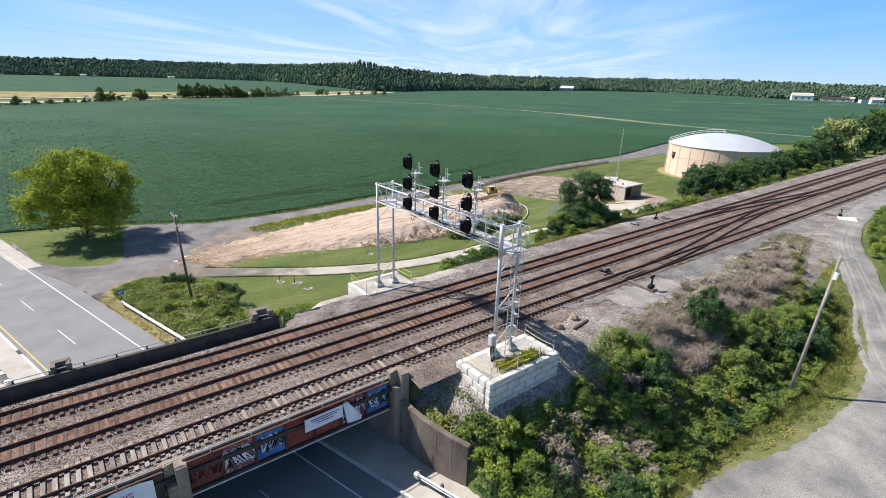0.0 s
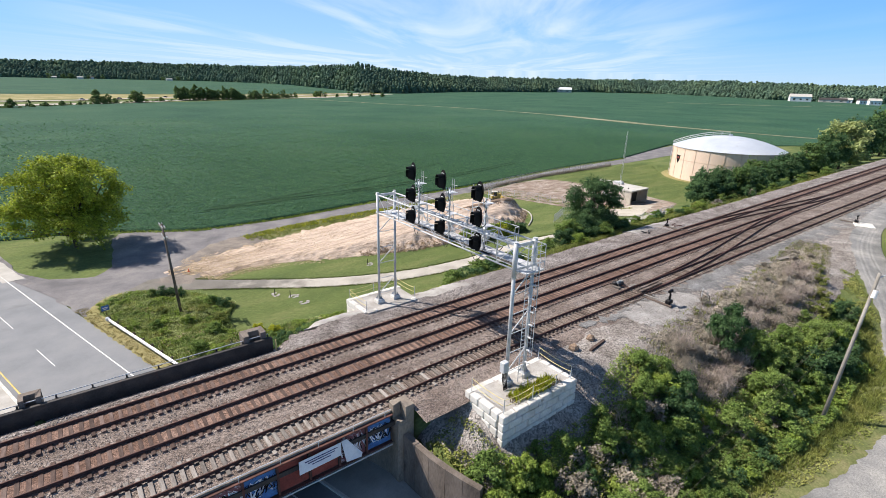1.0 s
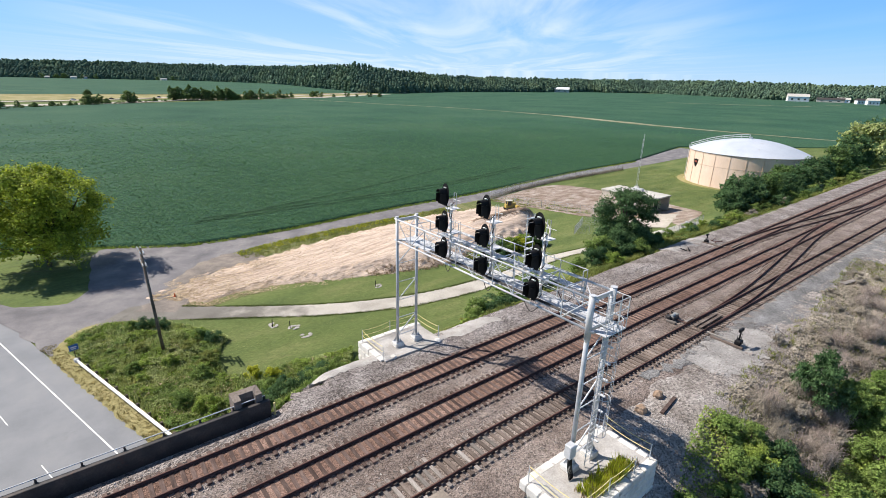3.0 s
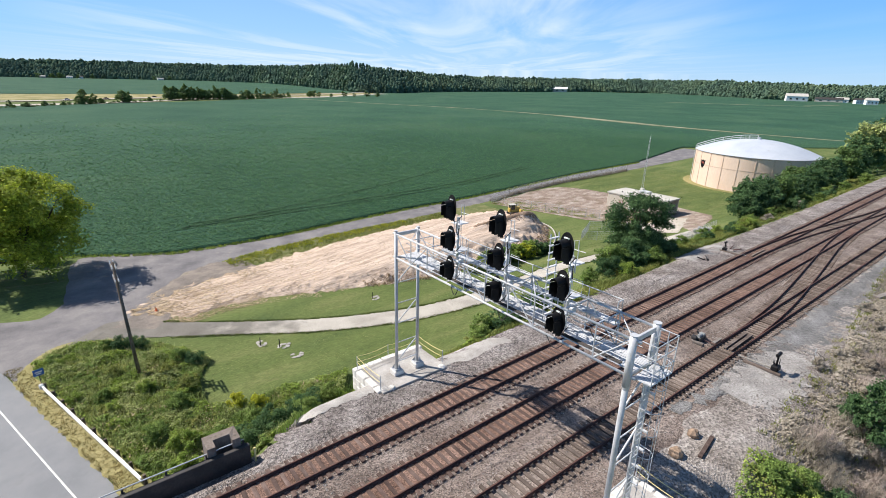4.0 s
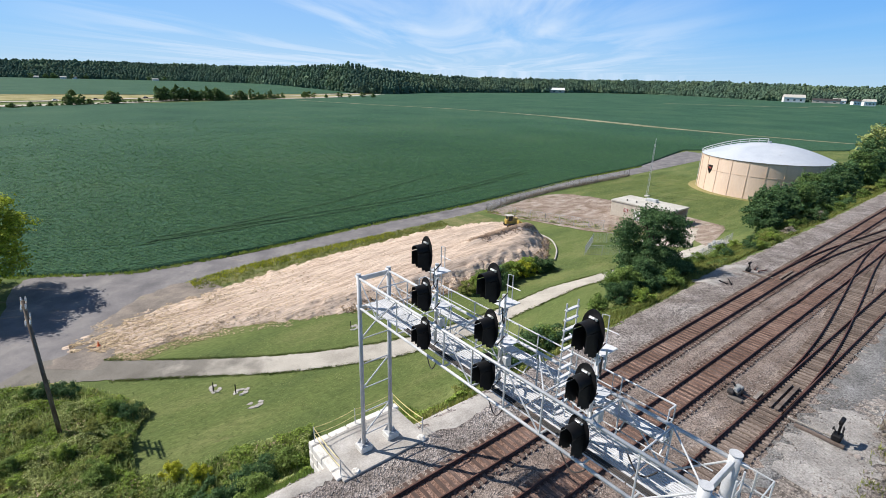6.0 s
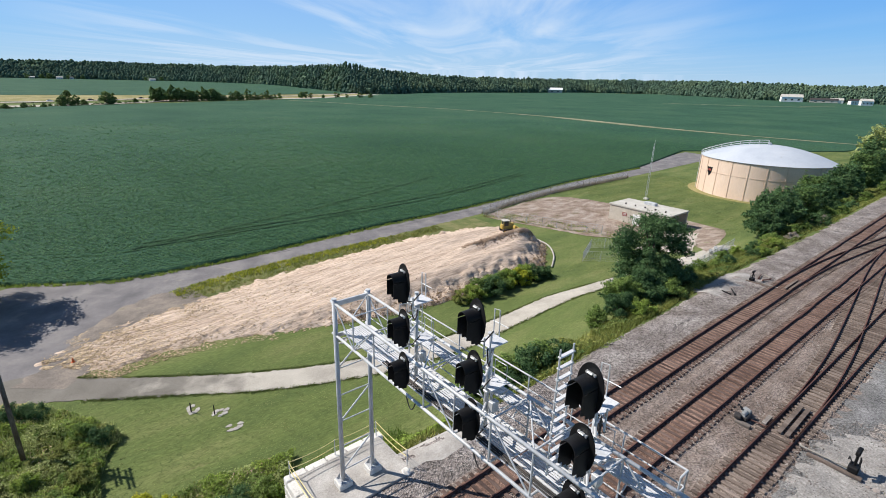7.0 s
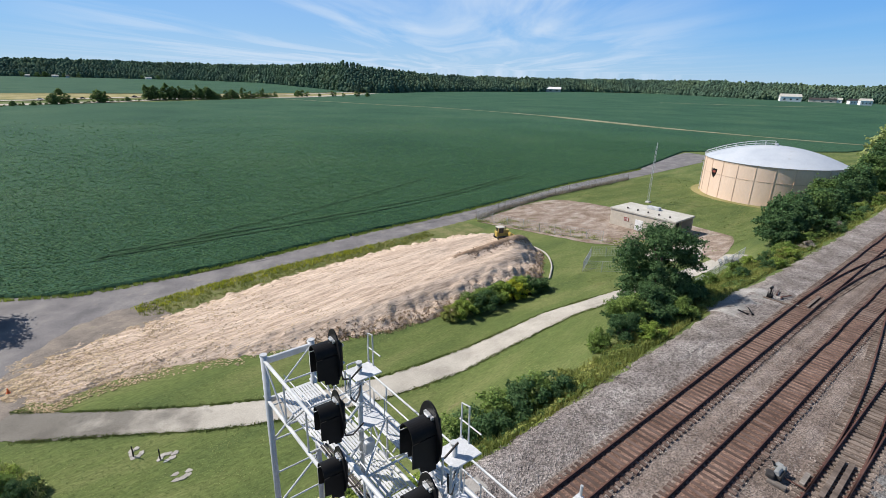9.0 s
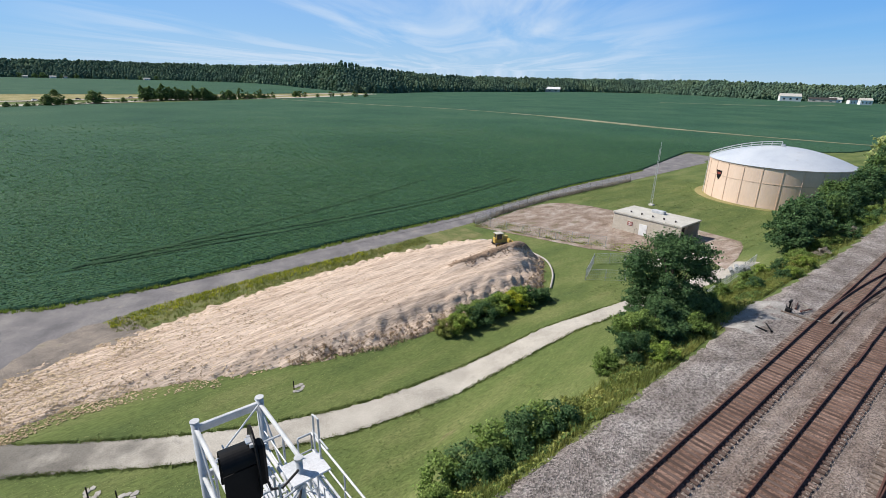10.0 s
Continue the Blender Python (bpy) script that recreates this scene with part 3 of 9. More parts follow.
def ground_height(x, y):
    z = terrain(x, y)
    if -40 < x < 150 and -20 < y < 100:
        paved = -15.5 < (x - 2.63) * 0.959 + (y - 51.5) * 0.283 < (7.5 if y < 26 else 2.5)
        z += -0.08 if paved and z < GROUND + 0.05 else bumpy(x, y, 0.25, 0.10 if z > -0.6 or not (26 < y < 100) else 0.03)
    if 26.3 < y < (39.0 if x < 13.6 else 38.0):
        z = min(z, 4.1) if x < 13.6 else z - 0.3
    return z - 0.03


gx = steps((-4500, -400, 400), (-400, -60, 20), (-60, -10, 2.5), (-10, 9, 1.0), (9, 20, 0.25), (20, 36, 1.0), (36, 130, 1.6), (130, 300, 6), (300, 1000, 60), (1000, 4500, 500))
gy = steps((-4500, -400, 400), (-400, -30, 20), (-30, 8, 2.0), (8, 72, 1.0), (72, 110, 2.0), (110, 260, 15), (260, 1000, 60), (1000, 4500, 500))
solo("ground", grid_mesh("ground", gx, gy, ground_height, grass_mat), None, "mown green grass and flat land round the railway", "ground", "structure")

# far farmland: dry verge, a second field and open land before the woods
far_g = Geo()
far_g.add([(-700, 505, GROUND + 0.05), (330, 660, GROUND + 0.05), (640, 930, GROUND + 0.05), (-900, 930, GROUND + 0.05)], [(0, 1, 2, 3)])
solo("far_verge", far_g, dry_mat, "dry pale grass along the distant highway", "field", "structure")
far_g = Geo()
far_g.add([(-900, 720, GROUND + 0.35), (250, 760, GROUND + 0.35), (560, 900, GROUND + 0.35), (760, 1450, GROUND + 0.35), (690, 1780, GROUND + 0.35), (515, 2205, GROUND + 0.35), (0, 2300, GROUND + 0.35), (-900, 2300, GROUND + 0.35)], [(0, 1, 2, 3, 4, 5, 6, 7)])
solo("far_field", far_g, field_mat, "green crop field beyond the highway", "field", "structure")


def hwy(x):
    return lerp(x, (-700, 0, 90, 130, 300, 490), (515, 545, 600, 640, 690, 830))


hw = Geo()
xs_ = steps((-700, 500, 40))
for i, x in enumerate(xs_):
    hw.v += [(x, hwy(x) + 22, GROUND + 0.5), (x, hwy(x) + 38, GROUND + 0.5)]
    if i:
        a = 2 * i - 2
        hw.f.append((a, a + 2, a + 3, a + 1))
solo("far_road", hw, path_mat, "pale distant highway behind the field", "road", "structure")
hw = Geo()
for i, x in enumerate(xs_):
    w = 8 + 5 * noise.noise(Vector((x * 0.01, 0, 0)))
    hw.v += [(x, hwy(x) - 38 - w, GROUND + 0.45), (x, hwy(x) - 24, GROUND + 0.45)]
    if i:
        a = 2 * i - 2
        hw.f.append((a, a + 2, a + 3, a + 1))
solo("far_ramp", hw, path_mat, "pale curved ramp of the distant highway", "road", "structure")

# bean field: from the lane to the highway
FIELD_EDGE = [(-30, 112), (-12, 106), (4, 103.0), (9, 100.2), (13.5, 97.4), (18.5, 94.9), (24, 94.4), (32, 94.5), (40, 95.1), (50, 96.4), (62, 97.4), (80, 98.2), (98, 100.2), (129, 104.6), (169, 107), (230, 121), (300, 80), (420, 62), (900, 66), (1800, 70)]


def field_edge(x):
    return lerp(x, [p[0] for p in FIELD_EDGE], [p[1] for p in FIELD_EDGE])


fd = Geo()
fxs = steps((-300, -30, 15), (-30, 260, 2.0), (260, 420, 8), (420, 2100, 40))
fys = [0, 0.25, 1.2, 4, 10, 20, 35, 55, 90, 140, 220, 330, 480, 700, 1000]
for i, x in enumerate(fxs):
    e = field_edge(x) + 0.35 * noise.noise(Vector((x * 0.7, 3.1, 0)))
    last = lerp(x, (-300, 0, 300, 490, 640, 1000, 1300, 1700, 2100), (440, 500, 640, 815, 950, 1150, 1150, 980, 700))
    for j, d in enumerate(fys):
        y = e + 55 + (last - e - 55) * ((d - 55) / 945.0) if j > 7 else e + d
        z = GROUND + (0.0 if j == 0 else 0.42) + (0.06 * noise.noise(Vector((x * 0.5, y * 0.5, 1.0))) if j else 0)
        fd.v.append((x, y, z))
    if i:
        for j in range(len(fys) - 1):
            a = (i - 1) * len(fys) + j
            b = a + len(fys)
            fd.f.append((a, b, b + 1, a + 1))
solo("bean_field", fd, field_mat, "wide dark green soybean field", "field", "structure", smooth=True)

# bare track across the field
tr = spline([(252, 598), (300, 470), (331, 400), (346, 300), (340, 235), (334, 190), (334, 145), (338, 100), (345, 74)], 5)
g = Geo()
for i, (x, y) in enumerate(tr):
    w = 2.6 + 2.0 * noise.noise(Vector((y * 0.03, 0, 5))) + 3.2 * smooth(clamp((320 - y) / 60)) * smooth(clamp((y - 150) / 40))
    g.v += [(x - w, y, GROUND + 0.56), (x + w, y, GROUND + 0.56)]
    if i:
        a = 2 * i - 2
        g.f.append((a, a + 1, a + 3, a + 2))
solo("field_track", g, track_mat, "pale bare track crossing the bean field", "track", "structure")
g = Geo()
for line in ([(820, 442), (860, 392), (907, 342), (945, 312), (985, 284)], [(1560, 1000), (1700, 985), (1850, 970)], [(1010, 300), (1080, 290), (1150, 284)]):
    for k, (p, q) in enumerate(zip(line, line[1:])):
        d = 9.0 + 3 * (k % 2)
        g.add([(p[0], p[1], GROUND + 0.62), (q[0], q[1], GROUND + 0.62), (q[0] + d, q[1] + d * 0.5, GROUND + 0.62), (p[0] + d, p[1] + d * 0.5, GROUND + 0.62)], [(0, 1, 2, 3)])
solo("field_strips", g, track_mat, "thin dry strips in the far crop", "field", "structure")

# road below the bridge
ROAD_U, ROAD_N, ROAD_P = Vector((0.283, -0.959)), Vector((0.959, 0.283)), Vector((2.63, 51.5))


def rd(s, o):
    p = ROAD_P + ROAD_U * s + ROAD_N * o
    return (p.x, p.y)


def flat_ground(x, y):
    return GROUND


def road_strip(name, s0, s1, o0, o1, lift, material, step=3.0):
    return ribbon(name, [rd(s0, o0), rd(s1, o0)], [rd(s0, o1), rd(s1, o1)], lift, material, across=3, step=step, top=flat_ground)


solo("road", road_strip("road", -240, 170, -7.7, 1.9, 0.02, asphalt_mat), None, "grey two-lane asphalt road running under the bridge", "road", "structure")
solo("road_edge_line", road_strip("road_edge_line", -240, 170, -0.07, 0.07, 0.035, line_mat), None, "solid white edge line on the road", "road marking", "structure")
solo("road_centre_line", road_strip("road_centre_line", -240, 170, -7.06, -6.93, 0.035, yline_mat), None, "solid yellow line beside the median", "road marking", "structure")
dash0 = new("lane_dash", road_strip("lane_dash", -2.4, 2.4, -3.70, -3.57, 0.035, line_mat))
tagged(dash0, "white painted lane dash on the asphalt", "road marking", "lane dashes", "structure")
dash0.location = (*(ROAD_U * -8.35), 0)
for k in range(-16, 12):
    if k:
        d = copy_thing(dash0, pose(*(ROAD_U * (-8.35 + 11.75 * k)), 0))
# pale patched strip on the road by the drive
solo("road_patch", road_strip("road_patch", -60, -33.5, -1.0, 1.8, 0.03, walk_mat), None, "pale concrete patch at the road edge", "road", "structure")
solo("road_shoulder", ribbon("road_shoulder", spline([rd(8.5, 1.85), rd(-6, 1.85), rd(-14.5, 1.9), (0.5, 68.4), (2.8, 71.4), (5.8, 71.9), (9.4, 69.6)], 4), spline([rd(8.5, 3.5), rd(-6, 3.5), rd(-13.5, 3.3), (2.0, 67.8), (3.4, 69.8), (5.8, 70.2), (8.8, 68.2)], 4), 0.035, dry_mat, 4, 0.5, 0.18, top=flat_ground), None, "dry grassy shoulder beside the guardrail", "verge", "structure")

# raised concrete median with a stepped barrier
md = thing("median", "raised pale concrete median beside the road", "median", kind="structure")
g = Geo()
g.prism([rd(170, -14.6), rd(170, -7.5), rd(-240, -7.5), rd(-240, -14.6)], GROUND - 0.2, GROUND + 0.16)
part("slab", g, walk_mat, md)
g = Geo()
g.prism([rd(170, -7.7), rd(170, -7.47), rd(-240, -7.47), rd(-240, -7.7)], GROUND - 0.1, GROUND + 0.22)
part("kerb", g, concrete_mat, md, "pale kerb stone")
bk = Geo().box((0, 0, 0.38), (0.55, 0.9, 0.76), 0, 0.12)
bk = bk.mesh("barrier_block", concrete_mat)
for k in range(26):
    p = rd(-34 + k * 1.9, -9.9)
    ob = new("barrier_block", bk)
    ob.parent = md
    ob.matrix_basis = pose(p[0], p[1], GROUND + 0.14, 0, 0, 16)
g = Geo()
for k in (-20, -8, 6):
    p = rd(k, -7.58)
    g.box((p[0], p[1], GROUND + 0.23), (0.3, 1.0, 0.06), 16)
part("drain_grate", g, steel_dark_mat, md, "dark iron kerb inlet")

# worn lane along the field, and the pale path across the grass
LANE_L = [(-7, 85), (-2, 81.6), (2.2, 79.9), (4.5, 83), (5.1, 88), (5.6, 94), (7.0, 99.6), (9.4, 99.0), (13.6, 96.2), (18.5, 93.7), (24, 93.2), (32, 93.6), (50, 95.6), (80, 97.4), (129, 103.6), (169, 105.6), (228, 119)]
LANE_R = [(1.2, 66.8), (4, 70.5), (9, 73.5), (13, 77.5), (16, 82.6), (20.4, 86.2), (30.4, 88.6), (42, 89.9), (58, 90.8), (87, 93.6), (117, 98.0), (156, 99.8), (208, 103)]
solo("field_lane", ribbon("field_lane", spline(LANE_L, 4), spline(LANE_R, 4), 0.025, lane_mat, 6, 2.0, 0.25), None, "worn grey asphalt lane along the field edge", "lane", "structure")
PATH_L = [(8.5, 75.0), (12.5, 71.6), (16, 69.0), (20.3, 66.1), (25.1, 63.1), (30.2, 60.6), (35.6, 58.6), (41.5, 57.4), (50, 56.9), (60, 56.0), (69, 54.6), (80, 52.5), (96, 51.0)]
PATH_R = [(3.5, 70.5), (9.6, 69.2), (15.5, 65.5), (20.0, 62.8), (24.6, 59.9), (29.4, 57.6), (35.0, 55.6), (41.0, 54.5), (49.5, 53.6), (59, 53.0), (68, 51.9), (80, 49.4), (96, 48.0)]
L_, R_ = spline(PATH_L, 4), spline(PATH_R, 4)
def worn_path():
    """Asphalt that breaks up into gravel along the path."""
    m = surf("worn_path", S((0.34, 0.315, 0.275), (0.42, 0.39, 0.34), (0.48, 0.45, 0.395)), 0.4, 9.0, 0.95, bump=0.5, depth=0.02, grain=0.24, spec=0.2, blotch=((0.30, 0.285, 0.255), 0.5, 0.6))
    n, l = m.node_tree.nodes, m.node_tree.links
    pos = n.new("ShaderNodeNewGeometry").outputs["Position"]
    sp = n.new("ShaderNodeSeparateXYZ"); l.new(pos, sp.inputs[0])
    nz = n.new("ShaderNodeTexNoise"); nz.inputs["Scale"].default_value = 0.45; nz.inputs["Detail"].default_value = 6.0
    l.new(pos, nz.inputs["Vector"])
    ad = n.new("ShaderNodeMath"); ad.operation = "MULTIPLY_ADD"; ad.inputs[1].default_value = 22.0
    l.new(nz.outputs["Fac"], ad.inputs[0]); l.new(sp.outputs["X"], ad.inputs[2])
    mr = n.new("ShaderNodeMapRange"); mr.inputs["From Min"].default_value, mr.inputs["From Max"].default_value = 29.0, 36.0
    mr.inputs["To Min"].default_value, mr.inputs["To Max"].default_value = 0.44, 1.0
    l.new(ad.outputs[0], mr.inputs["Value"])
    b = n["Principled BSDF"]
    old = b.inputs["Base Color"].links[0].from_socket
    sc = n.new("ShaderNodeVectorMath"); sc.operation = "SCALE"
    l.new(old, sc.inputs[0]); l.new(mr.outputs[0], sc.inputs["Scale"]); l.new(sc.outputs[0], b.inputs["Base Color"])
    return m


solo("gravel_path", ribbon("gravel_path", L_, R_, 0.036, worn_path(), 6, 0.3, 0.13), None, "pale gravel path that begins as worn grey asphalt", "path", "structure")
solo("drive_mouth", ribbon("drive_mouth", [rd(-46, 1.7), rd(-38, 1.75), rd(-30, 1.8), rd(-22, 1.8), rd(-15, 1.8)], [(-8.6, 99.0), (-6.0, 87.0), (-1.6, 80.2), (2.6, 74.5), (1.0, 66.6)], 0.03, lane_mat, 8, 1.2, 0.3), None, "worn grey asphalt mouth of the lane at the road", "lane", "structure")
# dry verge between the lane and the soil mound
solo("lane_verge", ribbon("lane_verge", spline([(23.5, 87.0), (26.4, 88.0), (30.4, 88.8), (42, 90.1), (58, 91.0), (80, 92.8)], 4), spline([(22.5, 85.0), (25, 82.0), (30, 82.5), (42, 85.2), (58, 86.6), (80, 86)], 4), 0.03, verge_mat, 5, 0.8, 0.3), None, "dry weedy verge between lane and soil mound", "verge", "structure")

solo("lane_dirt", ribbon("lane_dirt", spline([(8, 73.0), (12, 77.0), (15, 82.0), (19.4, 86.0), (25.5, 87.8)], 4), spline([(12, 69.8), (15.5, 74.5), (18, 79.0), (22, 80.6), (27, 82.0)], 4), 0.05, lane_dirt_mat, 8, 0.7, 0.5), None, "trodden grey-brown dirt where lane and soil mound meet", "dirt", "structure")

# yard of pale gravel on the near side and the track that climbs from it
YARD_L = [(22.5, 9.8), (27, 10.0), (34, 8.8), (39, 7.2), (46, 6.2), (52, 5.9), (60, 7.3), (67, 9.8), (76, 14.8), (90, 19.5), (110, 22.2), (150, 23.4), (260, 23.6)]
YARD_R = [(32.5, -25), (36, -25), (42, -25), (50, -22), (58, -12), (64, -2), (70, 6.0), (75, 9.6), (80, 11.6), (86, 14.4), (94, 16.6), (108, 18.4), (150, 19), (260, 19)][:13]
solo("gravel_yard", ribbon("gravel_yard", spline(YARD_L, 4), spline(YARD_R, 4), 0.06, yard_mat, 14, 0.4, 0.22), None, "pale grey gravel yard and track", "yard", "structure")

VL = [(20, 12.2), (27, 12.6), (35, 12.0), (43, 10.6), (51, 9.2), (58, 9.0), (64, 10.4), (71, 13.6)]
solo("yard_verge", ribbon("yard_verge", spline(VL, 4), spline([(20, 9.3), (27, 9.5), (34, 8.3), (39, 6.7), (46, 5.7), (52, 5.4), (60, 6.8), (64, 8.2), (72, 12.2)], 4), 0.04, verge_mat, 5, 0.3, 0.22, top=ground_height), None, "dry yellowish grass verge beside the yard", "verge", "structure")

# wheel marks where vehicles turn onto the climbing track
mark_mat = surf("wheel_worn_gravel", S((0.19, 0.19, 0.185), (0.275, 0.27, 0.26), (0.36, 0.345, 0.325)), 0.3, 11.0, 0.95, bump=0.6, depth=0.03, grain=0.36, spec=0.2)
for k, off in enumerate((0.0, 1.7, 4.2, 5.9)):
    c_ = spline([(46, -12 + off * 0.3), (52, -3 + off), (60, 3.2 + off * 0.8), (70, 8.2 + off * 0.5), (79, 13.0 + off * 0.35), (90, 16.9 + off * 0.25), (108, 19.4 + off * 0.2)], 5)
    solo("wheel_mark", ribbon("wheel_mark%d" % k, [(x, y + 0.3) for x, y in c_], [(x, y - 0.3) for x, y in c_], 0.085, mark_mat, 3, 0.35, 0.12), None, "pale worn wheel mark in the gravel", "wheel track", "structure")

# shoulders of the embankment
SL_R = [(17.2, 19.3), (30, 18.6), (44, 15.5), (62, 14.5), (80, 15.8), (108, 20.5), (300, 21)]
sl = ribbon("embankment_slope", [(16.8, 25.7), (30, 25.7), (44, 25.7), (62, 25.7), (80, 25.7), (110, 25.7), (300, 25.7)], SL_R, 0.05, slope_mat, 16, 0.8, 0.2, top=ground_height)
solo("embankment_slope", sl, None, "reddish stone rubble slope of the embankment", "embankment", "structure")
sh = ribbon("embankment_shoulder", [(14.5, 40.2), (20, 41.2), (30, 40.4), (44, 40.4), (62, 40.8), (75, 41.5), (84, 40.8), (110, 40.4), (300, 40.4)],
            [(13.2, 38.5), (20, 38.0), (30, 38.0), (44, 38.0), (62, 38.0), (75, 38.0), (84, 38.0), (110, 38.0), (300, 38.0)], 0.1, pale_ballast_mat, 6, 0.7, 0.35, top=lambda x, y: ground_height(x, y) + 0.05 * noise.noise(Vector((x * 0.7, y * 1.1, 2))))
solo("embankment_shoulder", sh, None, "grey stone shoulder along the tracks", "embankment", "structure")

# ---- the railway ----
TRACKS = (35.6, 31.75, 27.72)
RAIL_TOP = 5.2


def track_y(i, x):
    """The middle line of a track: the lines draw apart slowly east of the gantry."""
    d = min(max(0.0, x - 18.0), 200.0)
    d = d * d / 16.0 if d < 8.0 else d - 4.0
    return TRACKS[i] + (0.0, -0.008, -0.02)[i] * d


def bed(x, y):
    ends = lerp(y, (23.6, 24.6, 25.4, 26.1, 26.6, 37.0, 37.6, 38.6, 39.4), (4.8, 4.93, 4.99, 5.01, 5.01, 5.01, 4.99, 4.95, 4.86))
    dip = 0.0
    lines = [track_y(i, x) for i in range(3)]
    for a, b in zip(lines, lines[1:]):
        mid = (a + b) / 2
        dip = max(dip, 0.05 * clamp(1 - abs(y - mid) / 0.9))
    for yc in lines:
        dip = max(dip, 0.085 * clamp((1.16 - abs(y - yc)) * 8))
    n_ = noise.noise(Vector((x * 2.3, y * 2.3, 0))) * 0.025 + noise.noise(Vector((x * 0.4, y * 0.6, 4))) * 0.03
    # the stone lies lower beside the tie ends
    low = max(smooth(clamp((yc - 1.16 - y) * 9)) * smooth(clamp((y - yc + 2.1) * 2.2)) for yc in lines)
    low = max(low, 0.8 * max(smooth(clamp((y - yc - 1.16) * 9)) * smooth(clamp((yc + 2.1 - y) * 2.2)) for yc in lines))
    edge = 0.58 * smooth((y - 37.25) / 1.2) * smooth((13.4 - x) / 1.2)
    return ends - dip + n_ - 0.02 - 0.10 * low - edge


bxs = steps((-70, -12, 2.0), (-12, 90, 0.45), (90, 200, 1.5), (200, 700, 20))
solo("ballast", grid_mesh("ballast", bxs, steps((25.95, 37.05, 0.15)), bed, ballast_mat), None, "grey-brown crushed stone bed under the tracks", "ballast", "structure")
solo("ballast_edge", grid_mesh("ballast_edge", bxs, steps((37.05, 38.7, 0.3)), bed, pale_ballast_mat), None, "pale grey stone edge of the track bed", "ballast", "structure")


solo("ballast_edge", grid_mesh("ballast_edge", steps((16.7, 90, 0.45), (90, 200, 1.5), (200, 700, 20)), steps((23.7, 25.95, 0.32)), bed, ballast_mat), None, "grey stone edge of the track bed", "ballast", "structure")


GG_R = [(35.5, 25.7), (38, 25.0), (42, 24.2), (50, 22.6), (70, 21.8), (90, 21.4), (300, 19.5)]
solo("gravel_margin", ribbon("gravel_margin", [(x, track_y(2, x) - 1.5) for x in (35.5, 38, 42, 50, 70, 90, 300)], GG_R, 0.05, grey_ballast_mat, 10, 0.45, 0.5, top=lambda x, y: max(bed(x, y), ground_height(x, y))), None, "bluish grey crushed gravel beside the tracks", "ballast", "structure")


def offset_line(y0, y1, x0, x1, curve=18.0):
    """A crossover between two tracks: the middle line's y at x."""
    def f(x):
        if x <= x0:
            return y0
        if x >= x1:
            return y1
        t, w = x - x0, x1 - x0
        s = (y1 - y0) / (w - curve)
        if t < curve:
            return y0 + s * t * t / (2 * curve)
        if t > w - curve:
            return y1 - s * (w - t) ** 2 / (2 * curve)
        return y0 + s * (t - curve / 2)
    return f


def rail_geo(line, side, xs):
    """One rail along a middle line: foot, web and head."""
    prof = [(-0.07, -0.175), (0.07, -0.175), (0.07, -0.155), (0.012, -0.13), (0.012, -0.045), (0.037, -0.035), (0.037, -0.004), (0.028, 0.0),
            (-0.028, 0.0), (-0.037, -0.004), (-0.037, -0.035), (-0.012, -0.045), (-0.012, -0.13), (-0.07, -0.155)]
    g = Geo()
    n = len(prof)
    for i, x in enumerate(xs):
        sl_ = (line(x + 0.1) - line(x - 0.1)) / 0.2
        yc = line(x) + side * 0.755 * math.sqrt(1 + sl_ * sl_)
        g.v += [(x, yc + a, RAIL_TOP + b) for a, b in prof]
        if i:
            o = (i - 1) * n
            g.f += [(o + k, o + n + k, o + n + (k + 1) % n, o + (k + 1) % n) for k in range(n)]
    return g


tie_a = Geo().box((0, 0, 0), (0.23, 2.6, 0.18), 0, 0.015).mesh("tie", tie_mat)
tie_b = Geo().box((0, 0, 0), (0.23, 2.6, 0.18), 0, 0.015).mesh("tie", tie_grey_mat)
tie_c = Geo().box((0, 0, 0), (0.23, 2.6, 0.18), 0, 0.015).mesh("tie", tie_brown_mat)
plate = Geo()
for s in (-1, 1):
    plate.box((0, s * 0.755, 0.097), (0.19, 0.36, 0.018))
    for dx in (-0.06, 0.06):
        for dy in (-0.11, 0.11):
            plate.box((dx, s * 0.755 + dy, 0.115), (0.03, 0.03, 0.03))
rng = random.Random(5)


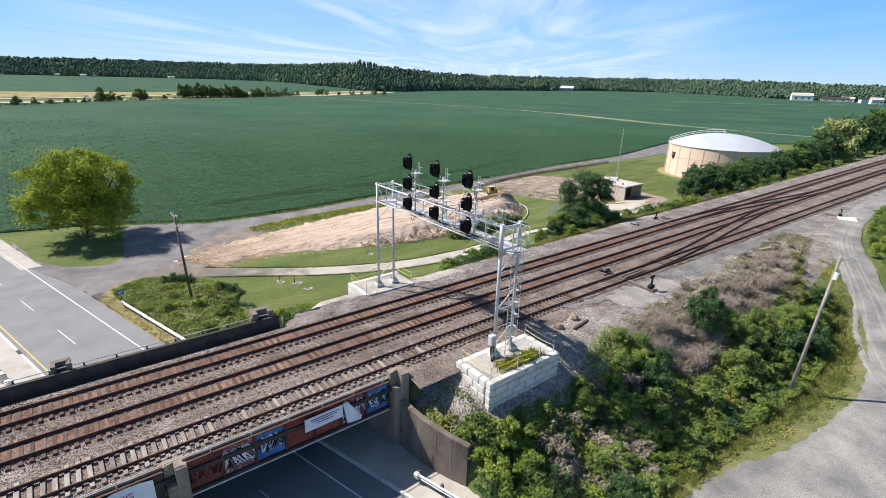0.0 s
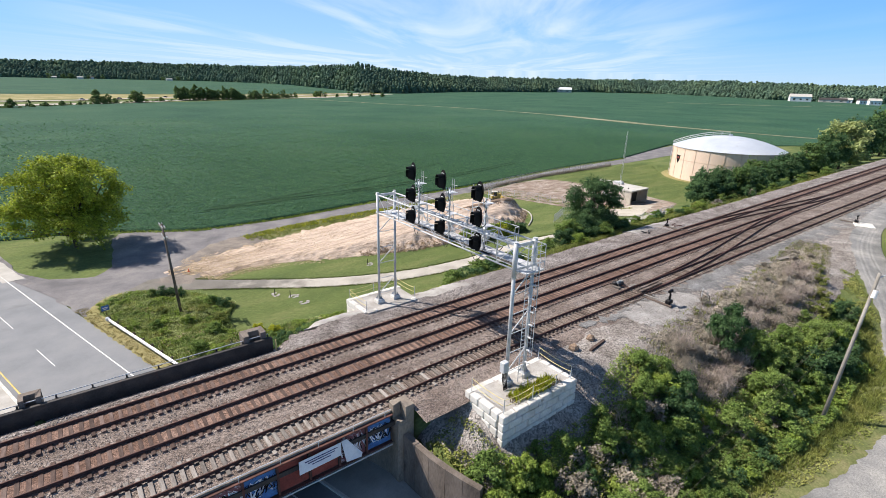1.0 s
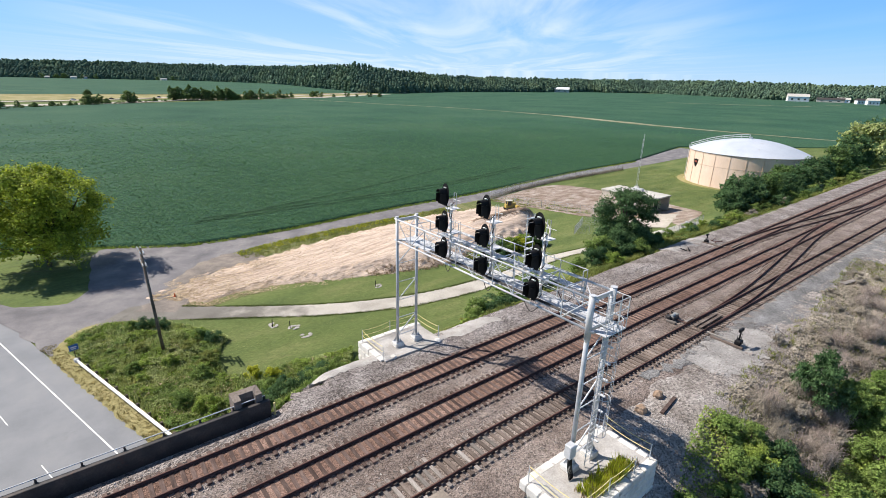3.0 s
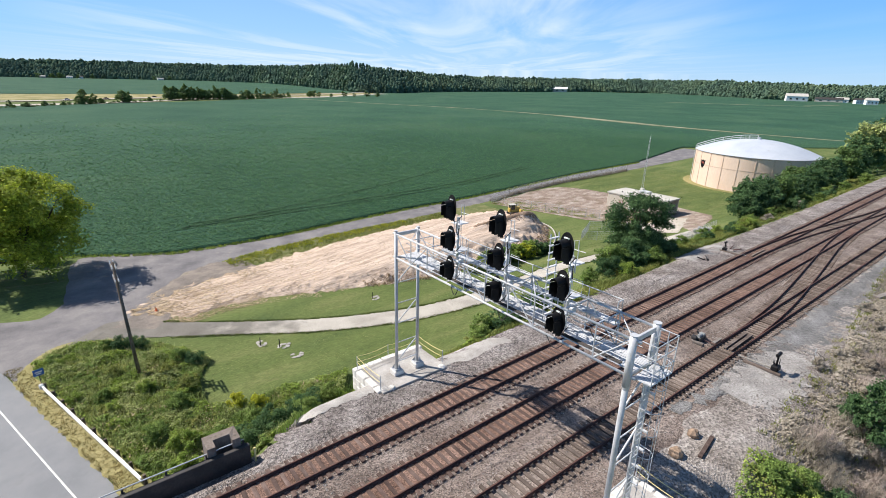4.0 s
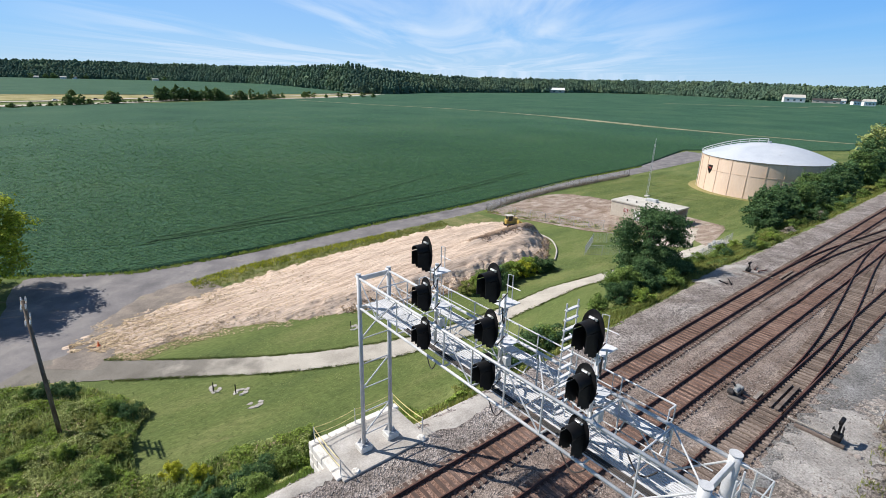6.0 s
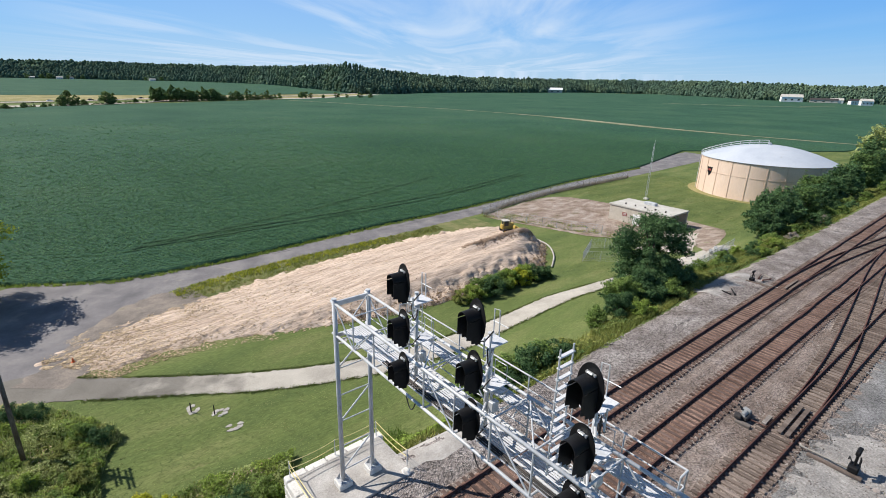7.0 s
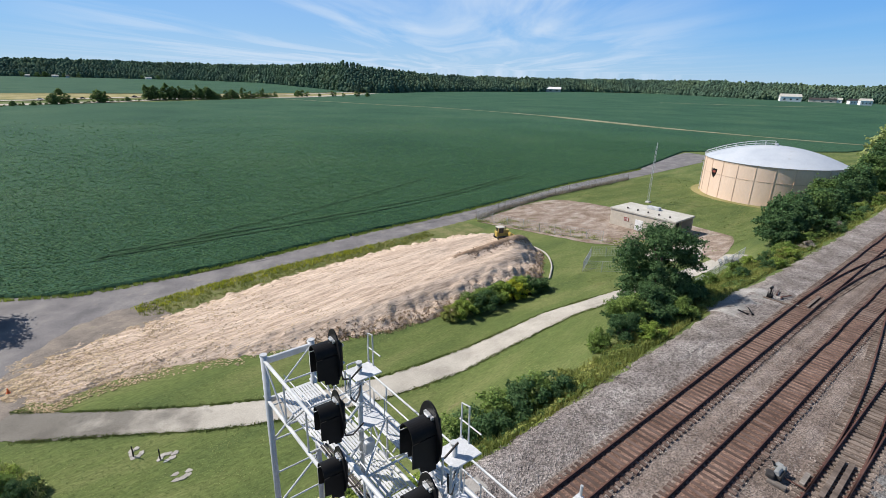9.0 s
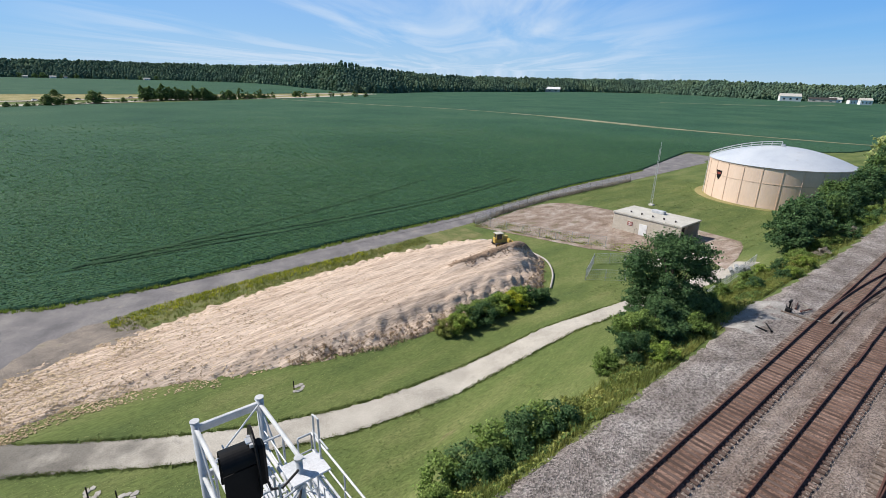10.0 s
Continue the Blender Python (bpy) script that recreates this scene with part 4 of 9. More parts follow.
def lay_track(name, i, tie_mesh, tie_material, label, x0=-22.0):
    t = thing(name, label, "railway track", (0, 0, 0), group="railway tracks")
    line = lambda x: track_y(i, x)
    for s in (-1, 1):
        part("rail", rail_geo(line, s, steps((-70, 10, 20), (10, 34, 3), (34, 700, 18))), rail_mat, t, "dark rusted steel rail")
    pg = Geo()
    n = 0
    x = x0
    far = Geo()
    while x < 420:
        yc = line(x)
        dy, rz, dz = rng.uniform(-0.05, 0.05), rng.uniform(-1.2, 1.2), rng.uniform(-0.008, 0.008)
        if n < 300:
            ob = new("tie", tie_mesh if i < 2 or x < 19 + rng.uniform(-5, 5) else tie_c)
            ob.parent = t
            ob.matrix_basis = pose(x, yc + dy, RAIL_TOP - 0.285 + dz, 0, 0, rz)
            if x < 60:
                pg.add([(px + x, py + yc, pz + RAIL_TOP - 0.285) for px, py, pz in plate.v], plate.f)
        else:
            far.box((x, yc + dy, RAIL_TOP - 0.285 + dz), (0.23, 2.6, 0.18), rz)
        n += 1
        x += rng.uniform(0.48, 0.53)
    tagged(part("tie_plate", pg, rail_mat, t, "rusty tie plates and spikes"), kind="stuff")
    if tie_mesh is tie_a:
        part("crib_stone", grid_mesh("crib_stone", steps((-40, 120, 0.6), (120, 420, 6)), steps((TRACKS[i] - 1.02, TRACKS[i] + 1.1, 0.2)), lambda x, y: RAIL_TOP - 0.222 + 0.02 * noise.noise(Vector((x * 3, y * 3, 1))) - 0.06 * clamp((abs(y - TRACKS[i]) - 0.9) * 4), crib_mat, shift=lambda x: track_y(i, x) - TRACKS[i]), None, t, "rust-stained stone between the ties")
    tagged(part("distant_tie", far, tie_material, t), kind="stuff")
    return t


lay_track("railway_track", 0, tie_a, tie_mat, "straight railway track with rust-stained wooden ties")
lay_track("railway_track", 1, tie_a, tie_mat, "straight railway track with rust-brown wooden ties")
lay_track("railway_track", 2, tie_b, tie_brown_mat, "straight railway track with weathered grey ties")


def crossover(i0, i1, x0, x1, label, tie_mesh):
    t = thing("track_crossover", label, "railway track", group="track crossovers")
    share = offset_line(0.0, 1.0, x0, x1, 20.0)
    line = lambda x: track_y(i0, x) + share(x) * (track_y(i1, x) - track_y(i0, x))
    xs = steps((x0 + 0.3, x1 - 0.3, 1.2))
    for s in (-1, 1):
        part("rail", rail_geo(line, s, xs), rail_mat, t, "dark rusted steel rail curving across")
    # check rails by the frogs
    for fx in (x0 + 23, x1 - 23):
        yl = line(fx)
        for yt in (track_y(i0, fx), track_y(i1, fx)):
            s = 1 if yl > yt else -1
            g = Geo().box((fx, yt - s * 0.68, RAIL_TOP - 0.07), (4.5, 0.06, 0.13))
            part("check_rail", g, rail_mat, t)
    x = x0 + 1.0
    while x < x1 - 1:
        lo, hi = sorted((line(x), track_y(i0 if x < (x0 + x1) / 2 else i1, x)))
        if hi - lo > 0.12:
            ob = new("tie", tie_mesh)
            ob.parent = t
            ob.matrix_basis = Matrix.Translation((x, (lo + hi) / 2, RAIL_TOP - 0.288)) @ Matrix.Diagonal((1, (hi - lo + 2.7) / 2.6, 1, 1))
        x += 0.505
    return t


crossover(2, 1, 46.0, 104, "diverging track that crosses to the middle line", tie_c)
crossover(0, 1, 74.0, 132, "diverging track that leaves the outer line", tie_c)

# loose ballast stones scattered on the bed
def scatter_stones(name, n, area, seed, size, label):
    r = np.random.default_rng(seed)
    oct_v = np.array([(1, 0, 0), (-1, 0, 0), (0, 1, 0), (0, -1, 0), (0, 0, 1), (0, 0, -1)], dtype=np.float64)
    oct_f = [(0, 2, 4), (2, 1, 4), (1, 3, 4), (3, 0, 4), (2, 0, 5), (1, 2, 5), (3, 1, 5), (0, 3, 5)]
    pts = []
    for k in range(n):
        x, y, z = area(r)
        s = size * r.uniform(0.55, 1.5)
        v = oct_v * (s * r.uniform(0.6, 1.2, (6, 1)))
        a = r.uniform(0, 6.283)
        c, q = math.cos(a), math.sin(a)
        v = np.stack([v[:, 0] * c - v[:, 1] * q, v[:, 0] * q + v[:, 1] * c, v[:, 2] * 0.7], axis=1) + (x, y, z + s * 0.15)
        pts.append((v[np.array(oct_f)].reshape(-1, 3)))
    # welded stones, so that each one is an island
    vs = np.concatenate(pts)
    g = Geo()
    for k in range(n):
        base = pts[k]
        six = [tuple(base[i]) for i in (0, 3, 1, 9, 2, 14)]
        g.add(six, [(0, 2, 4), (2, 1, 4), (1, 3, 4), (3, 0, 4), (2, 0, 5), (1, 2, 5), (3, 1, 5), (0, 3, 5)])
    return solo(name, g, stone_mat, label, "stones", "stuff")


def on_bed(r):
    while True:
        x, y = -8 + 80 * r.random() ** 1.3, r.uniform(24.9, 38.9)
        if x < 17.5 and not 26.15 < y < 38.5:
            continue
        if all(abs(y - track_y(t, x)) > 0.95 for t in range(3)) or r.random() < 0.25:
            return x, y, bed(x, y)


def on_slope(r):
    x = 17.5 + 70 * r.random() ** 1.2
    y = r.uniform(lerp(x, (17, 60, 90), (14, 13, 21)), 25.0)
    return x, y, ground_height(x, y) + 0.04


def on_shoulder(r):
    x = 14 + 85 * r.random()
    y = r.uniform(38.2, 40.8)
    return x, y, ground_height(x, y) + 0.06


scatter_stones("ballast_stones", 16000, on_bed, 11, 0.055, "loose grey ballast stones between the tracks")
scatter_stones("slope_stones", 7000, on_slope, 12, 0.065, "loose brown and grey stones on the slope")
st = scatter_stones("shoulder_stones", 6000, on_shoulder, 13, 0.07, "loose pale stones on the track shoulder")
st.data.materials[0] = pale_ballast_mat

# ---- the bridge over the road ----
def xa_at(y, d=0.0):
    """x of the east abutment's face at y; d metres west of it."""
    return 15.6 - 0.283 * (y - 26) - d


bridge = thing("railway_bridge", "steel girder railway bridge with painted side girders", "bridge")
S_Y, N_Y = 25.75, 38.85
g = Geo()
g.prism([(xa_at(25.6, 31), 25.6), (xa_at(25.6, -0.4), 25.6), (xa_at(39, -0.4), 39), (xa_at(39, 31), 39)], 3.95, 4.25)
part("deck", g, steel_dark_mat, bridge, "dark steel deck below the ballast")
# floor beams under the deck
g = Geo()
for k in range(8):
    y = 27 + k * 1.55
    g.box((xa_at(y, 15.4), y, 3.85), (31, 0.28, 0.7))
part("floor_beam", g, steel_dark_mat, bridge)


def side_girder(y, sgn, x0, x1, web_mats, top):
    """A plate girder whose outer face looks along sgn * y."""
    gd = part("girder", Geo().box(((x0 + x1) / 2, y, 3.82), (x1 - x0, 0.04, 2.1)), steel_dark_mat, bridge, "dark riveted plate girder")
    fl = Geo()
    for z in (2.78, top):
        fl.box(((x0 + x1) / 2, y + sgn * 0.06, z), (x1 - x0, 0.42, 0.06), 0, 0.01)
    part("flange", fl, steel_dark_mat if sgn > 0 else rust_mat, gd, "riveted girder flange")
    n = len(web_mats)
    w = (x1 - x0) / n
    for k, wm in enumerate(web_mats):
        part("web_panel", Geo().box((x0 + (k + 0.5) * w, y + sgn * 0.035, 3.82), (w - 0.16, 0.02, 1.92)), wm, gd, "spray-painted web panel" if sgn < 0 else "")
        st = Geo().box((x0 + k * w, y + sgn * 0.1, 3.82), (0.03, 0.17, 2.0))
        st.box((x0 + k * w, y + sgn * 0.19, 3.82), (0.13, 0.02, 2.0))
        part("stiffener", st, steel_dark_mat if wm is steel_dark_mat else rust_mat, gd)
        if wm in (gr_red, gr_pale, gr_blue):
            rr = random.Random(round(x0 * 10) + k)
            for q in range(5):
                tag = Geo()
                cx, f1, f2, ph = x0 + (k + 0.2 + 0.15 * q) * w, rr.uniform(2, 4.5), rr.uniform(3, 6), rr.uniform(0, 6)
                pts = [(cx + 0.2 * w * math.sin(f1 * t * 0.35 + ph), 3.82 + 0.62 * math.sin(f2 * t * 0.35 + ph * 2)) for t in range(14)]
                yy = y + sgn * (0.049 + 0.001 * q)
                for t, (ax_, az_) in enumerate(pts):
                    (bx_, bz_), (cx_, cz_) = pts[max(0, t - 1)], pts[min(13, t + 1)]
                    dx_, dz_ = cx_ - bx_, cz_ - bz_
                    le = math.hypot(dx_, dz_) or 1.0
                    tag.v += [(ax_ + dz_ / le * 0.035, yy, az_ - dx_ / le * 0.035), (ax_ - dz_ / le * 0.035, yy, az_ + dx_ / le * 0.035)]
                    if t:
                        tag.f.append((2 * t - 2, 2 * t, 2 * t + 1, 2 * t - 1))
                part("spray_line", tag, {gr_blue: (black_mat, banner_mat), gr_pale: (banner_mat, black_mat), gr_red: (black_mat, redpaint_mat)}[wm][q % 2], gd, "sprayed scribble")
    return gd


side_girder(S_Y, -1, 2.0, 15.3, [gr_red, gr_pale, gr_blue, redpaint_mat, redpaint_mat, gr_pale, gr_blue], 4.9)
side_girder(S_Y, -1, -13.2, 0.9, [gr_red, steel_dark_mat, gr_red, steel_dark_mat, gr_red, steel_dark_mat, steel_dark_mat], 4.9)
side_girder(N_Y, 1, -30, 12.2, [steel_dark_mat] * 22, 4.9)
g = Geo().box((-9, N_Y - 0.06, 4.9), (42.4, 0.32, 1.34), 0, 0.03)
part("parapet", g, steel_dark_mat, bridge, "dark stained ballast parapet")
g = Geo().box((8.6, S_Y + 0.05, 4.98), (13.4, 0.12, 0.2)).box((-6.2, S_Y + 0.05, 4.98), (14.2, 0.12, 0.2))
part("ballast_curb", g, old_concrete_mat, bridge)
# pipe handrails
rl = part("handrail", Geo().tube((-30, N_Y + 0.22, 5.78), (12.0, N_Y + 0.22, 5.78), 0.035), galv_mat, bridge, "pale pipe handrail")
for k in range(22):
    x = -29 + k * 1.95
    part("bracket", Geo().box((x, N_Y + 0.18, 5.62), (0.10, 0.10, 0.3)).box((x, N_Y + 0.12, 5.5), (0.22, 0.16, 0.1)), steel_dark_mat, rl)
rl = part("handrail", Geo().tube((-13, S_Y - 0.18, 5.33), (15.2, S_Y - 0.18, 5.33), 0.03), galv_mat, bridge, "pale pipe handrail")
for k in range(13):
    x = -12.6 + k * 2.28
    part("bracket", Geo().tube((x, S_Y - 0.16, 4.9), (x, S_Y - 0.18, 5.33), 0.03), galv_mat, rl)
# utility pipe along the bottom flange
part("conduit", Geo().tube((-13, S_Y - 0.32, 2.66), (15.2, S_Y - 0.32, 2.66), 0.05), galv_mat, bridge, "pale conduit below the girder")


def pylon(x, y, w, d, z1, label, recess):
    """A concrete post with a low hipped head, a niche cut into one side of it (recess: south or west)."""
    p = thing("bridge_pylon", label, "pylon", group="bridge pylons")
    m = wing_mat if y > 30 else old_concrete_mat
    hw_, hd = w / 2, d / 2
    zn = z1 - 1.25
    part("shaft", Geo().box((x, y, (zn + GROUND) / 2), (w, d, zn - GROUND), 0, 0.04), m, p)
    if recess == "south":
        o = [(-hw_, -hd), (-hw_ * 0.5, -hd), (-hw_ * 0.5, -hd * 0.1), (hw_ * 0.5, -hd * 0.1), (hw_ * 0.5, -hd), (hw_, -hd), (hw_, hd), (-hw_, hd)]
    else:
        o = [(-hw_ * 0.1, -hd), (hw_, -hd), (hw_, hd), (-hw_, hd), (-hw_, hd * 0.05), (-hw_ * 0.1, hd * 0.05)]
    n = len(o)
    g = Geo()
    g.v += [(x + a, y + b, zn) for a, b in o] + [(x + a, y + b, z1 + 0.16 * (1 - max(abs(a) / hw_, abs(b) / hd))) for a, b in o]
    g.f += [(k, (k + 1) % n, n + (k + 1) % n, n + k) for k in range(n)] + [tuple(range(n, 2 * n))]
    part("head", g, m, p, "notched concrete head")
    part("niche_floor", Geo().box((x, y, zn + 0.12), (w * 0.96, d * 0.96, 0.26), 0, 0.02), m, p)
    return p


pylon(16.15, 25.75, 1.25, 1.15, 5.35, "brown aged concrete pylon at the bridge end", "west")
pylon(1.5, 25.75, 1.1, 1.15, 4.95, "brown aged concrete pylon between the spans", "west")
pylon(10.95, 39.55, 1.75, 1.2, 6.1, "brown aged concrete pylon behind the parapet", "south")
pylon(-3.0, 39.5, 1.15, 1.0, 6.0, "brown aged concrete pylon above the median", "south")

ab = thing("bridge_abutment", "aged concrete abutment and wing wall beside the road", "abutment", kind="structure")
g = Geo().prism([(xa_at(26), 26), (xa_at(26) + 1.6, 26), (xa_at(39.2) + 1.6, 39.2), (xa_at(39.2), 39.2)], GROUND - 0.5, 4.2)
part("wall", g, old_concrete_mat, ab)
g = Geo().prism([(xa_at(26, 14.9), 26), (xa_at(26, 13.9), 26), (xa_at(39.2, 13.9), 39.2), (xa_at(39.2, 14.9), 39.2)], GROUND - 0.5, 4.2)
part("pier", g, old_concrete_mat, ab)
g = Geo().prism([(xa_at(26, 32), 26), (xa_at(26, 30.4), 26), (xa_at(39.2, 30.4), 39.2), (xa_at(39.2, 32), 39.2)], GROUND - 0.5, 4.2)
part("wall", g, old_concrete_mat, ab)
# curved wing wall in panels, falling away from the pylon
wing = [(15.9, 25.15), (15.95, 23.9), (16.1, 22.6), (16.4, 21.3), (16.8, 20.1), (17.25, 19.0)]
wtop = [3.3, 3.22, 3.12, 3.0, 2.85, 2.7]
for k in range(len(wing) - 1):
    (x0, y0), (x1, y1) = wing[k], wing[k + 1]
    d = Vector((x1 - x0, y1 - y0)).normalized()
    nrm = Vector((-d.y, d.x)) * 0.42
    e = d * 0.012
    a, b = Vector((x0, y0)) + e, Vector((x1, y1)) - e
    o = [a, b, b + nrm, a + nrm]
    zs = [wtop[k], wtop[k + 1], wtop[k + 1], wtop[k]]
    g = Geo()
    g.add([(p.x, p.y, GROUND - 0.5) for p in o] + [(p.x, p.y, z) for p, z in zip(o, zs)],
          [(3, 2, 1, 0), (4, 5, 6, 7), (0, 1, 5, 4), (1, 2, 6, 5), (2, 3, 7, 6), (3, 0, 4, 7)])
    part("wing_panel", g, wing_mat, ab)
# walk beside the road under the bridge
solo("underpass_walk", road_strip("underpass_walk", 8, 120, 1.95, 6.6, 0.14, walk_mat), None, "concrete walk beside the road under the bridge", "walkway", "structure")
g = Geo().prism([rd(120, 1.8), rd(120, 2.0), rd(8, 2.0), rd(8, 1.8)], GROUND - 0.1, GROUND + 0.17)
solo("underpass_kerb", g, concrete_mat, "pale kerb of the underpass walk", "kerb", "structure")


def guardrail(s0, s1, o, label, z=GROUND):
    gr = thing("guardrail", label, "guardrail")
    prof = [(0, 0.42), (0.10, 0.47), (0.10, 0.52), (0.0, 0.575), (0.0, 0.615), (0.10, 0.67), (0.10, 0.72), (0, 0.77)]
    g = Geo()
    p0, p1 = Vector(rd(s0, o)), Vector(rd(s1, o))
    for p in (p0, p1):
        g.v += [(p.x - ROAD_N.x * a, p.y - ROAD_N.y * a, z + b) for a, b in prof]
        g.v += [(p.x - ROAD_N.x * (a - 0.012), p.y - ROAD_N.y * (a - 0.012), z + b) for a, b in prof]
    n = len(prof)
    for k in range(n - 1):
        g.f += [(k, k + 1, 2 * n + k + 1, 2 * n + k), (n + k + 1, n + k, 3 * n + k, 3 * n + k + 1)]
    part("beam", g, galv_mat, gr, "pale galvanised guardrail beam")
    n = max(2, int(abs(s1 - s0) / 1.9))
    for k in range(n + 1):
        p = p0.lerp(p1, k / n)
        part("post", Geo().box((p.x + 0.17, p.y + 0.05, z + 0.40), (0.2, 0.18, 0.86), 16, 0.012), wood_mat, gr)
    e = Geo()
    e.box((p0.x - 0.03, p0.y, z + 0.6), (0.36, 0.45, 0.42), 16, 0.08)
    part("end_cap", e, galv_mat, gr, "flared guardrail end")
    return gr


guardrail(-11.2, 6.0, 3.0, "pale metal guardrail beside the road shoulder")
guardrail(32.4, 46, 3.2, "pale metal guardrail below the wing wall", GROUND + 0.1)

# banners tied to the girder
bn = thing("banner", "white vinyl banner with magenta letters on the girder", "banner")
g = Geo()
for i in range(9):
    x = -4.4 + i * 0.6
    sag = 0.10 * math.sin(i * 1.3)
    g.v += [(x, S_Y - 0.28 - 0.05 * math.sin(i * 1.9), 3.35), (x, S_Y - 0.26 - 0.04 * math.sin(i * 2.3), 4.78 + sag)]
    if i:
        a = 2 * i - 2
        g.f.append((a, a + 2, a + 3, a + 1))
part("sheet", g, banner_mat, bn, smooth=True)


def lettering(words, size, material, m, parent, name="lettering"):
    cu = bpy.data.curves.new(name, "FONT")
    cu.body, cu.size, cu.align_x, cu.extrude = words, size, "CENTER", 0.003
    tmp = bpy.data.objects.new("tmp", cu)
    me = bpy.data.meshes.new_from_object(tmp)
    bpy.data.objects.remove(tmp)
    me.materials.append(material)
    ob = new(name, me)
    ob.parent = parent
    ob.matrix_basis = m
    return ob


lettering("SITING", 0.52, purple_mat, pose(-1.35, S_Y - 0.36, 4.12, 90, 0, 0), bn)
part("bar", Geo().box((-1.9, S_Y - 0.345, 3.8), (1.5, 0.012, 0.22)), navy_mat, bn, "unreadable dark print")
bn = thing("banner", "white torn banner with small print on the girder", "banner")
part("sheet", Geo().box((10.25, S_Y - 0.25, 4.1), (2.7, 0.02, 0.95), 1.5), banner_mat, bn)
g = Geo().add([(11.6, S_Y - 0.28, 4.65), (11.95, S_Y - 0.30, 4.7), (13.0, S_Y - 0.30, 3.15), (12.9, S_Y - 0.34, 2.9), (11.9, S_Y - 0.28, 2.95)], [(0, 4, 3, 2, 1)])
g.add([(a, b + 0.012, c) for a, b, c in g.v[:5]], [(0, 1, 2, 3, 4)])
part("torn_flap", g, banner_mat, bn, "torn loose corner of the banner")
for k, (w, z) in enumerate(((2.1, 4.36), (1.7, 4.2), (1.2, 4.02))):
    part("bar", Geo().box((10.3, S_Y - 0.275, z), (w, 0.012, 0.06), 1.5), navy_mat, bn, "unreadable small print")

# ---- concrete block footings of the signal gantry ----


def block_footing(name, x0, x1, y0, y1, top, courses, label, open_sides=()):
    f = thing(name, label, "footing")
    fill = Geo().box(((x0 + x1) / 2, (y0 + y1) / 2, top - 0.75), (x1 - x0 - 0.5, y1 - y0 - 0.5, 1.42), 0, 0.03)
    part("fill", fill, sand_mat, f, "sandy concrete top")
    r = random.Random(name)
    h, L, d = 0.6, 1.22, 0.5
    for c in range(courses):
        z = top - h * (c + 0.5)
        for side in "swne":
            if side in open_sides:
                continue
            along = (x0, x1) if side in "sn" else (y0, y1)
            p = along[0] - (L / 2 if c % 2 else 0)
            while p < along[1] - 0.05:
                a, b = max(p, along[0]), min(p + L, along[1])
                p += L
                if b - a < 0.15:
                    continue
                jit = r.uniform(-0.012, 0.012)
                cen = (a + b) / 2
                if side in "sn":
                    y = y0 + d / 2 if side == "s" else y1 - d / 2
                    g = Geo().box((cen, y + jit, z), (b - a - 0.05, d, h - 0.05), 0, 0.05)
                else:
                    if a < y0 + d:
                        a = y0 + d + 0.01
                    if b > y1 - d:
                        b = y1 - d - 0.01
                    if b - a < 0.12:
                        continue
                    x = x0 + d / 2 if side == "w" else x1 - d / 2
                    g = Geo().box((x + jit, (a + b) / 2, z), (d, b - a - 0.05, h - 0.05), 0, 0.05)
                part("block", g, concrete_mat, f)
    return f


def cable_rail(label, posts, sag=0.12):
    c = thing("cable_rail", label, "railing", group="cable railings")
    for p in posts:
        part("post", Geo().tube((p[0], p[1], p[2]), (p[0], p[1], p[2] + 1.05), 0.03), galv_mat, c)
    for h in (1.0, 0.55):
        for a, b in zip(posts, posts[1:]):
            pts = []
            for k in range(7):
                t = k / 6
                q = Vector(a).lerp(Vector(b), t)
                pts.append((q.x, q.y, q.z + h - sag * 4 * t * (1 - t)))
            part("cable", Geo().path(pts, 0.022, 5), yrope_mat, c, "sagging yellow safety cable")
    return c


block_footing("block_footing", 20.4, 27.9, 20.5, 24.3, 5.42, 4, "pale concrete block footing with a sandy top, weeds on one edge")
cable_rail("yellow cable railing on the block footing", [(27.6, 24.0, 5.42), (27.5, 20.85, 5.42)])
cable_rail("yellow cable railing on the block footing", [(20.7, 23.9, 5.42), (20.75, 20.85, 5.42), (23.4, 20.8, 5.42), (25.8, 20.8, 5.42)])
block_footing("block_footing", 20.9, 27.0, 38.6, 42.8, 5.12, 3, "pale concrete block footing with a sandy top beside the tracks", "se")
cable_rail("yellow cable railing on the far footing", [(21.2, 39.3, 5.12), (21.2, 42.5, 5.12), (23.9, 42.55, 5.12), (26.6, 42.5, 5.12), (26.7, 39.4, 5.12)])
solo("pale_apron", ribbon("pale_apron", [(14.6, 39.8), (17.2, 41.4), (20.8, 42.6)], [(15.6, 39.5), (18, 39.6), (21.2, 39.4)], 0.17, sand_mat, 8, 0.3, 0.16, top=ground_height), None, "pale sandy apron on the embankment edge", "apron", "structure")
solo("pale_apron_east", ribbon("pale_apron_east", [(26.6, 43.2), (31, 40.8), (33.5, 39.6)], [(26.6, 38.8), (31, 38.6), (33.5, 38.7)], 0.13, sand_mat, 5, 0.6, 0.1, top=ground_height), None, "pale sandy apron beside the far footing", "apron", "structure")

# ---- the signal gantry ----
GX0, GX1, GYA, GYB, GT, GB = 23.24, 25.04, 40.34, 23.17, 15.68, 14.02
ga = thing("signal_gantry", "galvanised steel truss signal bridge over three tracks", "signal gantry")


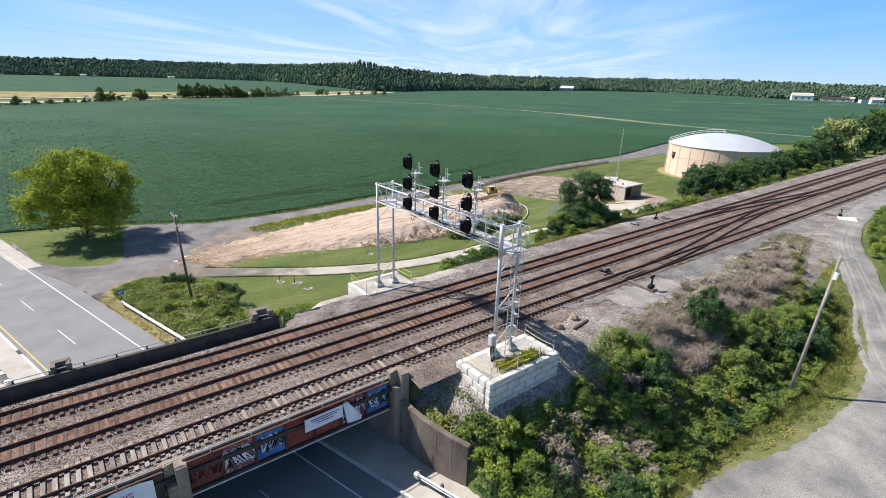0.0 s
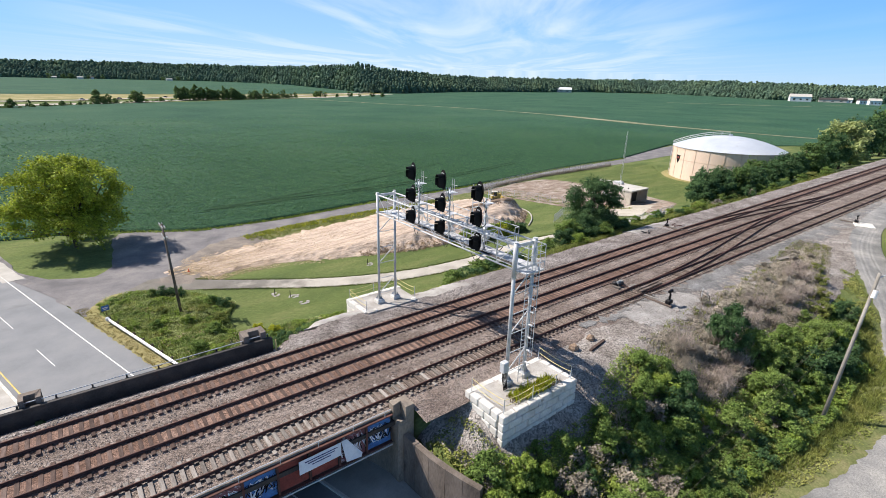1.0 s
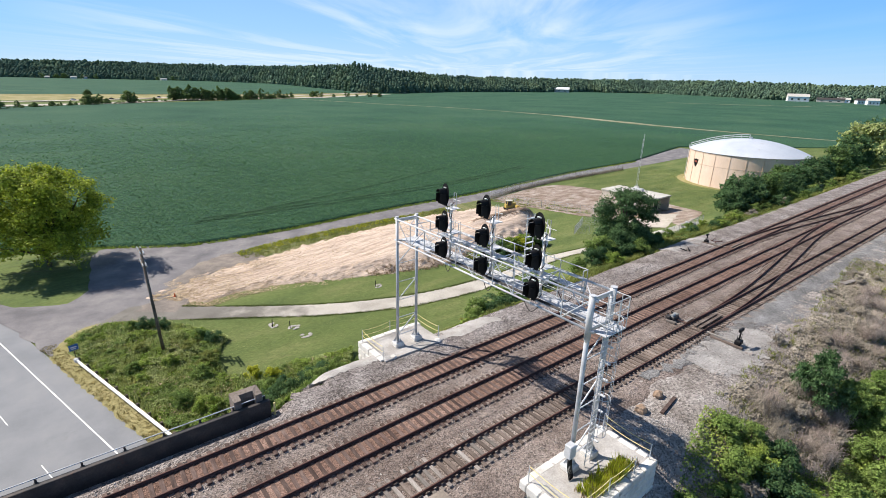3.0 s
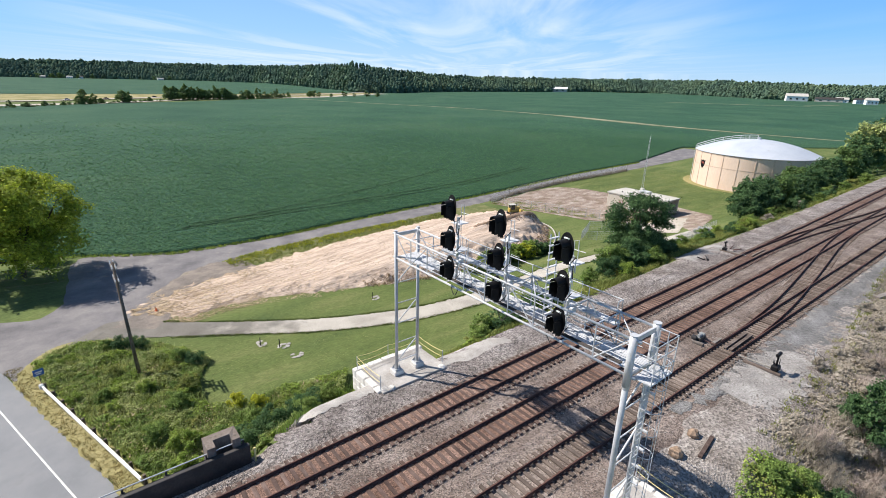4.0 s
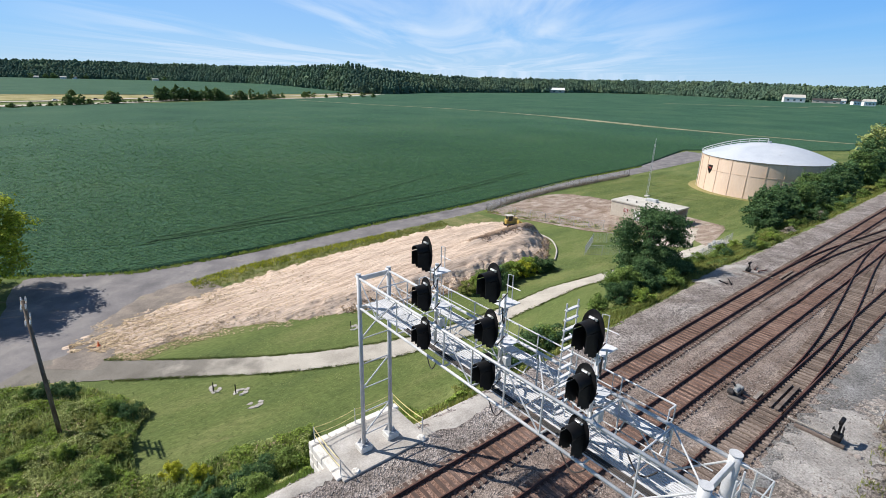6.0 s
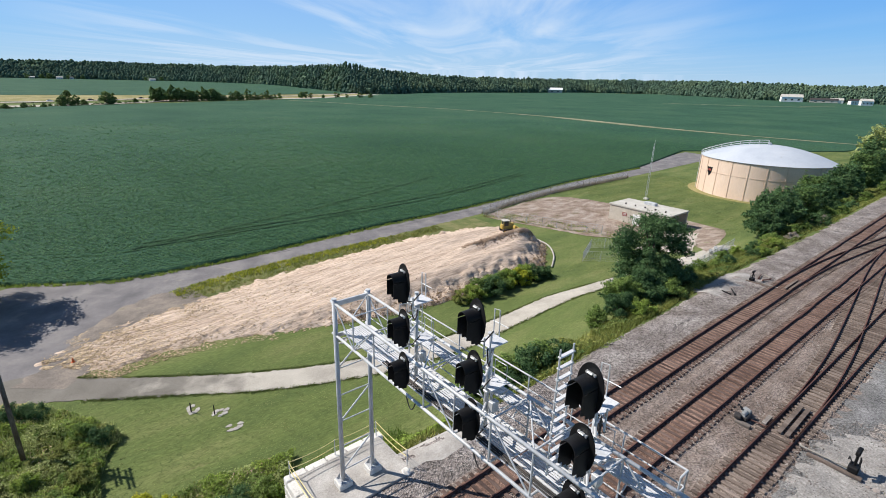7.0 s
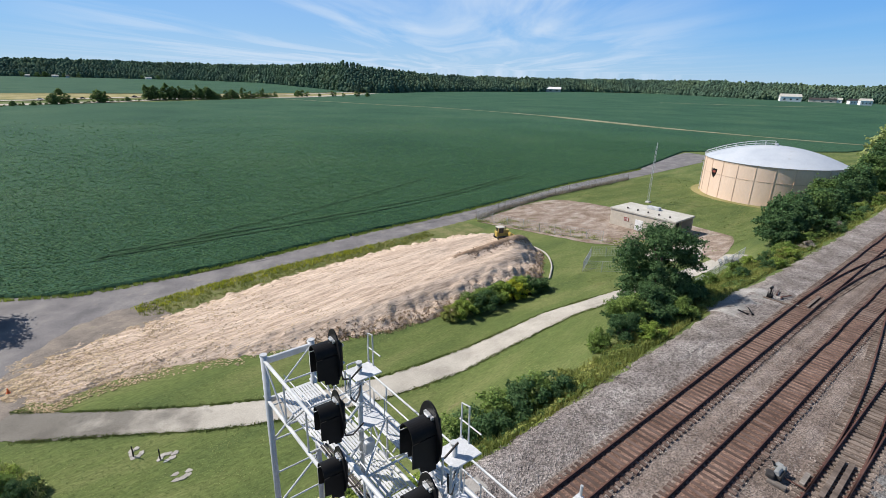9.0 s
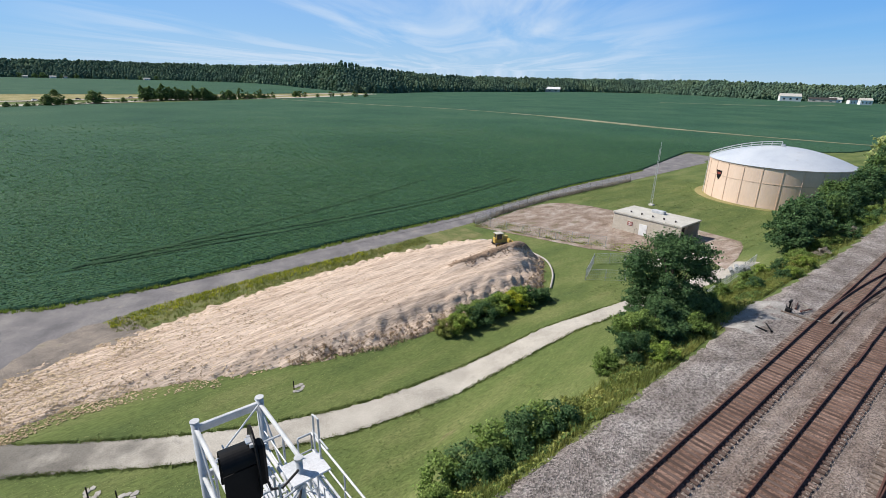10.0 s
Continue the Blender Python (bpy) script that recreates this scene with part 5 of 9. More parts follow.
def leg(y, z0, lr=0.14, sleeve=0.0):
    lg = part("leg", Geo().tube((GX0, y, z0 + 0.35), (GX0, y, GT + 0.2), lr, 16), galv_mat, ga, "round galvanised leg", True)
    part("leg", Geo().tube((GX1, y, z0 + 0.35), (GX1, y, GT + 0.2), lr, 16), galv_mat, ga, "round galvanised leg", True)
    if sleeve:
        for x in (GX0, GX1):
            part("sleeve", Geo().tube((x, y, 13.35), (x, y, 13.5), lr, 16, sleeve, False).tube((x, y, 13.5), (x, y, GT + 0.2), sleeve, 16), galv_mat, lg, "thicker head of the leg", True)
        lr = sleeve
    for x in (GX0, GX1):
        part("cap", Geo().tube((x, y, GT + 0.2), (x, y, GT + 0.23), lr + 0.015, 14), galv_mat, lg)
        g = Geo().box((x, y, z0 + 0.31), (0.62, 0.62, 0.05), 0, 0.01)
        for dx in (-0.24, 0.24):
            for dy in (-0.24, 0.24):
                g.tube((x + dx, y + dy, z0 + 0.3), (x + dx, y + dy, z0 + 0.42), 0.025, 6)
        for a in range(4):
            c, s = math.cos(a * math.pi / 2 + 0.785), math.sin(a * math.pi / 2 + 0.785)
            g.add([(x + c * 0.16, y + s * 0.16, z0 + 0.33), (x + c * 0.36, y + s * 0.36, z0 + 0.33), (x + c * 0.16, y + s * 0.16, z0 + 0.75)], [(0, 1, 2), (2, 1, 0)])
        part("base_plate", g, galv_mat, lg)
        part("pedestal", Geo().box((x, y, z0 + 0.12), (0.75, 0.75, 0.36), 0, 0.04), concrete_mat, lg, "concrete pedestal")
    n = 5
    zs = [z0 + 0.9 + (GB - z0 - 1.2) * k / n for k in range(n + 1)]
    for k, z in enumerate(zs):
        part("strut", Geo().tube((GX0, y, z), (GX1, y, z), 0.035), galv_mat, lg)
        if k < n and k % 2 == 0:
            part("brace", Geo().tube((GX0, y, zs[k]), (GX1, y, zs[k + 1]), 0.045), galv_mat, lg)
    # heavy channel between the leg heads
    part("head_beam", Geo().box(((GX0 + GX1) / 2, y, GT - 0.05), (GX1 - GX0, 0.12, 0.24), 0, 0.015), galv_mat, lg, "channel beam between the legs")
    part("head_beam", Geo().box(((GX0 + GX1) / 2, y, GB - 0.02), (GX1 - GX0, 0.12, 0.2), 0, 0.015), galv_mat, lg, "channel beam between the legs")


leg(GYA, 5.12, 0.115)
leg(GYB, 5.42, 0.13, 0.165)
NB = 10
MASTS = (34.72, 30.66, 26.66)
ybays = [GYB + (GYA - GYB) * k / NB for k in range(NB + 1)]
for x, z in ((GX0, GT), (GX1, GT), (GX0, GB), (GX1, GB)):
    part("chord", Geo().tube((x, GYB - 0.35, z), (x, GYA + 0.3, z), 0.062, 12), galv_mat, ga, "truss chord tube", True)
for face in range(2):
    x = (GX0, GX1)[face]
    for k, y in enumerate(ybays):
        if face or min(abs(y - m_) for m_ in MASTS) > 0.62:
            part("post", Geo().tube((x, y, GB), (x, y, GT), 0.034), galv_mat, ga)
        # the bays that hold a signal are left open in front
        if k < NB and (face or not any(y - 0.62 < m_ < ybays[k + 1] + 0.62 for m_ in MASTS)):
            a, b = (GB, GT) if k % 2 else (GT, GB)
            part("diagonal", Geo().tube((x, y, a), (x, ybays[k + 1], b), 0.032), galv_mat, ga)
for k, y in enumerate(ybays):
    part("cross_strut", Geo().tube((GX0, y, GT), (GX1, y, GT), 0.032), galv_mat, ga)
    part("cross_strut", Geo().tube((GX0, y, GB), (GX1, y, GB), 0.045), galv_mat, ga)
    if k < NB and k % 3 == 0:
        part("cross_brace", Geo().tube((GX0, y, GT), (GX1, ybays[k + 1], GT), 0.028), galv_mat, ga)
# walkways of grating
def grating(xc, y0, y1, z, w):
    """Bearing bars with cross bars, open between."""
    g = Geo()
    n = int(w / 0.1)
    for k in range(n + 1):
        edge = k in (0, n)
        g.box((xc - w / 2 + k * w / n, (y0 + y1) / 2, z), (0.06 if edge else 0.07, y1 - y0, 0.07 if edge else 0.035))
    m = int((y1 - y0) / 0.35)
    for k in range(m + 1):
        g.box((xc, y0 + 0.03 + (y1 - y0 - 0.06) * k / m, z - 0.012), (w, 0.045, 0.03))
    return g


for k in range(8):
    y0 = GYB + (GYA - GYB) * k / 8 + 0.03
    y1 = GYB + (GYA - GYB) * (k + 1) / 8 - 0.03
    part("grating", grating((GX0 + GX1) / 2 + 0.1, y0, y1, GB + 0.07, 1.25), grate_mat, ga, "pale walkway grating")
for k in range(6):
    y0, y1 = 25.1 + k * 2.1 + 0.02, 25.1 + (k + 1) * 2.1 - 0.02
    part("grating", grating(25.26, y0, y1, 14.98, 0.5), grate_mat, ga, "pale walkway grating")
for y in [25.1 + 1.4 * k for k in range(10)]:
    part("walkway_bracket", Geo().tube((GX1, y, 14.5), (25.5, y, 14.95), 0.03).tube((GX1, y, 14.95), (25.5, y, 14.95), 0.035), galv_mat, ga)


def handrail(pts, z, parent, h=1.07, gap=1.75):
    for a, b in zip(pts, pts[1:]):
        a, b = Vector((*a, z)), Vector((*b, z))
        up = Vector((0, 0, h))
        r = part("handrail", Geo().tube(a + up, b + up, 0.03), galv_mat, parent, "galvanised handrail")
        part("mid_rail", Geo().tube(a + up * 0.52, b + up * 0.52, 0.024), galv_mat, r)
        n = max(1, round((b - a).length / gap))
        for k in range(n + 1):
            q = a.lerp(b, k / n)
            part("rail_post", Geo().tube(q, q + up, 0.024), galv_mat, r)


handrail([(25.1, 25.1), (25.48, 25.1), (25.48, 37.7), (25.1, 37.7)], 15.0, ga, 1.1)
for h in (0.55, 1.05):
    for x in (GX0 + 0.52, GX1 - 0.12):
        part("inner_rail", Geo().tube((x, GYB + 0.4, GB + h), (x, GYA - 0.4, GB + h), 0.022), galv_mat, ga)
# cable tray and bundles along the walkway
for dx, r_ in ((0.0, 0.03), (0.09, 0.025), (0.17, 0.035)):
    part("cable", Geo().tube((GX0 + 0.35 + dx, GYB + 0.6, GB + 0.14), (GX0 + 0.38 + dx, GYA - 3.5, GB + 0.14), r_, 6), steel_dark_mat, ga, "dark signal cable on the walkway")
# ladder with cage up the near leg, and its landing
ld = part("ladder", Geo().tube((24.0, 22.75, 5.45), (24.0, 22.75, 15.9), 0.03).tube((24.5, 22.75, 5.45), (24.5, 22.75, 15.9), 0.03), galv_mat, ga, "caged access ladder")
rung = Geo().tube((24.0, 22.75, 0), (24.5, 22.75, 0), 0.016, 6).mesh("rung", galv_mat)
for k in range(34):
    ob = new("rung", rung)
    ob.parent, ob.location = ld, (0, 0, 5.75 + k * 0.3)
g = Geo()
for k in range(7):
    z = 7.8 + k * 1.15
    ring = [(24.25 + 0.36 * math.cos(t), 22.72 - 0.36 + 0.36 * math.sin(t) + 0.0, z) for t in [math.pi * (0.0 + q / 8) * -1 for q in range(9)]]
    ring = [(24.62, 22.75, z)] + ring + [(23.88, 22.75, z)]
    g.path(ring, 0.018, 5)
for t in (-0.4, -1.2, -1.95, -2.75):
    g.tube((24.25 + 0.36 * math.cos(t), 22.36 + 0.36 * math.sin(t), 7.8), (24.25 + 0.36 * math.cos(t), 22.36 + 0.36 * math.sin(t), 14.7), 0.014, 5)
part("cage", g, galv_mat, ld)
part("landing", grating(24.2, 22.2, 23.0, 13.98, 1.6), grate_mat, ga, "grating landing at the ladder head")
for z in (13.98, 14.55, 15.15, 15.72):
    part("landing_rail", Geo().path([(23.35, 23.0, z), (23.35, 22.2, z), (25.0, 22.2, z), (25.0, 23.0, z)], 0.032 if z < 14 else 0.024, 6), galv_mat, ga)
for x, y in ((23.35, 22.2), (24.2, 22.2), (25.0, 22.2), (25.0, 22.6)):
    part("landing_post", Geo().tube((x, y, 13.98), (x, y, 15.72), 0.024), galv_mat, ga)
# outriggers: short thick bars between the legs near the ladder
for k in range(8):
    part("ladder_bracket", Geo().box((GX1 - 0.05, 22.95, 6.6 + k), (0.12, 0.5, 0.09), 0, 0.01), galv_mat, ga)
# junction box with conduits on the near leg
jb = part("junction_box", Geo().box((22.75, 22.95, 7.05), (0.5, 0.42, 0.8), 0, 0.03), galv_mat, ga, "grey steel junction box")
part("box_door", Geo().box((22.75, 22.73, 7.05), (0.42, 0.03, 0.7), 0, 0.008), galv_mat, jb)
g = Geo()
for k in range(4):
    g.path([(22.58 + k * 0.11, 22.9, 6.66), (22.56 + k * 0.11, 22.85, 6.1), (22.5 + k * 0.10, 22.6, 5.42)], 0.035, 6)
part("conduit", g, black_mat, jb, "black flexible conduits")
# bent cables hanging below the truss
for y0, y1, x, z in ((26.4, 27.4, GX0 - 0.05, GB), (24.4, 25.3, GX0 + 0.1, GB + 1.3), (33.9, 34.5, GX0 - 0.05, GB), (30.0, 30.7, GX0 - 0.05, GB)):
    pts = [(x, y0 + (y1 - y0) * k / 8, z - 0.45 * math.sin(math.pi * k / 8)) for k in range(9)]
    part("hanging_cable", Geo().path(pts, 0.025, 6), steel_dark_mat, ga)


def disc_geo(a, b, t, n=28):
    """An oval plate in the yz plane, half widths a and b."""
    g = Geo()
    for x in (0, t):
        g.v += [(x, a * math.cos(2 * math.pi * k / n), b * math.sin(2 * math.pi * k / n)) for k in range(n)]
    g.f += [tuple(range(n))[::-1], tuple(range(n, 2 * n))]
    g.f += [(k, (k + 1) % n, n + (k + 1) % n, n + k) for k in range(n)]
    return g


def hood_geo():
    """A deep arched hood over three lamps, open below, its sides stepped back towards the plate."""
    g = Geo()
    n, r0, r1, L = 16, 0.255, 0.235, 0.53
    for r_ in (r0, r1):
        for x in (0.0, -L):
            g.v += [(x, -r_ * math.cos(math.pi * k / n), 0.17 + x * 0.05 + r_ * math.sin(math.pi * k / n)) for k in range(n + 1)]
    w = n + 1
    for k in range(n):
        g.f += [(k, k + 1, w + k + 1, w + k), (2 * w + k + 1, 2 * w + k, 3 * w + k, 3 * w + k + 1), (w + k, w + k + 1, 3 * w + k + 1, 3 * w + k)]
    side = [(0.0, 0.14), (-L, 0.11), (-L, -0.44), (-0.36, -0.47), (-0.34, -0.60), (-0.20, -0.62), (-0.18, -0.68), (0.0, -0.68)]
    m = len(side)
    for s in (-1, 1):
        b = len(g.v)
        g.v += [(x, s * r0, z) for x, z in side] + [(x, s * r1, z) for x, z in side]
        g.f += [tuple(range(b, b + m)), tuple(range(b + m, b + 2 * m))[::-1]]
        g.f += [(b + k, b + (k + 1) % m, b + m + (k + 1) % m, b + m + k) for k in range(m)]
    return g


lens_mat = surf("signal_lens", S((0.02, 0.02, 0.02), (0.04, 0.03, 0.03), (0.05, 0.04, 0.04)), 2.0, 9.0, 0.15, bump=0.0, grain=0.1, spec=0.7)
bolt_mat = surf("bright_bolt_steel", S((0.6, 0.62, 0.64), (0.68, 0.7, 0.72), (0.74, 0.76, 0.78)), 2.0, 9.0, 0.35, metal=0.6, bump=0.0, grain=0.1)
sh0 = thing("railway_signal", "black hooded railway signal with an oval backing", "railway signal", group="railway signals")
part("backing", disc_geo(0.42, 0.71, 0.03), black_mat, sh0, "oval black backing plate")
part("hood", hood_geo(), black_mat, sh0, "deep black hood")
for k in range(3):
    part("lens", Geo().tube((-0.015, 0, 0.2 - 0.29 * k), (-0.05, 0, 0.2 - 0.29 * k), 0.1, 14), lens_mat, sh0, "dark unlit lens")
part("housing", Geo().box((0.11, 0, -0.05), (0.16, 0.3, 0.85), 0, 0.05), black_mat, sh0, "black lamp housing")
g = Geo().box((-0.05, 0.0, 0.46), (0.1, 0.16, 0.04), 0, 0.01)
for s in (-1, 1):
    g.box((-0.03, s * 0.12, 0.44), (0.06, 0.05, 0.06))
part("hood_clip", g, bolt_mat, sh0, "bright steel hood clips")
for z_, r_ in ((-0.3, 0.05), (0.2, 0.04)):
    part("bracket", Geo().tube((0.16, 0, z_), (0.25, 0.04, z_), r_), galv_mat, sh0)
g = Geo().path([(0.2, 0.1, -0.6), (0.25, 0.12, -0.85), (0.45, 0.1, -0.9), (0.75, 0.05, -0.6)], 0.025, 6)
part("cable", g, steel_dark_mat, sh0)
HEADS = (18.6, 16.84, 15.06)
first = True
for x, y, up in ((23.15, 34.62, 0.10), (23.33, 31.0, 0.05), (23.3, 26.92, -0.10)):
    for z in HEADS:
        m_ = pose(x, y, z + up, 0, 0, -6)
        if first:
            sh0.matrix_basis = m_
            first = False
        else:
            copy_thing(sh0, m_)
ms0 = thing("signal_mast", "galvanised signal mast with a small top platform", "signal mast", (24.12, 35.13, 14.1), group="signal masts")
part("pole", Geo().tube((0, 0, -0.2), (0, 0, 3.74), 0.075, 12), galv_mat, ms0, "round mast pole", True)
part("pole_cap", Geo().tube((0, 0, 3.74), (0, 0, 3.79), 0.09, 12), galv_mat, ms0)
# top platform that carries the upper signal, with a tall narrow guard at its far edge
for z in (0.66, 1.16, 2.44, 2.94):
    part("signal_arm", Geo().tube((0, 0, z), (-0.62, -0.42, z), 0.04), galv_mat, ms0)
pl = part("platform", Geo().box((0.14, 0.02, 3.42), (0.8, 0.68, 0.04), 0, 0.012), grate_mat, ms0, "small grating platform")
part("guard", Geo().path([(0.5, 0.34, 3.42), (0.5, 0.34, 4.36), (0.5, 0.10, 4.40), (0.5, 0.08, 3.42)], 0.022, 6), galv_mat, pl, "narrow hooped guard")
part("guard_rail", Geo().tube((0.5, 0.40, 3.92), (0.5, -0.30, 3.92), 0.018, 6), galv_mat, pl)
for x, y in ((-0.62, -0.36), (-0.62, -0.62)):
    part("signal_support", Geo().path([(0.0, -0.2, 3.30), (x, y, 3.30), (x, y, 3.95)], 0.026, 6), galv_mat, pl)
part("loop_cable", Geo().path([(0.02, -0.05, 3.2), (-0.12, -0.18, 2.9), (-0.34, -0.36, 2.86), (-0.52, -0.46, 3.1), (-0.56, -0.46, 3.6)], 0.026, 6), steel_dark_mat, ms0, "black looped cable")
pl = part("platform", Geo().box((0.3, 0.0, 1.75), (0.7, 0.6, 0.04), 0, 0.012), grate_mat, ms0, "small grating platform")
part("platform_rail", Geo().path([(0.62, -0.28, 1.75), (0.62, -0.28, 2.45), (0.62, 0.28, 2.45), (0.62, 0.28, 1.75)], 0.018, 6), galv_mat, pl)
g = Geo().tube((0.2, 0.3, -0.1), (0.2, 0.3, 3.5), 0.018).tube((0.5, 0.3, -0.1), (0.5, 0.3, 3.5), 0.018)
for k in range(10):
    g.tube((0.2, 0.3, 0.2 + k * 0.33), (0.5, 0.3, 0.2 + k * 0.33), 0.014, 6)
g.tube((0.2, 0.3, 1.0), (0.0, 0.05, 1.0), 0.02)
part("ladder", g, galv_mat, ms0, "narrow ladder beside the mast")
for z in (0.8, 1.6, 2.5, 3.1):
    part("clamp", Geo().box((0, 0, z), (0.19, 0.19, 0.09), 0, 0.01), bolt_mat, ms0, "pipe clamp")
part("relay_box", Geo().box((0.1, -0.25, 1.1), (0.3, 0.22, 0.4), 0, 0.02), galv_mat, ms0, "small grey relay box")
for x, y in ((24.15, 31.17), (24.15, 27.12)):
    copy_thing(ms0, pose(x, y, 14.1))
# wide step ladder that stands on the truss beside the last mast
sl_ = thing("step_ladder", "bright galvanised step ladder on the truss walkway", "ladder", (24.3, 28.35, 14.1))
for x in (-0.3, 0.3):
    part("stile", Geo().tube((x, 0, 0.0), (x, 0, 4.55), 0.028), galv_mat, sl_)
for k in range(12):
    part("rung", Geo().box((0, 0, 0.35 + k * 0.36), (0.66, 0.12, 0.05), 0, 0.008), grate_mat, sl_)
for z in (1.0, 3.4):
    part("stay", Geo().tube((0.0, 0, z), (-0.15, -1.2, z), 0.022), galv_mat, sl_)

# ---- planting ----


def blobs_in(r, n, rx, rz, lo, hi):
    """Foliage masses spread through a rounded crown that stands on z = 0."""
    out = []
    for k in range(n):
        a, u = r.uniform(0, 6.283), math.sqrt(r.random())
        h = r.uniform(0.12, 0.92)
        w = math.sqrt(max(0.05, 1 - (2 * h - 0.85) ** 2 * 0.8))
        out.append(((math.cos(a) * u * rx * w * 0.78, math.sin(a) * u * rx * w * 0.78, h * rz), rx * r.uniform(lo, hi)))
    return out


def tri_leaves(p, nrm, s, r):
    """Corners of three-cornered leaves at p, facing nrm."""
    t = np.cross(nrm, r.normal(size=p.shape)); t /= np.linalg.norm(t, axis=1, keepdims=True)
    b = np.cross(nrm, t)
    return np.stack([p + t * s * 1.15, p - t * s * 0.6 + b * s * 0.72, p - t * s * 0.6 - b * s * 0.72], axis=1).reshape(-1, 3)


def leaf_points(seed, blobs, n, size, inner=0.3):
    """Leaves on and within uneven masses, with shoots that stand out of them."""
    r = np.random.default_rng(seed)
    k = len(blobs)
    c = np.array([b[0] for b in blobs]); rad = np.array([b[1] for b in blobs])
    axes = r.uniform(0.65, 1.4, (k, 3)) * np.array((1, 1, 0.8))
    pick = r.choice(k, n, p=rad ** 2 / (rad ** 2).sum())
    d = r.normal(size=(n, 3)); d[:, 2] = np.where(d[:, 2] < -0.4, -d[:, 2], d[:, 2])
    d /= np.linalg.norm(d, axis=1, keepdims=True)
    f = np.where(r.random(n) < inner, r.uniform(0.25, 0.75, n), 0.66 + 0.24 * np.abs(r.normal(size=n)) + r.uniform(0.0, 0.2, n))
    shoot = r.normal(size=(k, 7, 3)) + np.array((0, 0, 0.55)); shoot /= np.linalg.norm(shoot, axis=2, keepdims=True)
    on = r.random(n) < 0.24
    ds = shoot[pick, r.integers(0, 7, n)] + r.normal(size=(n, 3)) * 0.10
    d = np.where(on[:, None], ds, d)
    f = np.where(on, r.uniform(0.8, 1.55, n), f)
    p = c[pick] + d * axes[pick] * (rad[pick] * f)[:, None]
    p[:, 2] = np.maximum(p[:, 2], 0.03)
    nrm = d * 0.8 + r.normal(size=(n, 3)) * 0.5 + np.array((0, 0, 0.35))
    nrm /= np.linalg.norm(nrm, axis=1, keepdims=True)
    return tri_leaves(p, nrm, size * r.uniform(0.6, 1.35, n)[:, None], r)


def stems_geo(r, blobs, base_r, trunk=0.0):
    g = Geo()
    top = Vector((0, 0, trunk))
    if trunk:
        g.tube((0, 0, -0.3), top, base_r, 8, base_r * 0.75)
    for c, rad in blobs[:14]:
        c = Vector(c)
        mid = top.lerp(c, 0.55) + Vector((r.uniform(-0.15, 0.15), r.uniform(-0.15, 0.15), 0.1)) * c.length * 0.3
        foot = top if trunk else Vector((c.x * 0.12, c.y * 0.12, -0.1))
        k = base_r * (0.6 if trunk else 0.8)
        g.tube(foot, mid, k, 6, k * 0.65).tube(mid, c, k * 0.62, 5, k * 0.25)
    return g


PLANTS, LEAVES = {}, {}


def crown_blobs(r, n, rx, rz, lo, hi):
    """Foliage masses over the outside of a high, round-topped crown."""
    out = []
    for k in range(n):
        a, v = r.uniform(0, 6.283), r.uniform(-0.8, 0.97)
        q = math.sqrt(1 - v * v) * r.uniform(0.55, 0.98)
        lean = 1.0 + 0.16 * math.sin(2 * a + 1.0)
        out.append(((math.cos(a) * q * rx * 0.8 * lean, math.sin(a) * q * rx * 0.8 * lean, rz * (0.52 + 0.40 * v)), rx * r.uniform(lo, hi)))
    return out


def plant_kind(key, seed, rx, rz, nblobs, leaves, size, material, base_r, trunk=0.0, lo=0.26, hi=0.42, lift=0.0, inner=0.3, round_top=False):
    r = random.Random(seed)
    bl = [((c[0], c[1], c[2] + lift), q) for c, q in (crown_blobs if round_top else blobs_in)(r, nblobs, rx, rz, lo, hi)]
    pts = leaf_points(seed, bl, leaves, size, inner)
    LEAVES[key] = (pts, material)
    PLANTS[key] = (stems_geo(r, bl, base_r, trunk).mesh("stems", bark_mat), quads("foliage", pts, material, 3))


def mass(name, items, label, category="undergrowth"):
    """Tangled growth that nobody could count: one mass for each leaf colour."""
    by = {}
    for key, x, y, s in items:
        pts, material = LEAVES[key]
        by.setdefault(material.name, (material, []))[1].append((pts, x, y, s))
    for material, rows in by.values():
        out = []
        for pts, x, y, s in rows:
            a = prng.uniform(0, 6.283)
            c, q = math.cos(a) * s, math.sin(a) * s
            out.append(np.stack([pts[:, 0] * c - pts[:, 1] * q + x, pts[:, 0] * q + pts[:, 1] * c + y, pts[:, 2] * s * prng.uniform(0.75, 1.2) + ground_height(x, y) - 0.03], 1))
        solo(name, quads(name, np.concatenate(out), material, 3), None, label, category, "stuff")


def plant(key, x, y, s=1.0, label="green leafy bush", name="bush", category="bush", sz=None, rz=None, z=None, group=""):
    st, fo = PLANTS[key]
    t = new(name)
    t.empty_display_size = 0.3
    zz_ = (ground_height(x, y) if z is None else z) - 0.03
    turn = prng.uniform(0, 360) if rz is None else rz
    t.matrix_basis = pose(x, y, zz_, 0, 0, turn) @ Matrix.Diagonal((s, s, sz or s, 1))
    tagged(t, label, category, group)
    for nm, me in (("stems", st), ("foliage", fo)):
        o = new({"stems": "trunk" if name == "tree" else "stem_frame", "foliage": "crown" if name == "tree" else "foliage"}[nm], me)
        o.parent = t
    return t


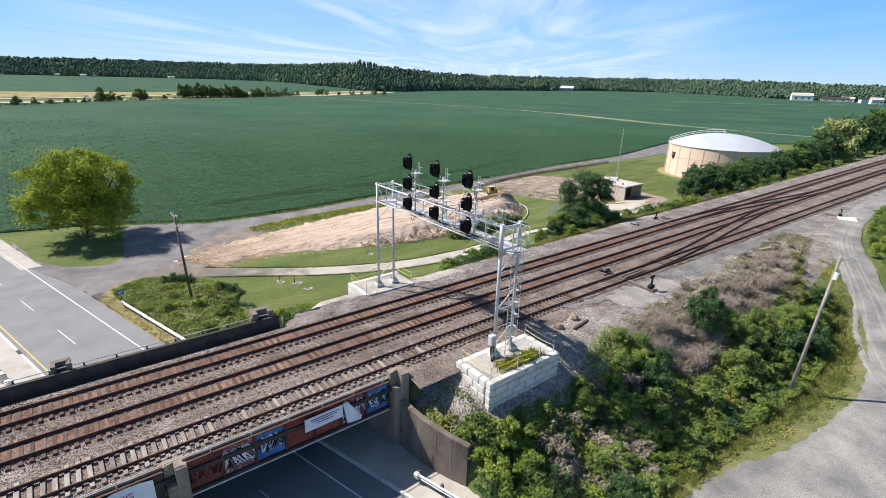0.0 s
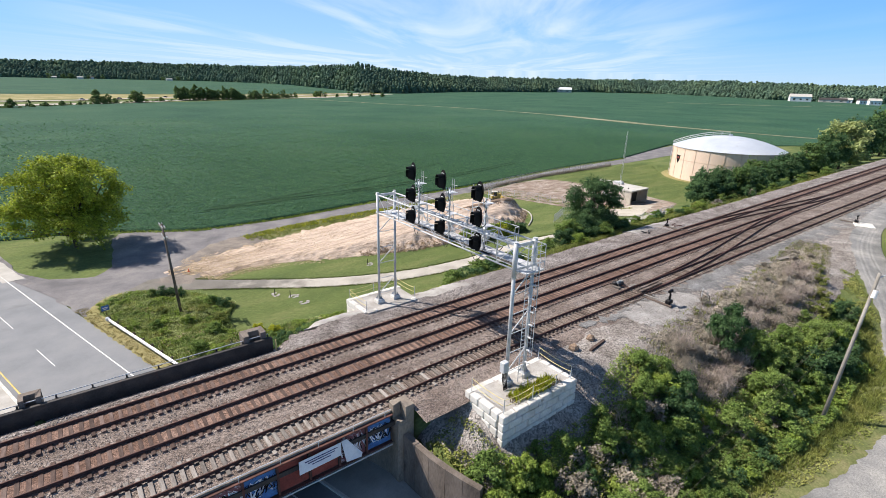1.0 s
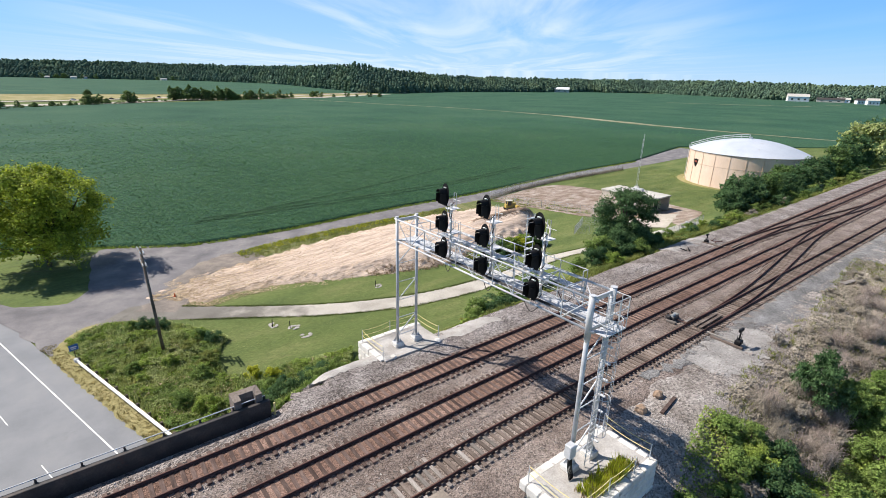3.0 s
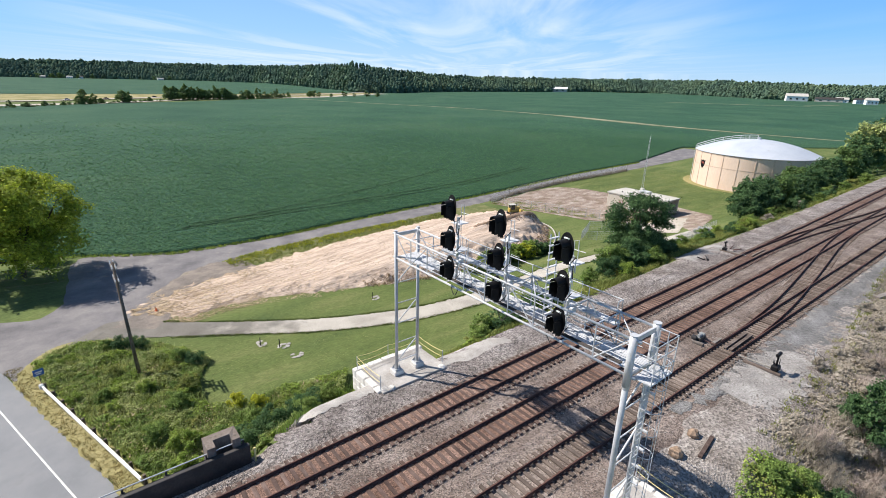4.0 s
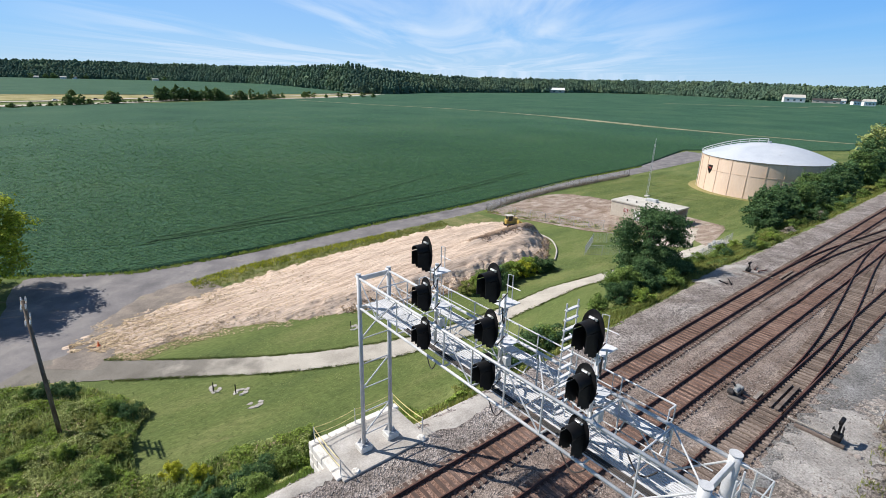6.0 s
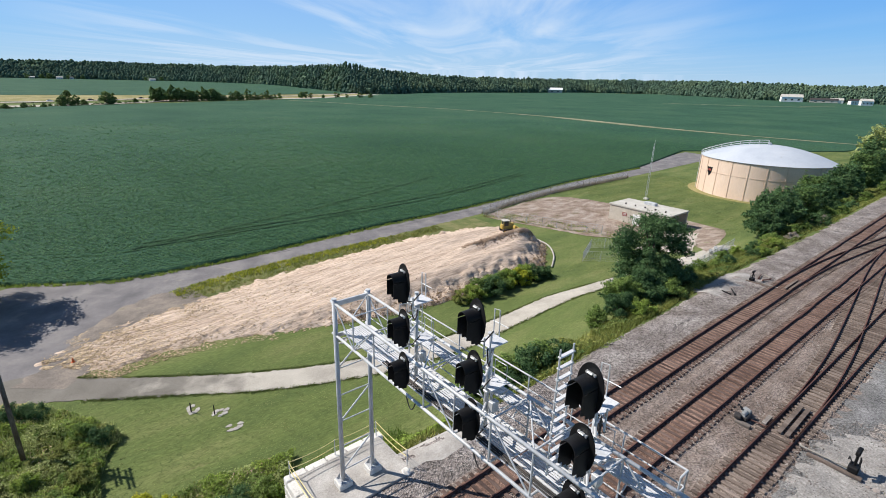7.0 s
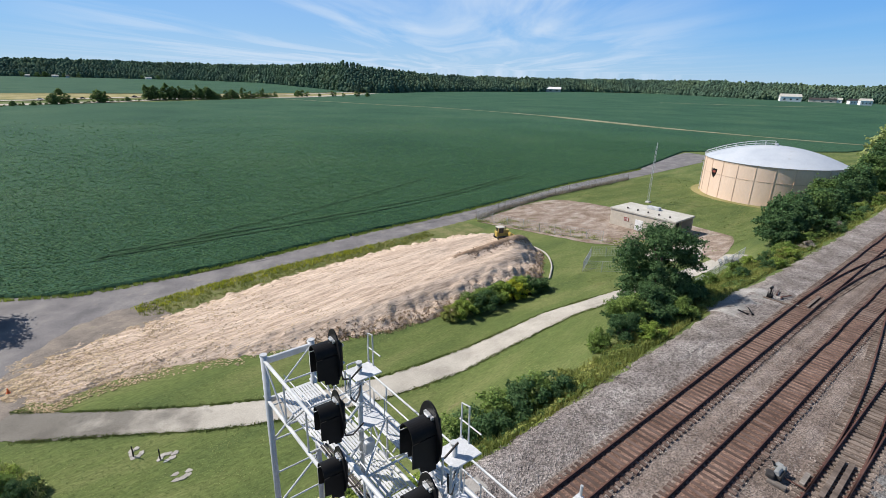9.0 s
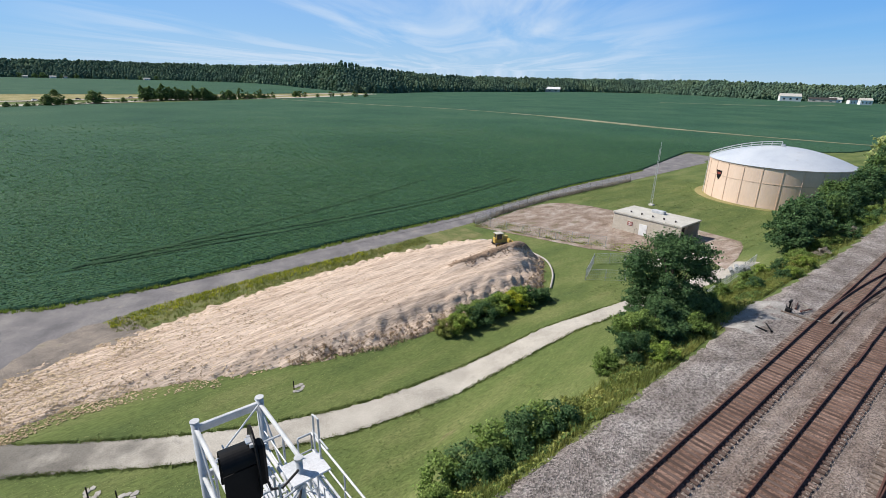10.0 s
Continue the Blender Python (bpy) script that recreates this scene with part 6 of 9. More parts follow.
prng = random.Random(77)
mats3 = {"mid": leaf_mid, "dark": leaf_deep, "bright": leaf_bright, "yellow": leaf_yellow, "grey": leaf_grey, "olive": leaf_olive}
for i, (k, m_) in enumerate(mats3.items()):
    plant_kind(("s", k), 20 + i, 0.9, 1.0, 14, 1150, 0.07, m_, 0.02, 0.0, 0.14, 0.32)
    plant_kind(("m", k), 40 + i, 1.6, 1.9, 30, 4800, 0.074, m_, 0.035, 0.0, 0.11, 0.27)
for k in ("mid", "dark", "bright"):
    plant_kind(("l", k), 60 + len(k), 2.8, 4.2, 46, 13500, 0.092, mats3[k], 0.08, 0.0, 0.10, 0.24)
plant_kind(("t", "nw"), 90, 9.6, 12.0, 150, 44000, 0.17, leaf_lime, 0.3, 1.7, 0.10, 0.18, 1.0, 0.3)
plant_kind(("t", "r"), 93, 5.6, 10.4, 85, 30000, 0.14, leaf_deep, 0.24, 2.4, 0.13, 0.26, 0.2, 0.25, True)
plant_kind(("t", "far"), 95, 5.2, 9.0, 44, 5600, 0.27, leaf_deep, 0.25, 1.5, 0.13, 0.28, 0.2, 0.3)
plant_kind(("t", "farmid"), 96, 5.2, 9.5, 44, 5000, 0.30, leaf_dark, 0.25, 1.5, 0.13, 0.28, 0.2, 0.3)
plant_kind(("t", "farpale"), 94, 5.2, 9.5, 44, 5000, 0.30, leaf_pale, 0.25, 1.5, 0.13, 0.28, 0.2, 0.3)
plant_kind(("t", "remote"), 97, 6.0, 8.5, 34, 1700, 0.55, leaf_hedge, 0.25, 0.8, 0.12, 0.3, 0.0, 0.3)
plant_kind(("t", "upright"), 98, 4.2, 11.5, 26, 1300, 0.55, leaf_hedge, 0.25, 1.2, 0.14, 0.3, 0.0, 0.3)
plant_kind(("t", "ragged"), 99, 6.5, 8.0, 14, 1000, 0.55, leaf_hedge, 0.25, 0.6, 0.12, 0.3, 0.0, 0.35)

plant_kind(("t", "scrub"), 98, 6.0, 8.0, 14, 320, 1.0, leaf_hedge, 0.2, 0.0, 0.2, 0.4, 0.0, 0.3)
plant(("t", "nw"), 1.0, 95.6, 1.06, "broad yellow-green tree beside the lane", "tree", "tree", rz=20)
plant(("t", "r"), 66.6, 47.0, 0.88, "dark green tree on the embankment beside the tracks", "tree", "tree", rz=130)
# growth round that tree
for x, y, k, s, c in ((62.4, 45.6, "l", 1.0, "dark"), (65.4, 45.2, "l", 0.85, "dark"), (59.0, 45.2, "l", 0.9, "mid"), (60.8, 43.6, "m", 1.3, "dark"), (56.2, 44.2, "l", 0.65, "dark"), (63.5, 42.9, "m", 1.15, "mid"), (57.0, 42.3, "m", 0.9, "bright"),
                      (69.5, 44.6, "m", 1.1, "dark"), (71.5, 44.6, "m", 0.8, "dark"), (54.0, 45.5, "m", 1.0, "mid"), (60.5, 46.8, "m", 1.5, "dark"), (64.5, 48.0, "m", 1.4, "dark"), (73.0, 45.2, "m", 0.9, "mid")):
    plant((k, c), x, y, s, "dense green shrub at the foot of a tree" if c != "dark" else "dense dark green shrub on the embankment")
# low bush clump nearer the gantry
for x, y, s, c in ((36.2, 44.6, 1.2, "mid"), (38.0, 44.0, 1.35, "dark"), (40.0, 44.4, 1.45, "mid"), (41.6, 43.4, 1.4, "dark"), (43.2, 43.6, 1.3, "mid"), (44.8, 42.8, 1.0, "dark"), (35.0, 43.6, 0.9, "mid"), (39.0, 42.9, 0.9, "dark"), (33.8, 43.6, 0.7, "olive"), (46.4, 43.2, 0.8, "olive")):
    plant(("m", c), x, y, s, "rounded dark green bush on the embankment edge" if c == "dark" else "green bush on the embankment edge")
# weeds beyond the tree
for k in range(26):
    x = 74 + k * 0.95 + prng.uniform(-0.5, 0.5)
    y = prng.uniform(41.6, 46.0)
    plant((prng.choice("sm"), prng.choice(("mid", "olive", "bright", "dark"))), x, y, prng.uniform(0.5, 0.9), "weedy bush beside the tracks")
# tall dark thicket before the tank
for x, y, s, c in ((100, 46.2, 0.57, "far"), (104.5, 47.5, 0.78, "far"), (109, 47.0, 0.78, "far"), (114, 48.5, 0.76, "far"), (119, 47.0, 0.68, "farmid"), (124, 48.5, 0.76, "far"), (130, 47.5, 0.72, "far"),
                   (137, 50.0, 0.84, "farmid"), (145, 49.0, 0.80, "far"), (153, 49.5, 0.92, "far"), (163, 50.0, 0.96, "far"), (174, 50.0, 1.04, "farmid"), (186, 50.5, 1.04, "far"), (200, 51.5, 1.38, "far"),
                   (216, 52, 1.66, "farpale"), (234, 53, 1.75, "far"), (255, 53, 1.75, "far"), (280, 54, 1.84, "farmid"), (310, 55, 1.84, "far"), (345, 55, 1.93, "far"), (385, 57, 1.93, "far"), (430, 58, 2.02, "farmid"), (480, 59, 2.12, "far")):
    plant(("t", c), x, y, s, "dark green tree in the thicket along the tracks", "tree", "tree", group="thicket trees")
for x, y, s, c in ((92, 42.6, 0.9, "olive"), (96, 43.6, 0.9, "mid"), (99, 42.2, 0.7, "grey"), (103, 43.2, 1.0, "mid"), (107, 42.6, 0.8, "mid"), (109, 43.4, 1.0, "olive"), (113, 42.6, 1.3, "dark"), (116, 42.8, 0.9, "grey"), (122, 43.4, 1.2, "mid"), (127, 42.2, 0.9, "mid"), (130, 43.6, 1.3, "dark"), (136, 43.0, 1.0, "dark"), (140, 44, 1.3, "mid"), (148, 43, 1.2, "mid"), (157, 43.5, 1.3, "olive"), (168, 43.5, 1.4, "mid")):
    plant(("m", c), x, y, s, {"grey": "pale seeding weeds before the thicket", "dark": "dark rounded bush before the thicket"}.get(c, "weedy bush before the thicket"))
# hedge on the mound's foot
for x, y, s, c in ((51.8, 62.9, 0.95, "olive"), (53.2, 62.4, 1.15, "bright"), (54.8, 62.9, 1.3, "mid"), (56.4, 62.4, 1.35, "dark"), (58.2, 62.9, 1.35, "mid"), (60.0, 62.5, 1.3, "bright"), (61.6, 62.3, 1.25, "yellow"),
                   (63.0, 62.6, 1.3, "bright"), (64.6, 62.0, 1.2, "dark"), (66.2, 61.6, 1.0, "dark"), (57.4, 64.0, 1.1, "mid"), (61.0, 63.6, 1.1, "dark")):
    plant(("m", c), x, y, s, {"yellow": "yellow-green flowering weeds at the foot of the mound", "bright": "bright green weeds at the foot of the mound", "olive": "olive weeds at the foot of the mound"}.get(c, "dark green bushes at the foot of the mound"), sz=s * 0.9)


# near slope: thicket between the footing and the yard
for x, y, k, c, s in ((35.0, 19.6, "m", "mid", 0.8), (36.2, 18.4, "m", "mid", 0.9), (36.6, 17.0, "m", "dark", 1.0), (35.2, 17.6, "m", "bright", 0.8), (34.6, 16.0, "m", "dark", 1.1),
                      (31.4, 17.4, "m", "mid", 0.9), (33.2, 18.2, "m", "mid", 0.9), (47.2, 15.2, "l", "mid", 0.85), (44.6, 13.0, "l", "mid", 0.75), (48.8, 13.6, "l", "mid", 0.7), (51.6, 14.6, "l", "mid", 0.7), (55.5, 13.6, "l", "mid", 0.78),
                      (57.5, 12.4, "l", "bright", 0.66), (60.5, 12.6, "m", "mid", 1.0), (52.4, 13.4, "m", "bright", 1.2), (55.0, 11.2, "l", "dark", 0.6),
                      (52.5, 12.0, "m", "dark", 1.4), (49.5, 11.2, "m", "mid", 1.1), (56.5, 11.6, "m", "dark", 1.3), (60.2, 12.2, "m", "mid", 1.1), (64.5, 13.4, "m", "dark", 1.0), (42.5, 12.6, "m", "mid", 1.2),
                      (38.5, 13.4, "m", "mid", 1.2), (36.0, 14.6, "m", "bright", 0.9), (33.0, 15.0, "m", "mid", 1.1), (30.5, 16.4, "m", "mid", 1.0), (28.0, 17.8, "m", "mid", 1.0)):
    plant((k, c), x, y, s, {"bright": "bright green bush on the rubble slope", "mid": "dense green bush on the embankment slope", "dark": "tall dark green bush on the embankment slope"}[c])
plant(("l", "dark"), 45.4, 17.2, 0.72, "tall upright dark green bush on the rubble slope", sz=1.05)
for x, y, s, c in ((62.5, 15.0, 0.8, "olive"), (65.5, 15.8, 0.7, "olive"), (69.0, 17.0, 0.6, "olive"), (59.5, 15.6, 0.6, "mid"), (72.0, 18.4, 0.6, "olive")):
    plant(("m", c), x, y, s, "thin olive-green bush on the rubble slope")
for x, y, s in ((42.6, 17.8, 0.7), (43.4, 15.6, 0.7), (50.6, 18.6, 0.6), (54.0, 19.2, 0.6), (64.0, 19.0, 0.6)):
    plant(("m", "grey"), x, y, s, "dry grey-brown twiggy bush on the slope")
def twig_shrub(x, y, h, spread, n, material, label):
    """A dead shrub: thin branching stalks that fan out from the ground."""
    r = np.random.default_rng(int(x * 37 + y * 11))
    z0 = ground_height(x, y)
    out = []
    for k in range(n):
        a, q = r.uniform(0, 6.283), spread * math.sqrt(r.random())
        foot = np.array((x + 0.45 * q * math.cos(a), y + 0.45 * q * math.sin(a), z0))
        tip = np.array((x + q * math.cos(a), y + q * math.sin(a), z0 + h * r.uniform(0.55, 1.05) * (1.0 - 0.35 * q / spread)))
        mid = foot * 0.45 + tip * 0.55 + r.normal(size=3) * 0.08 * h
        w = 0.012 + 0.012 * r.random()
        side = np.array((math.cos(a + 1.4), math.sin(a + 1.4), 0.0)) * w
        out += [foot - side, foot + side, mid, mid - side * 0.8, mid + side * 0.8, tip]
        for b in range(5):
            t = r.uniform(0.25, 0.95)
            p = mid * (1 - t) + tip * t
            e = p + r.normal(size=3) * 0.17 * h + np.array((0, 0, 0.12 * h))
            out += [p - side * 0.7, p + side * 0.7, e]
    return solo("dead_shrub", quads("dead_shrub", np.array(out), material, 3), None, label, "shrub", "", "dead shrubs")


twr = random.Random(404)
for k in range(40):
    x = twr.uniform(37.5, 72)
    y = twr.uniform(lerp(x, (37, 44, 60, 72), (16.0, 13.5, 16.0, 18.0)), lerp(x, (37, 44, 60, 72), (19.4, 19.0, 19.2, 20.4)))
    twig_shrub(x, y, twr.uniform(0.9, 1.9) * (1.3 if x < 50 else 1.0), twr.uniform(0.8, 1.5), 110, twr.choice((leaf_grey, leaf_twig, leaf_twig)), "dry pinkish-brown leafless shrub on the rubble slope")
for x, y in ((28.5, 17.2), (27.2, 15.2), (29.6, 14.0), (31.0, 15.6), (25.6, 13.8), (30.2, 18.2)):
    twig_shrub(x, y, 1.1, 0.9, 90, leaf_twig, "dry grey-pink seeding shrub among the weeds")
# leafy mass below the footing and down to the yard
low = []
for k in range(80):
    x = prng.uniform(18.2, 34.5)
    y = prng.uniform(lerp(x, (18, 27, 36), (13.5, 10.6, 10.2)), lerp(x, (18, 22, 28, 36), (19.2, 19.4, 19.2, 16.5)))
    c = prng.choice(("mid", "dark", "mid", "mid", "bright", "olive"))
    low.append(((prng.choice("ssm"), c), x, y, prng.uniform(0.55, 1.05)))
mass("undergrowth", low, "leafy green undergrowth below the block footing")
low = []
for k in range(46):
    x = prng.uniform(34, 66)
    y = lerp(x, (34, 43, 51, 58, 66), (10.4, 9.2, 8.6, 9.2, 12.0)) + prng.uniform(0.2, 2.6)
    low.append((("s", prng.choice(("mid", "bright", "olive", "mid"))), x, y, prng.uniform(0.5, 1.1)))
mass("yard_weeds", low, "low green weeds at the edge of the yard")
low = []
for x, y in ((18.3, 18.2), (18.4, 16.9), (17.9, 17.0), (18.2, 15.6), (18.6, 14.2), (19.6, 14.4), (20.4, 18.8), (20.6, 16.6), (21.4, 15.0), (18.6, 19.9)):
    plant(("m", prng.choice(("mid", "bright", "dark"))), x, y, prng.uniform(0.8, 1.1), "leafy green bush beside the wing wall")
for k in range(30):
    x = prng.uniform(39, 84)
    y = prng.uniform(lerp(x, (36, 60, 80), (17, 17.5, 20)), lerp(x, (36, 60, 80), (21.5, 22, 23.4)))
    low.append(((prng.choice("ssm"), "grey"), x, y, prng.uniform(0.3, 0.55)))
mass("dry_growth", low, "dry grey-brown twiggy growth on the rubble")
low = []
for k in range(70):
    x = prng.uniform(21, 58)
    y = prng.uniform(lerp(x, (21, 34, 43, 51, 58, 66), (12, 10.6, 9.6, 9.0, 9.6, 12.4)), lerp(x, (21, 30, 35, 40, 44, 66), (19.0, 18.0, 18.5, 14.5, 13.8, 15.0)))
    low.append((("s", prng.choice(("mid", "dark", "olive", "mid", "bright", "grey"))), x, y, prng.uniform(0.6, 1.4)))
mass("slope_tangle", low, "tangled green weeds on the slope")
# right of the climbing track
for x, y, s, c in ((72.5, 3.6, 0.8, "mid"), (76.5, 7.2, 0.8, "bright"), (80.5, 9.2, 0.85, "mid"), (84.5, 11.4, 0.85, "bright"), (89, 13.0, 0.85, "mid"), (94, 14.2, 0.9, "mid"), (100, 15.2, 0.9, "mid"), (107, 16, 0.9, "mid"), (78, 4.5, 1.0, "dark"), (83, 6.6, 1.0, "mid"), (88, 9.0, 1.1, "mid"), (94, 10.5, 1.1, "dark"), (101, 11.5, 1.1, "mid"), (75, 0.8, 1.0, "dark")):
    plant(("l", c), x, y, s, "green leafy shrub beside the gravel track")

# weedy triangle between road, lane and railway
WEEDS = [(1.5, 68.2), (3.4, 70.6), (5.8, 70.4), (10.8, 67.3), (14.4, 61.8), (15.0, 60.0), (13.2, 57.6), (12.8, 52.6), (15.0, 51.2), (19.0, 51.6), (24.5, 50.4), (21.0, 45.5), (14.0, 43.6), (8.4, 44.2), (4.6, 57.0)]


def inside(x, y, poly):
    hit = False
    for (x0, y0), (x1, y1) in zip(poly, poly[1:] + poly[:1]):
        if (y0 > y) != (y1 > y) and x < x0 + (y - y0) * (x1 - x0) / (y1 - y0):
            hit = not hit
    return hit


def in_triangle(r):
    while True:
        x, y = r.uniform(2, 25), r.uniform(43.5, 71)
        if inside(x, y, WEEDS):
            return x, y


low = []
for k in range(60):
    x, y = in_triangle(prng)
    c = prng.choice(("mid", "bright", "olive", "olive", "bright", "mid")) if y > 50 else prng.choice(("dark", "mid", "bright"))
    low.append((("s", c), x, y, prng.uniform(0.4, 1.0)))
mass("road_weeds", low, "mixed green and olive weeds between road and railway")
# taller clumps that stand out of the weeds
for x, y, s, c in ((8.6, 67.2, 0.75, "dark"), (9.8, 66.4, 0.7, "dark"), (7.4, 67.8, 0.6, "mid"), (12.6, 61.2, 0.75, "mid"), (13.6, 60.2, 0.7, "dark"), (11.4, 60.0, 0.6, "olive"), (12.2, 56.2, 0.8, "olive"), (11.0, 54.0, 0.75, "mid"),
                   (9.2, 58.0, 0.6, "bright"), (7.4, 62.2, 0.55, "olive"), (6.4, 58.6, 0.6, "mid"), (8.6, 50.6, 0.8, "mid"), (10.2, 48.6, 0.85, "bright"), (12.6, 47.6, 0.8, "mid"), (9.6, 46.2, 0.75, "bright")):
    plant(("m", c), x, y, s, {"dark": "dark green bush among the roadside weeds", "olive": "olive seeding bush among the roadside weeds"}.get(c, "green bush among the roadside weeds"))
for x, y, s, c in ((15.5, 45.8, 1.0, "dark"), (17.6, 46.6, 1.0, "dark"), (19.4, 47.4, 0.95, "dark"), (21.2, 47.8, 0.8, "mid"), (13.6, 45.4, 0.95, "dark"), (18.4, 45.0, 0.9, "mid"), (15.0, 48.0, 0.8, "mid"), (23.5, 46.4, 0.6, "bright"), (14.8, 51.5, 0.6, "yellow"), (16.2, 50.3, 0.6, "yellow")):
    plant(("m", c), x, y, s, "dark leafy bush on the embankment foot" if c == "dark" else "green bush on the embankment foot")


def blades(name, n, area, height, material, label, seed, per=9, spread=0.28):
    """Tufts of tall grass, as one mass."""
    r = np.random.default_rng(seed)
    out = []
    for k in range(n):
        x, y, z = area(r)
        a = r.uniform(0, 6.283, per)
        d = r.uniform(0, spread, per)
        bx, by = x + np.cos(a) * d, y + np.sin(a) * d
        h = height * r.uniform(0.5, 1.2, per)
        lean = r.normal(size=(per, 2)) * 0.25 * h[:, None]
        w = 0.022 + 0.02 * r.random(per)
        t = r.uniform(0, 3.14, per)
        p0 = np.stack([bx - np.cos(t) * w, by - np.sin(t) * w, np.full(per, z)], 1)
        p1 = np.stack([bx + np.cos(t) * w, by + np.sin(t) * w, np.full(per, z)], 1)
        p2 = np.stack([bx + lean[:, 0], by + lean[:, 1], z + h], 1)
        out.append(np.stack([p0, p1, p2], 1).reshape(-1, 3))
    return solo(name, quads(name, np.concatenate(out), material, 3), None, label, "grass", "stuff")


def strip(pts0, pts1):
    """A sampler of ground points between two lines given over x."""
    xs0, ys0 = zip(*pts0)
    xs1, ys1 = zip(*pts1)

    def f(r):
        x = r.uniform(xs0[0], xs0[-1])
        y = r.uniform(*sorted((lerp(x, xs0, ys0), lerp(x, xs1, ys1))))
        return x, y, ground_height(x, y)
    return f


blades("footing_grass", 130, lambda r: (22.2 + 4.0 * r.random() ** 0.8, 21.05 + 0.9 * r.random() ** 1.4, 5.41), 0.55, leaf_yellow, "yellow-green weeds growing on the block footing", 45, 11, 0.16)
blades("footing_straw", 50, lambda r: (22.0 + 4.6 * r.random(), 21.0 + 1.1 * r.random(), 5.41), 0.4, leaf_straw, "dry stalks on the block footing", 46, 7, 0.2)
blades("tall_grass", 2600, strip([(27, 42.6), (34, 40.6), (45, 40.9), (60, 41.2), (74, 42.0), (90, 41.6)], [(27, 45.5), (34, 44.5), (45, 44.2), (60, 44.4), (74, 47), (90, 46)]), 0.65, leaf_olive, "yellow-green tall grass along the track shoulder", 31)
blades("shoulder_grass", 1000, strip([(74, 42.2), (90, 41.2), (110, 40.9), (170, 40.9)], [(74, 45), (90, 45), (110, 45), (170, 46)]), 0.7, leaf_olive, "tall olive grass beside the outer track", 41)
blades("shoulder_tufts", 800, lambda r: (*rd(r.uniform(-17.5, 7), r.uniform(1.9, 3.2)), GROUND + 0.02), 0.11, leaf_dry, "short yellow-brown grass on the road shoulder", 47, 8, 0.2)
blades("weed_grass", 1500, lambda r: (lambda q: (*q, ground_height(*q)))(in_triangle(r)), 0.8, leaf_pale, "tall pale weeds between road and railway", 32)
blades("verge_grass", 2600, strip([(24, 9.6), (34, 9.6), (43, 8.0), (52, 7.0), (60, 8.2), (68, 12)], [(24, 12.5), (34, 12.2), (43, 11), (52, 10), (60, 11), (68, 15)]), 0.45, leaf_olive, "dry olive grass at the edge of the yard", 33)
blades("slope_grass", 1500, strip([(15, 41.0), (20.5, 43.4), (27, 43.6), (32, 41.6)], [(15, 47.5), (20.5, 48.5), (27, 48.5), (32, 48)]), 0.6, leaf_mid, "green tall grass on the embankment foot", 34)


def path_edge(r):
    edge, s = (PATH_L, 1) if r.random() < 0.5 else (PATH_R, -1)
    x = r.uniform(13, 80)
    y = lerp(x, [q[0] for q in edge], [q[1] for q in edge]) + s * (abs(r.normal()) * 0.16 - 0.08)
    return x, y, ground_height(x, y)


blades("path_grass", 2600, path_edge, 0.13, leaf_lawn, "short ragged grass along the gravel path", 43)
blades("lane_grass", 1500, strip([(24, 86.6), (26, 87.4), (30, 88.4), (42, 89.8), (58, 90.6), (70, 91.4)], [(24, 84.0), (26, 82.8), (30, 83.6), (42, 86.0), (58, 87.2), (70, 88.5)]), 0.4, leaf_olive, "olive tall grass between lane and mound", 35)
blades("lane_flowers", 500, strip([(24, 87.0), (30, 88.4), (42, 89.8), (58, 90.6)], [(24, 84.5), (30, 86.0), (42, 87.5), (58, 88.5)]), 0.45, leaf_yellow, "yellow-flowering weeds between lane and mound", 39)
blades("field_margin", 1800, lambda r: (lambda x: (x, field_edge(x) - r.uniform(0.0, 0.9), GROUND))(r.uniform(5, 170)), 0.4, leaf_bright, "bright grass margin along the field", 36)
blades("slope_tufts", 900, strip([(38, 15), (60, 15), (84, 20)], [(38, 21.5), (60, 22.5), (84, 24.0)]), 0.4, leaf_olive, "scattered green tufts on the rubble slope", 42)
blades("slope_weeds", 3600, strip([(34, 14), (60, 14), (84, 20)], [(34, 20.5), (60, 21.5), (84, 24.0)]), 0.3, leaf_grey, "dry stalks on the rubble slope", 37)


# bean plants along the near side of the field, in rows
def bean_rows(seed, n):
    """Leaves of the crop, thinning out evenly with distance as they merge into the sheet below."""
    r = np.random.default_rng(seed)
    x = r.triangular(-110, 40, 330, n)
    e = np.interp(x, [p[0] for p in FIELD_EDGE], [p[1] for p in FIELD_EDGE])
    d = r.exponential(42.0, n)
    keep = d < 260
    x, e, d = x[keep], e[keep], d[keep]
    n = len(x)
    y = e + 0.2 + d
    y = np.round(y / 0.76) * 0.76 + r.normal(size=n) * 0.14
    # gaps where wheels have passed
    for k in (9.5, 11.4, 37.0, 39.0):
        gap = np.abs(d - k - 0.6 * np.sin(x * 0.05)) < 0.32
        y = np.where(gap, y + 0.7, y)
    p = np.stack([x, y, GROUND + r.uniform(0.40, 0.58, n)], 1)
    nrm = r.normal(size=(n, 3)) * 0.3 + np.array((0, 0, 1)); nrm /= np.linalg.norm(nrm, axis=1, keepdims=True)
    return tri_leaves(p, nrm, ((0.15 + d * 0.0016) * r.uniform(0.6, 1.3, n))[:, None], r)


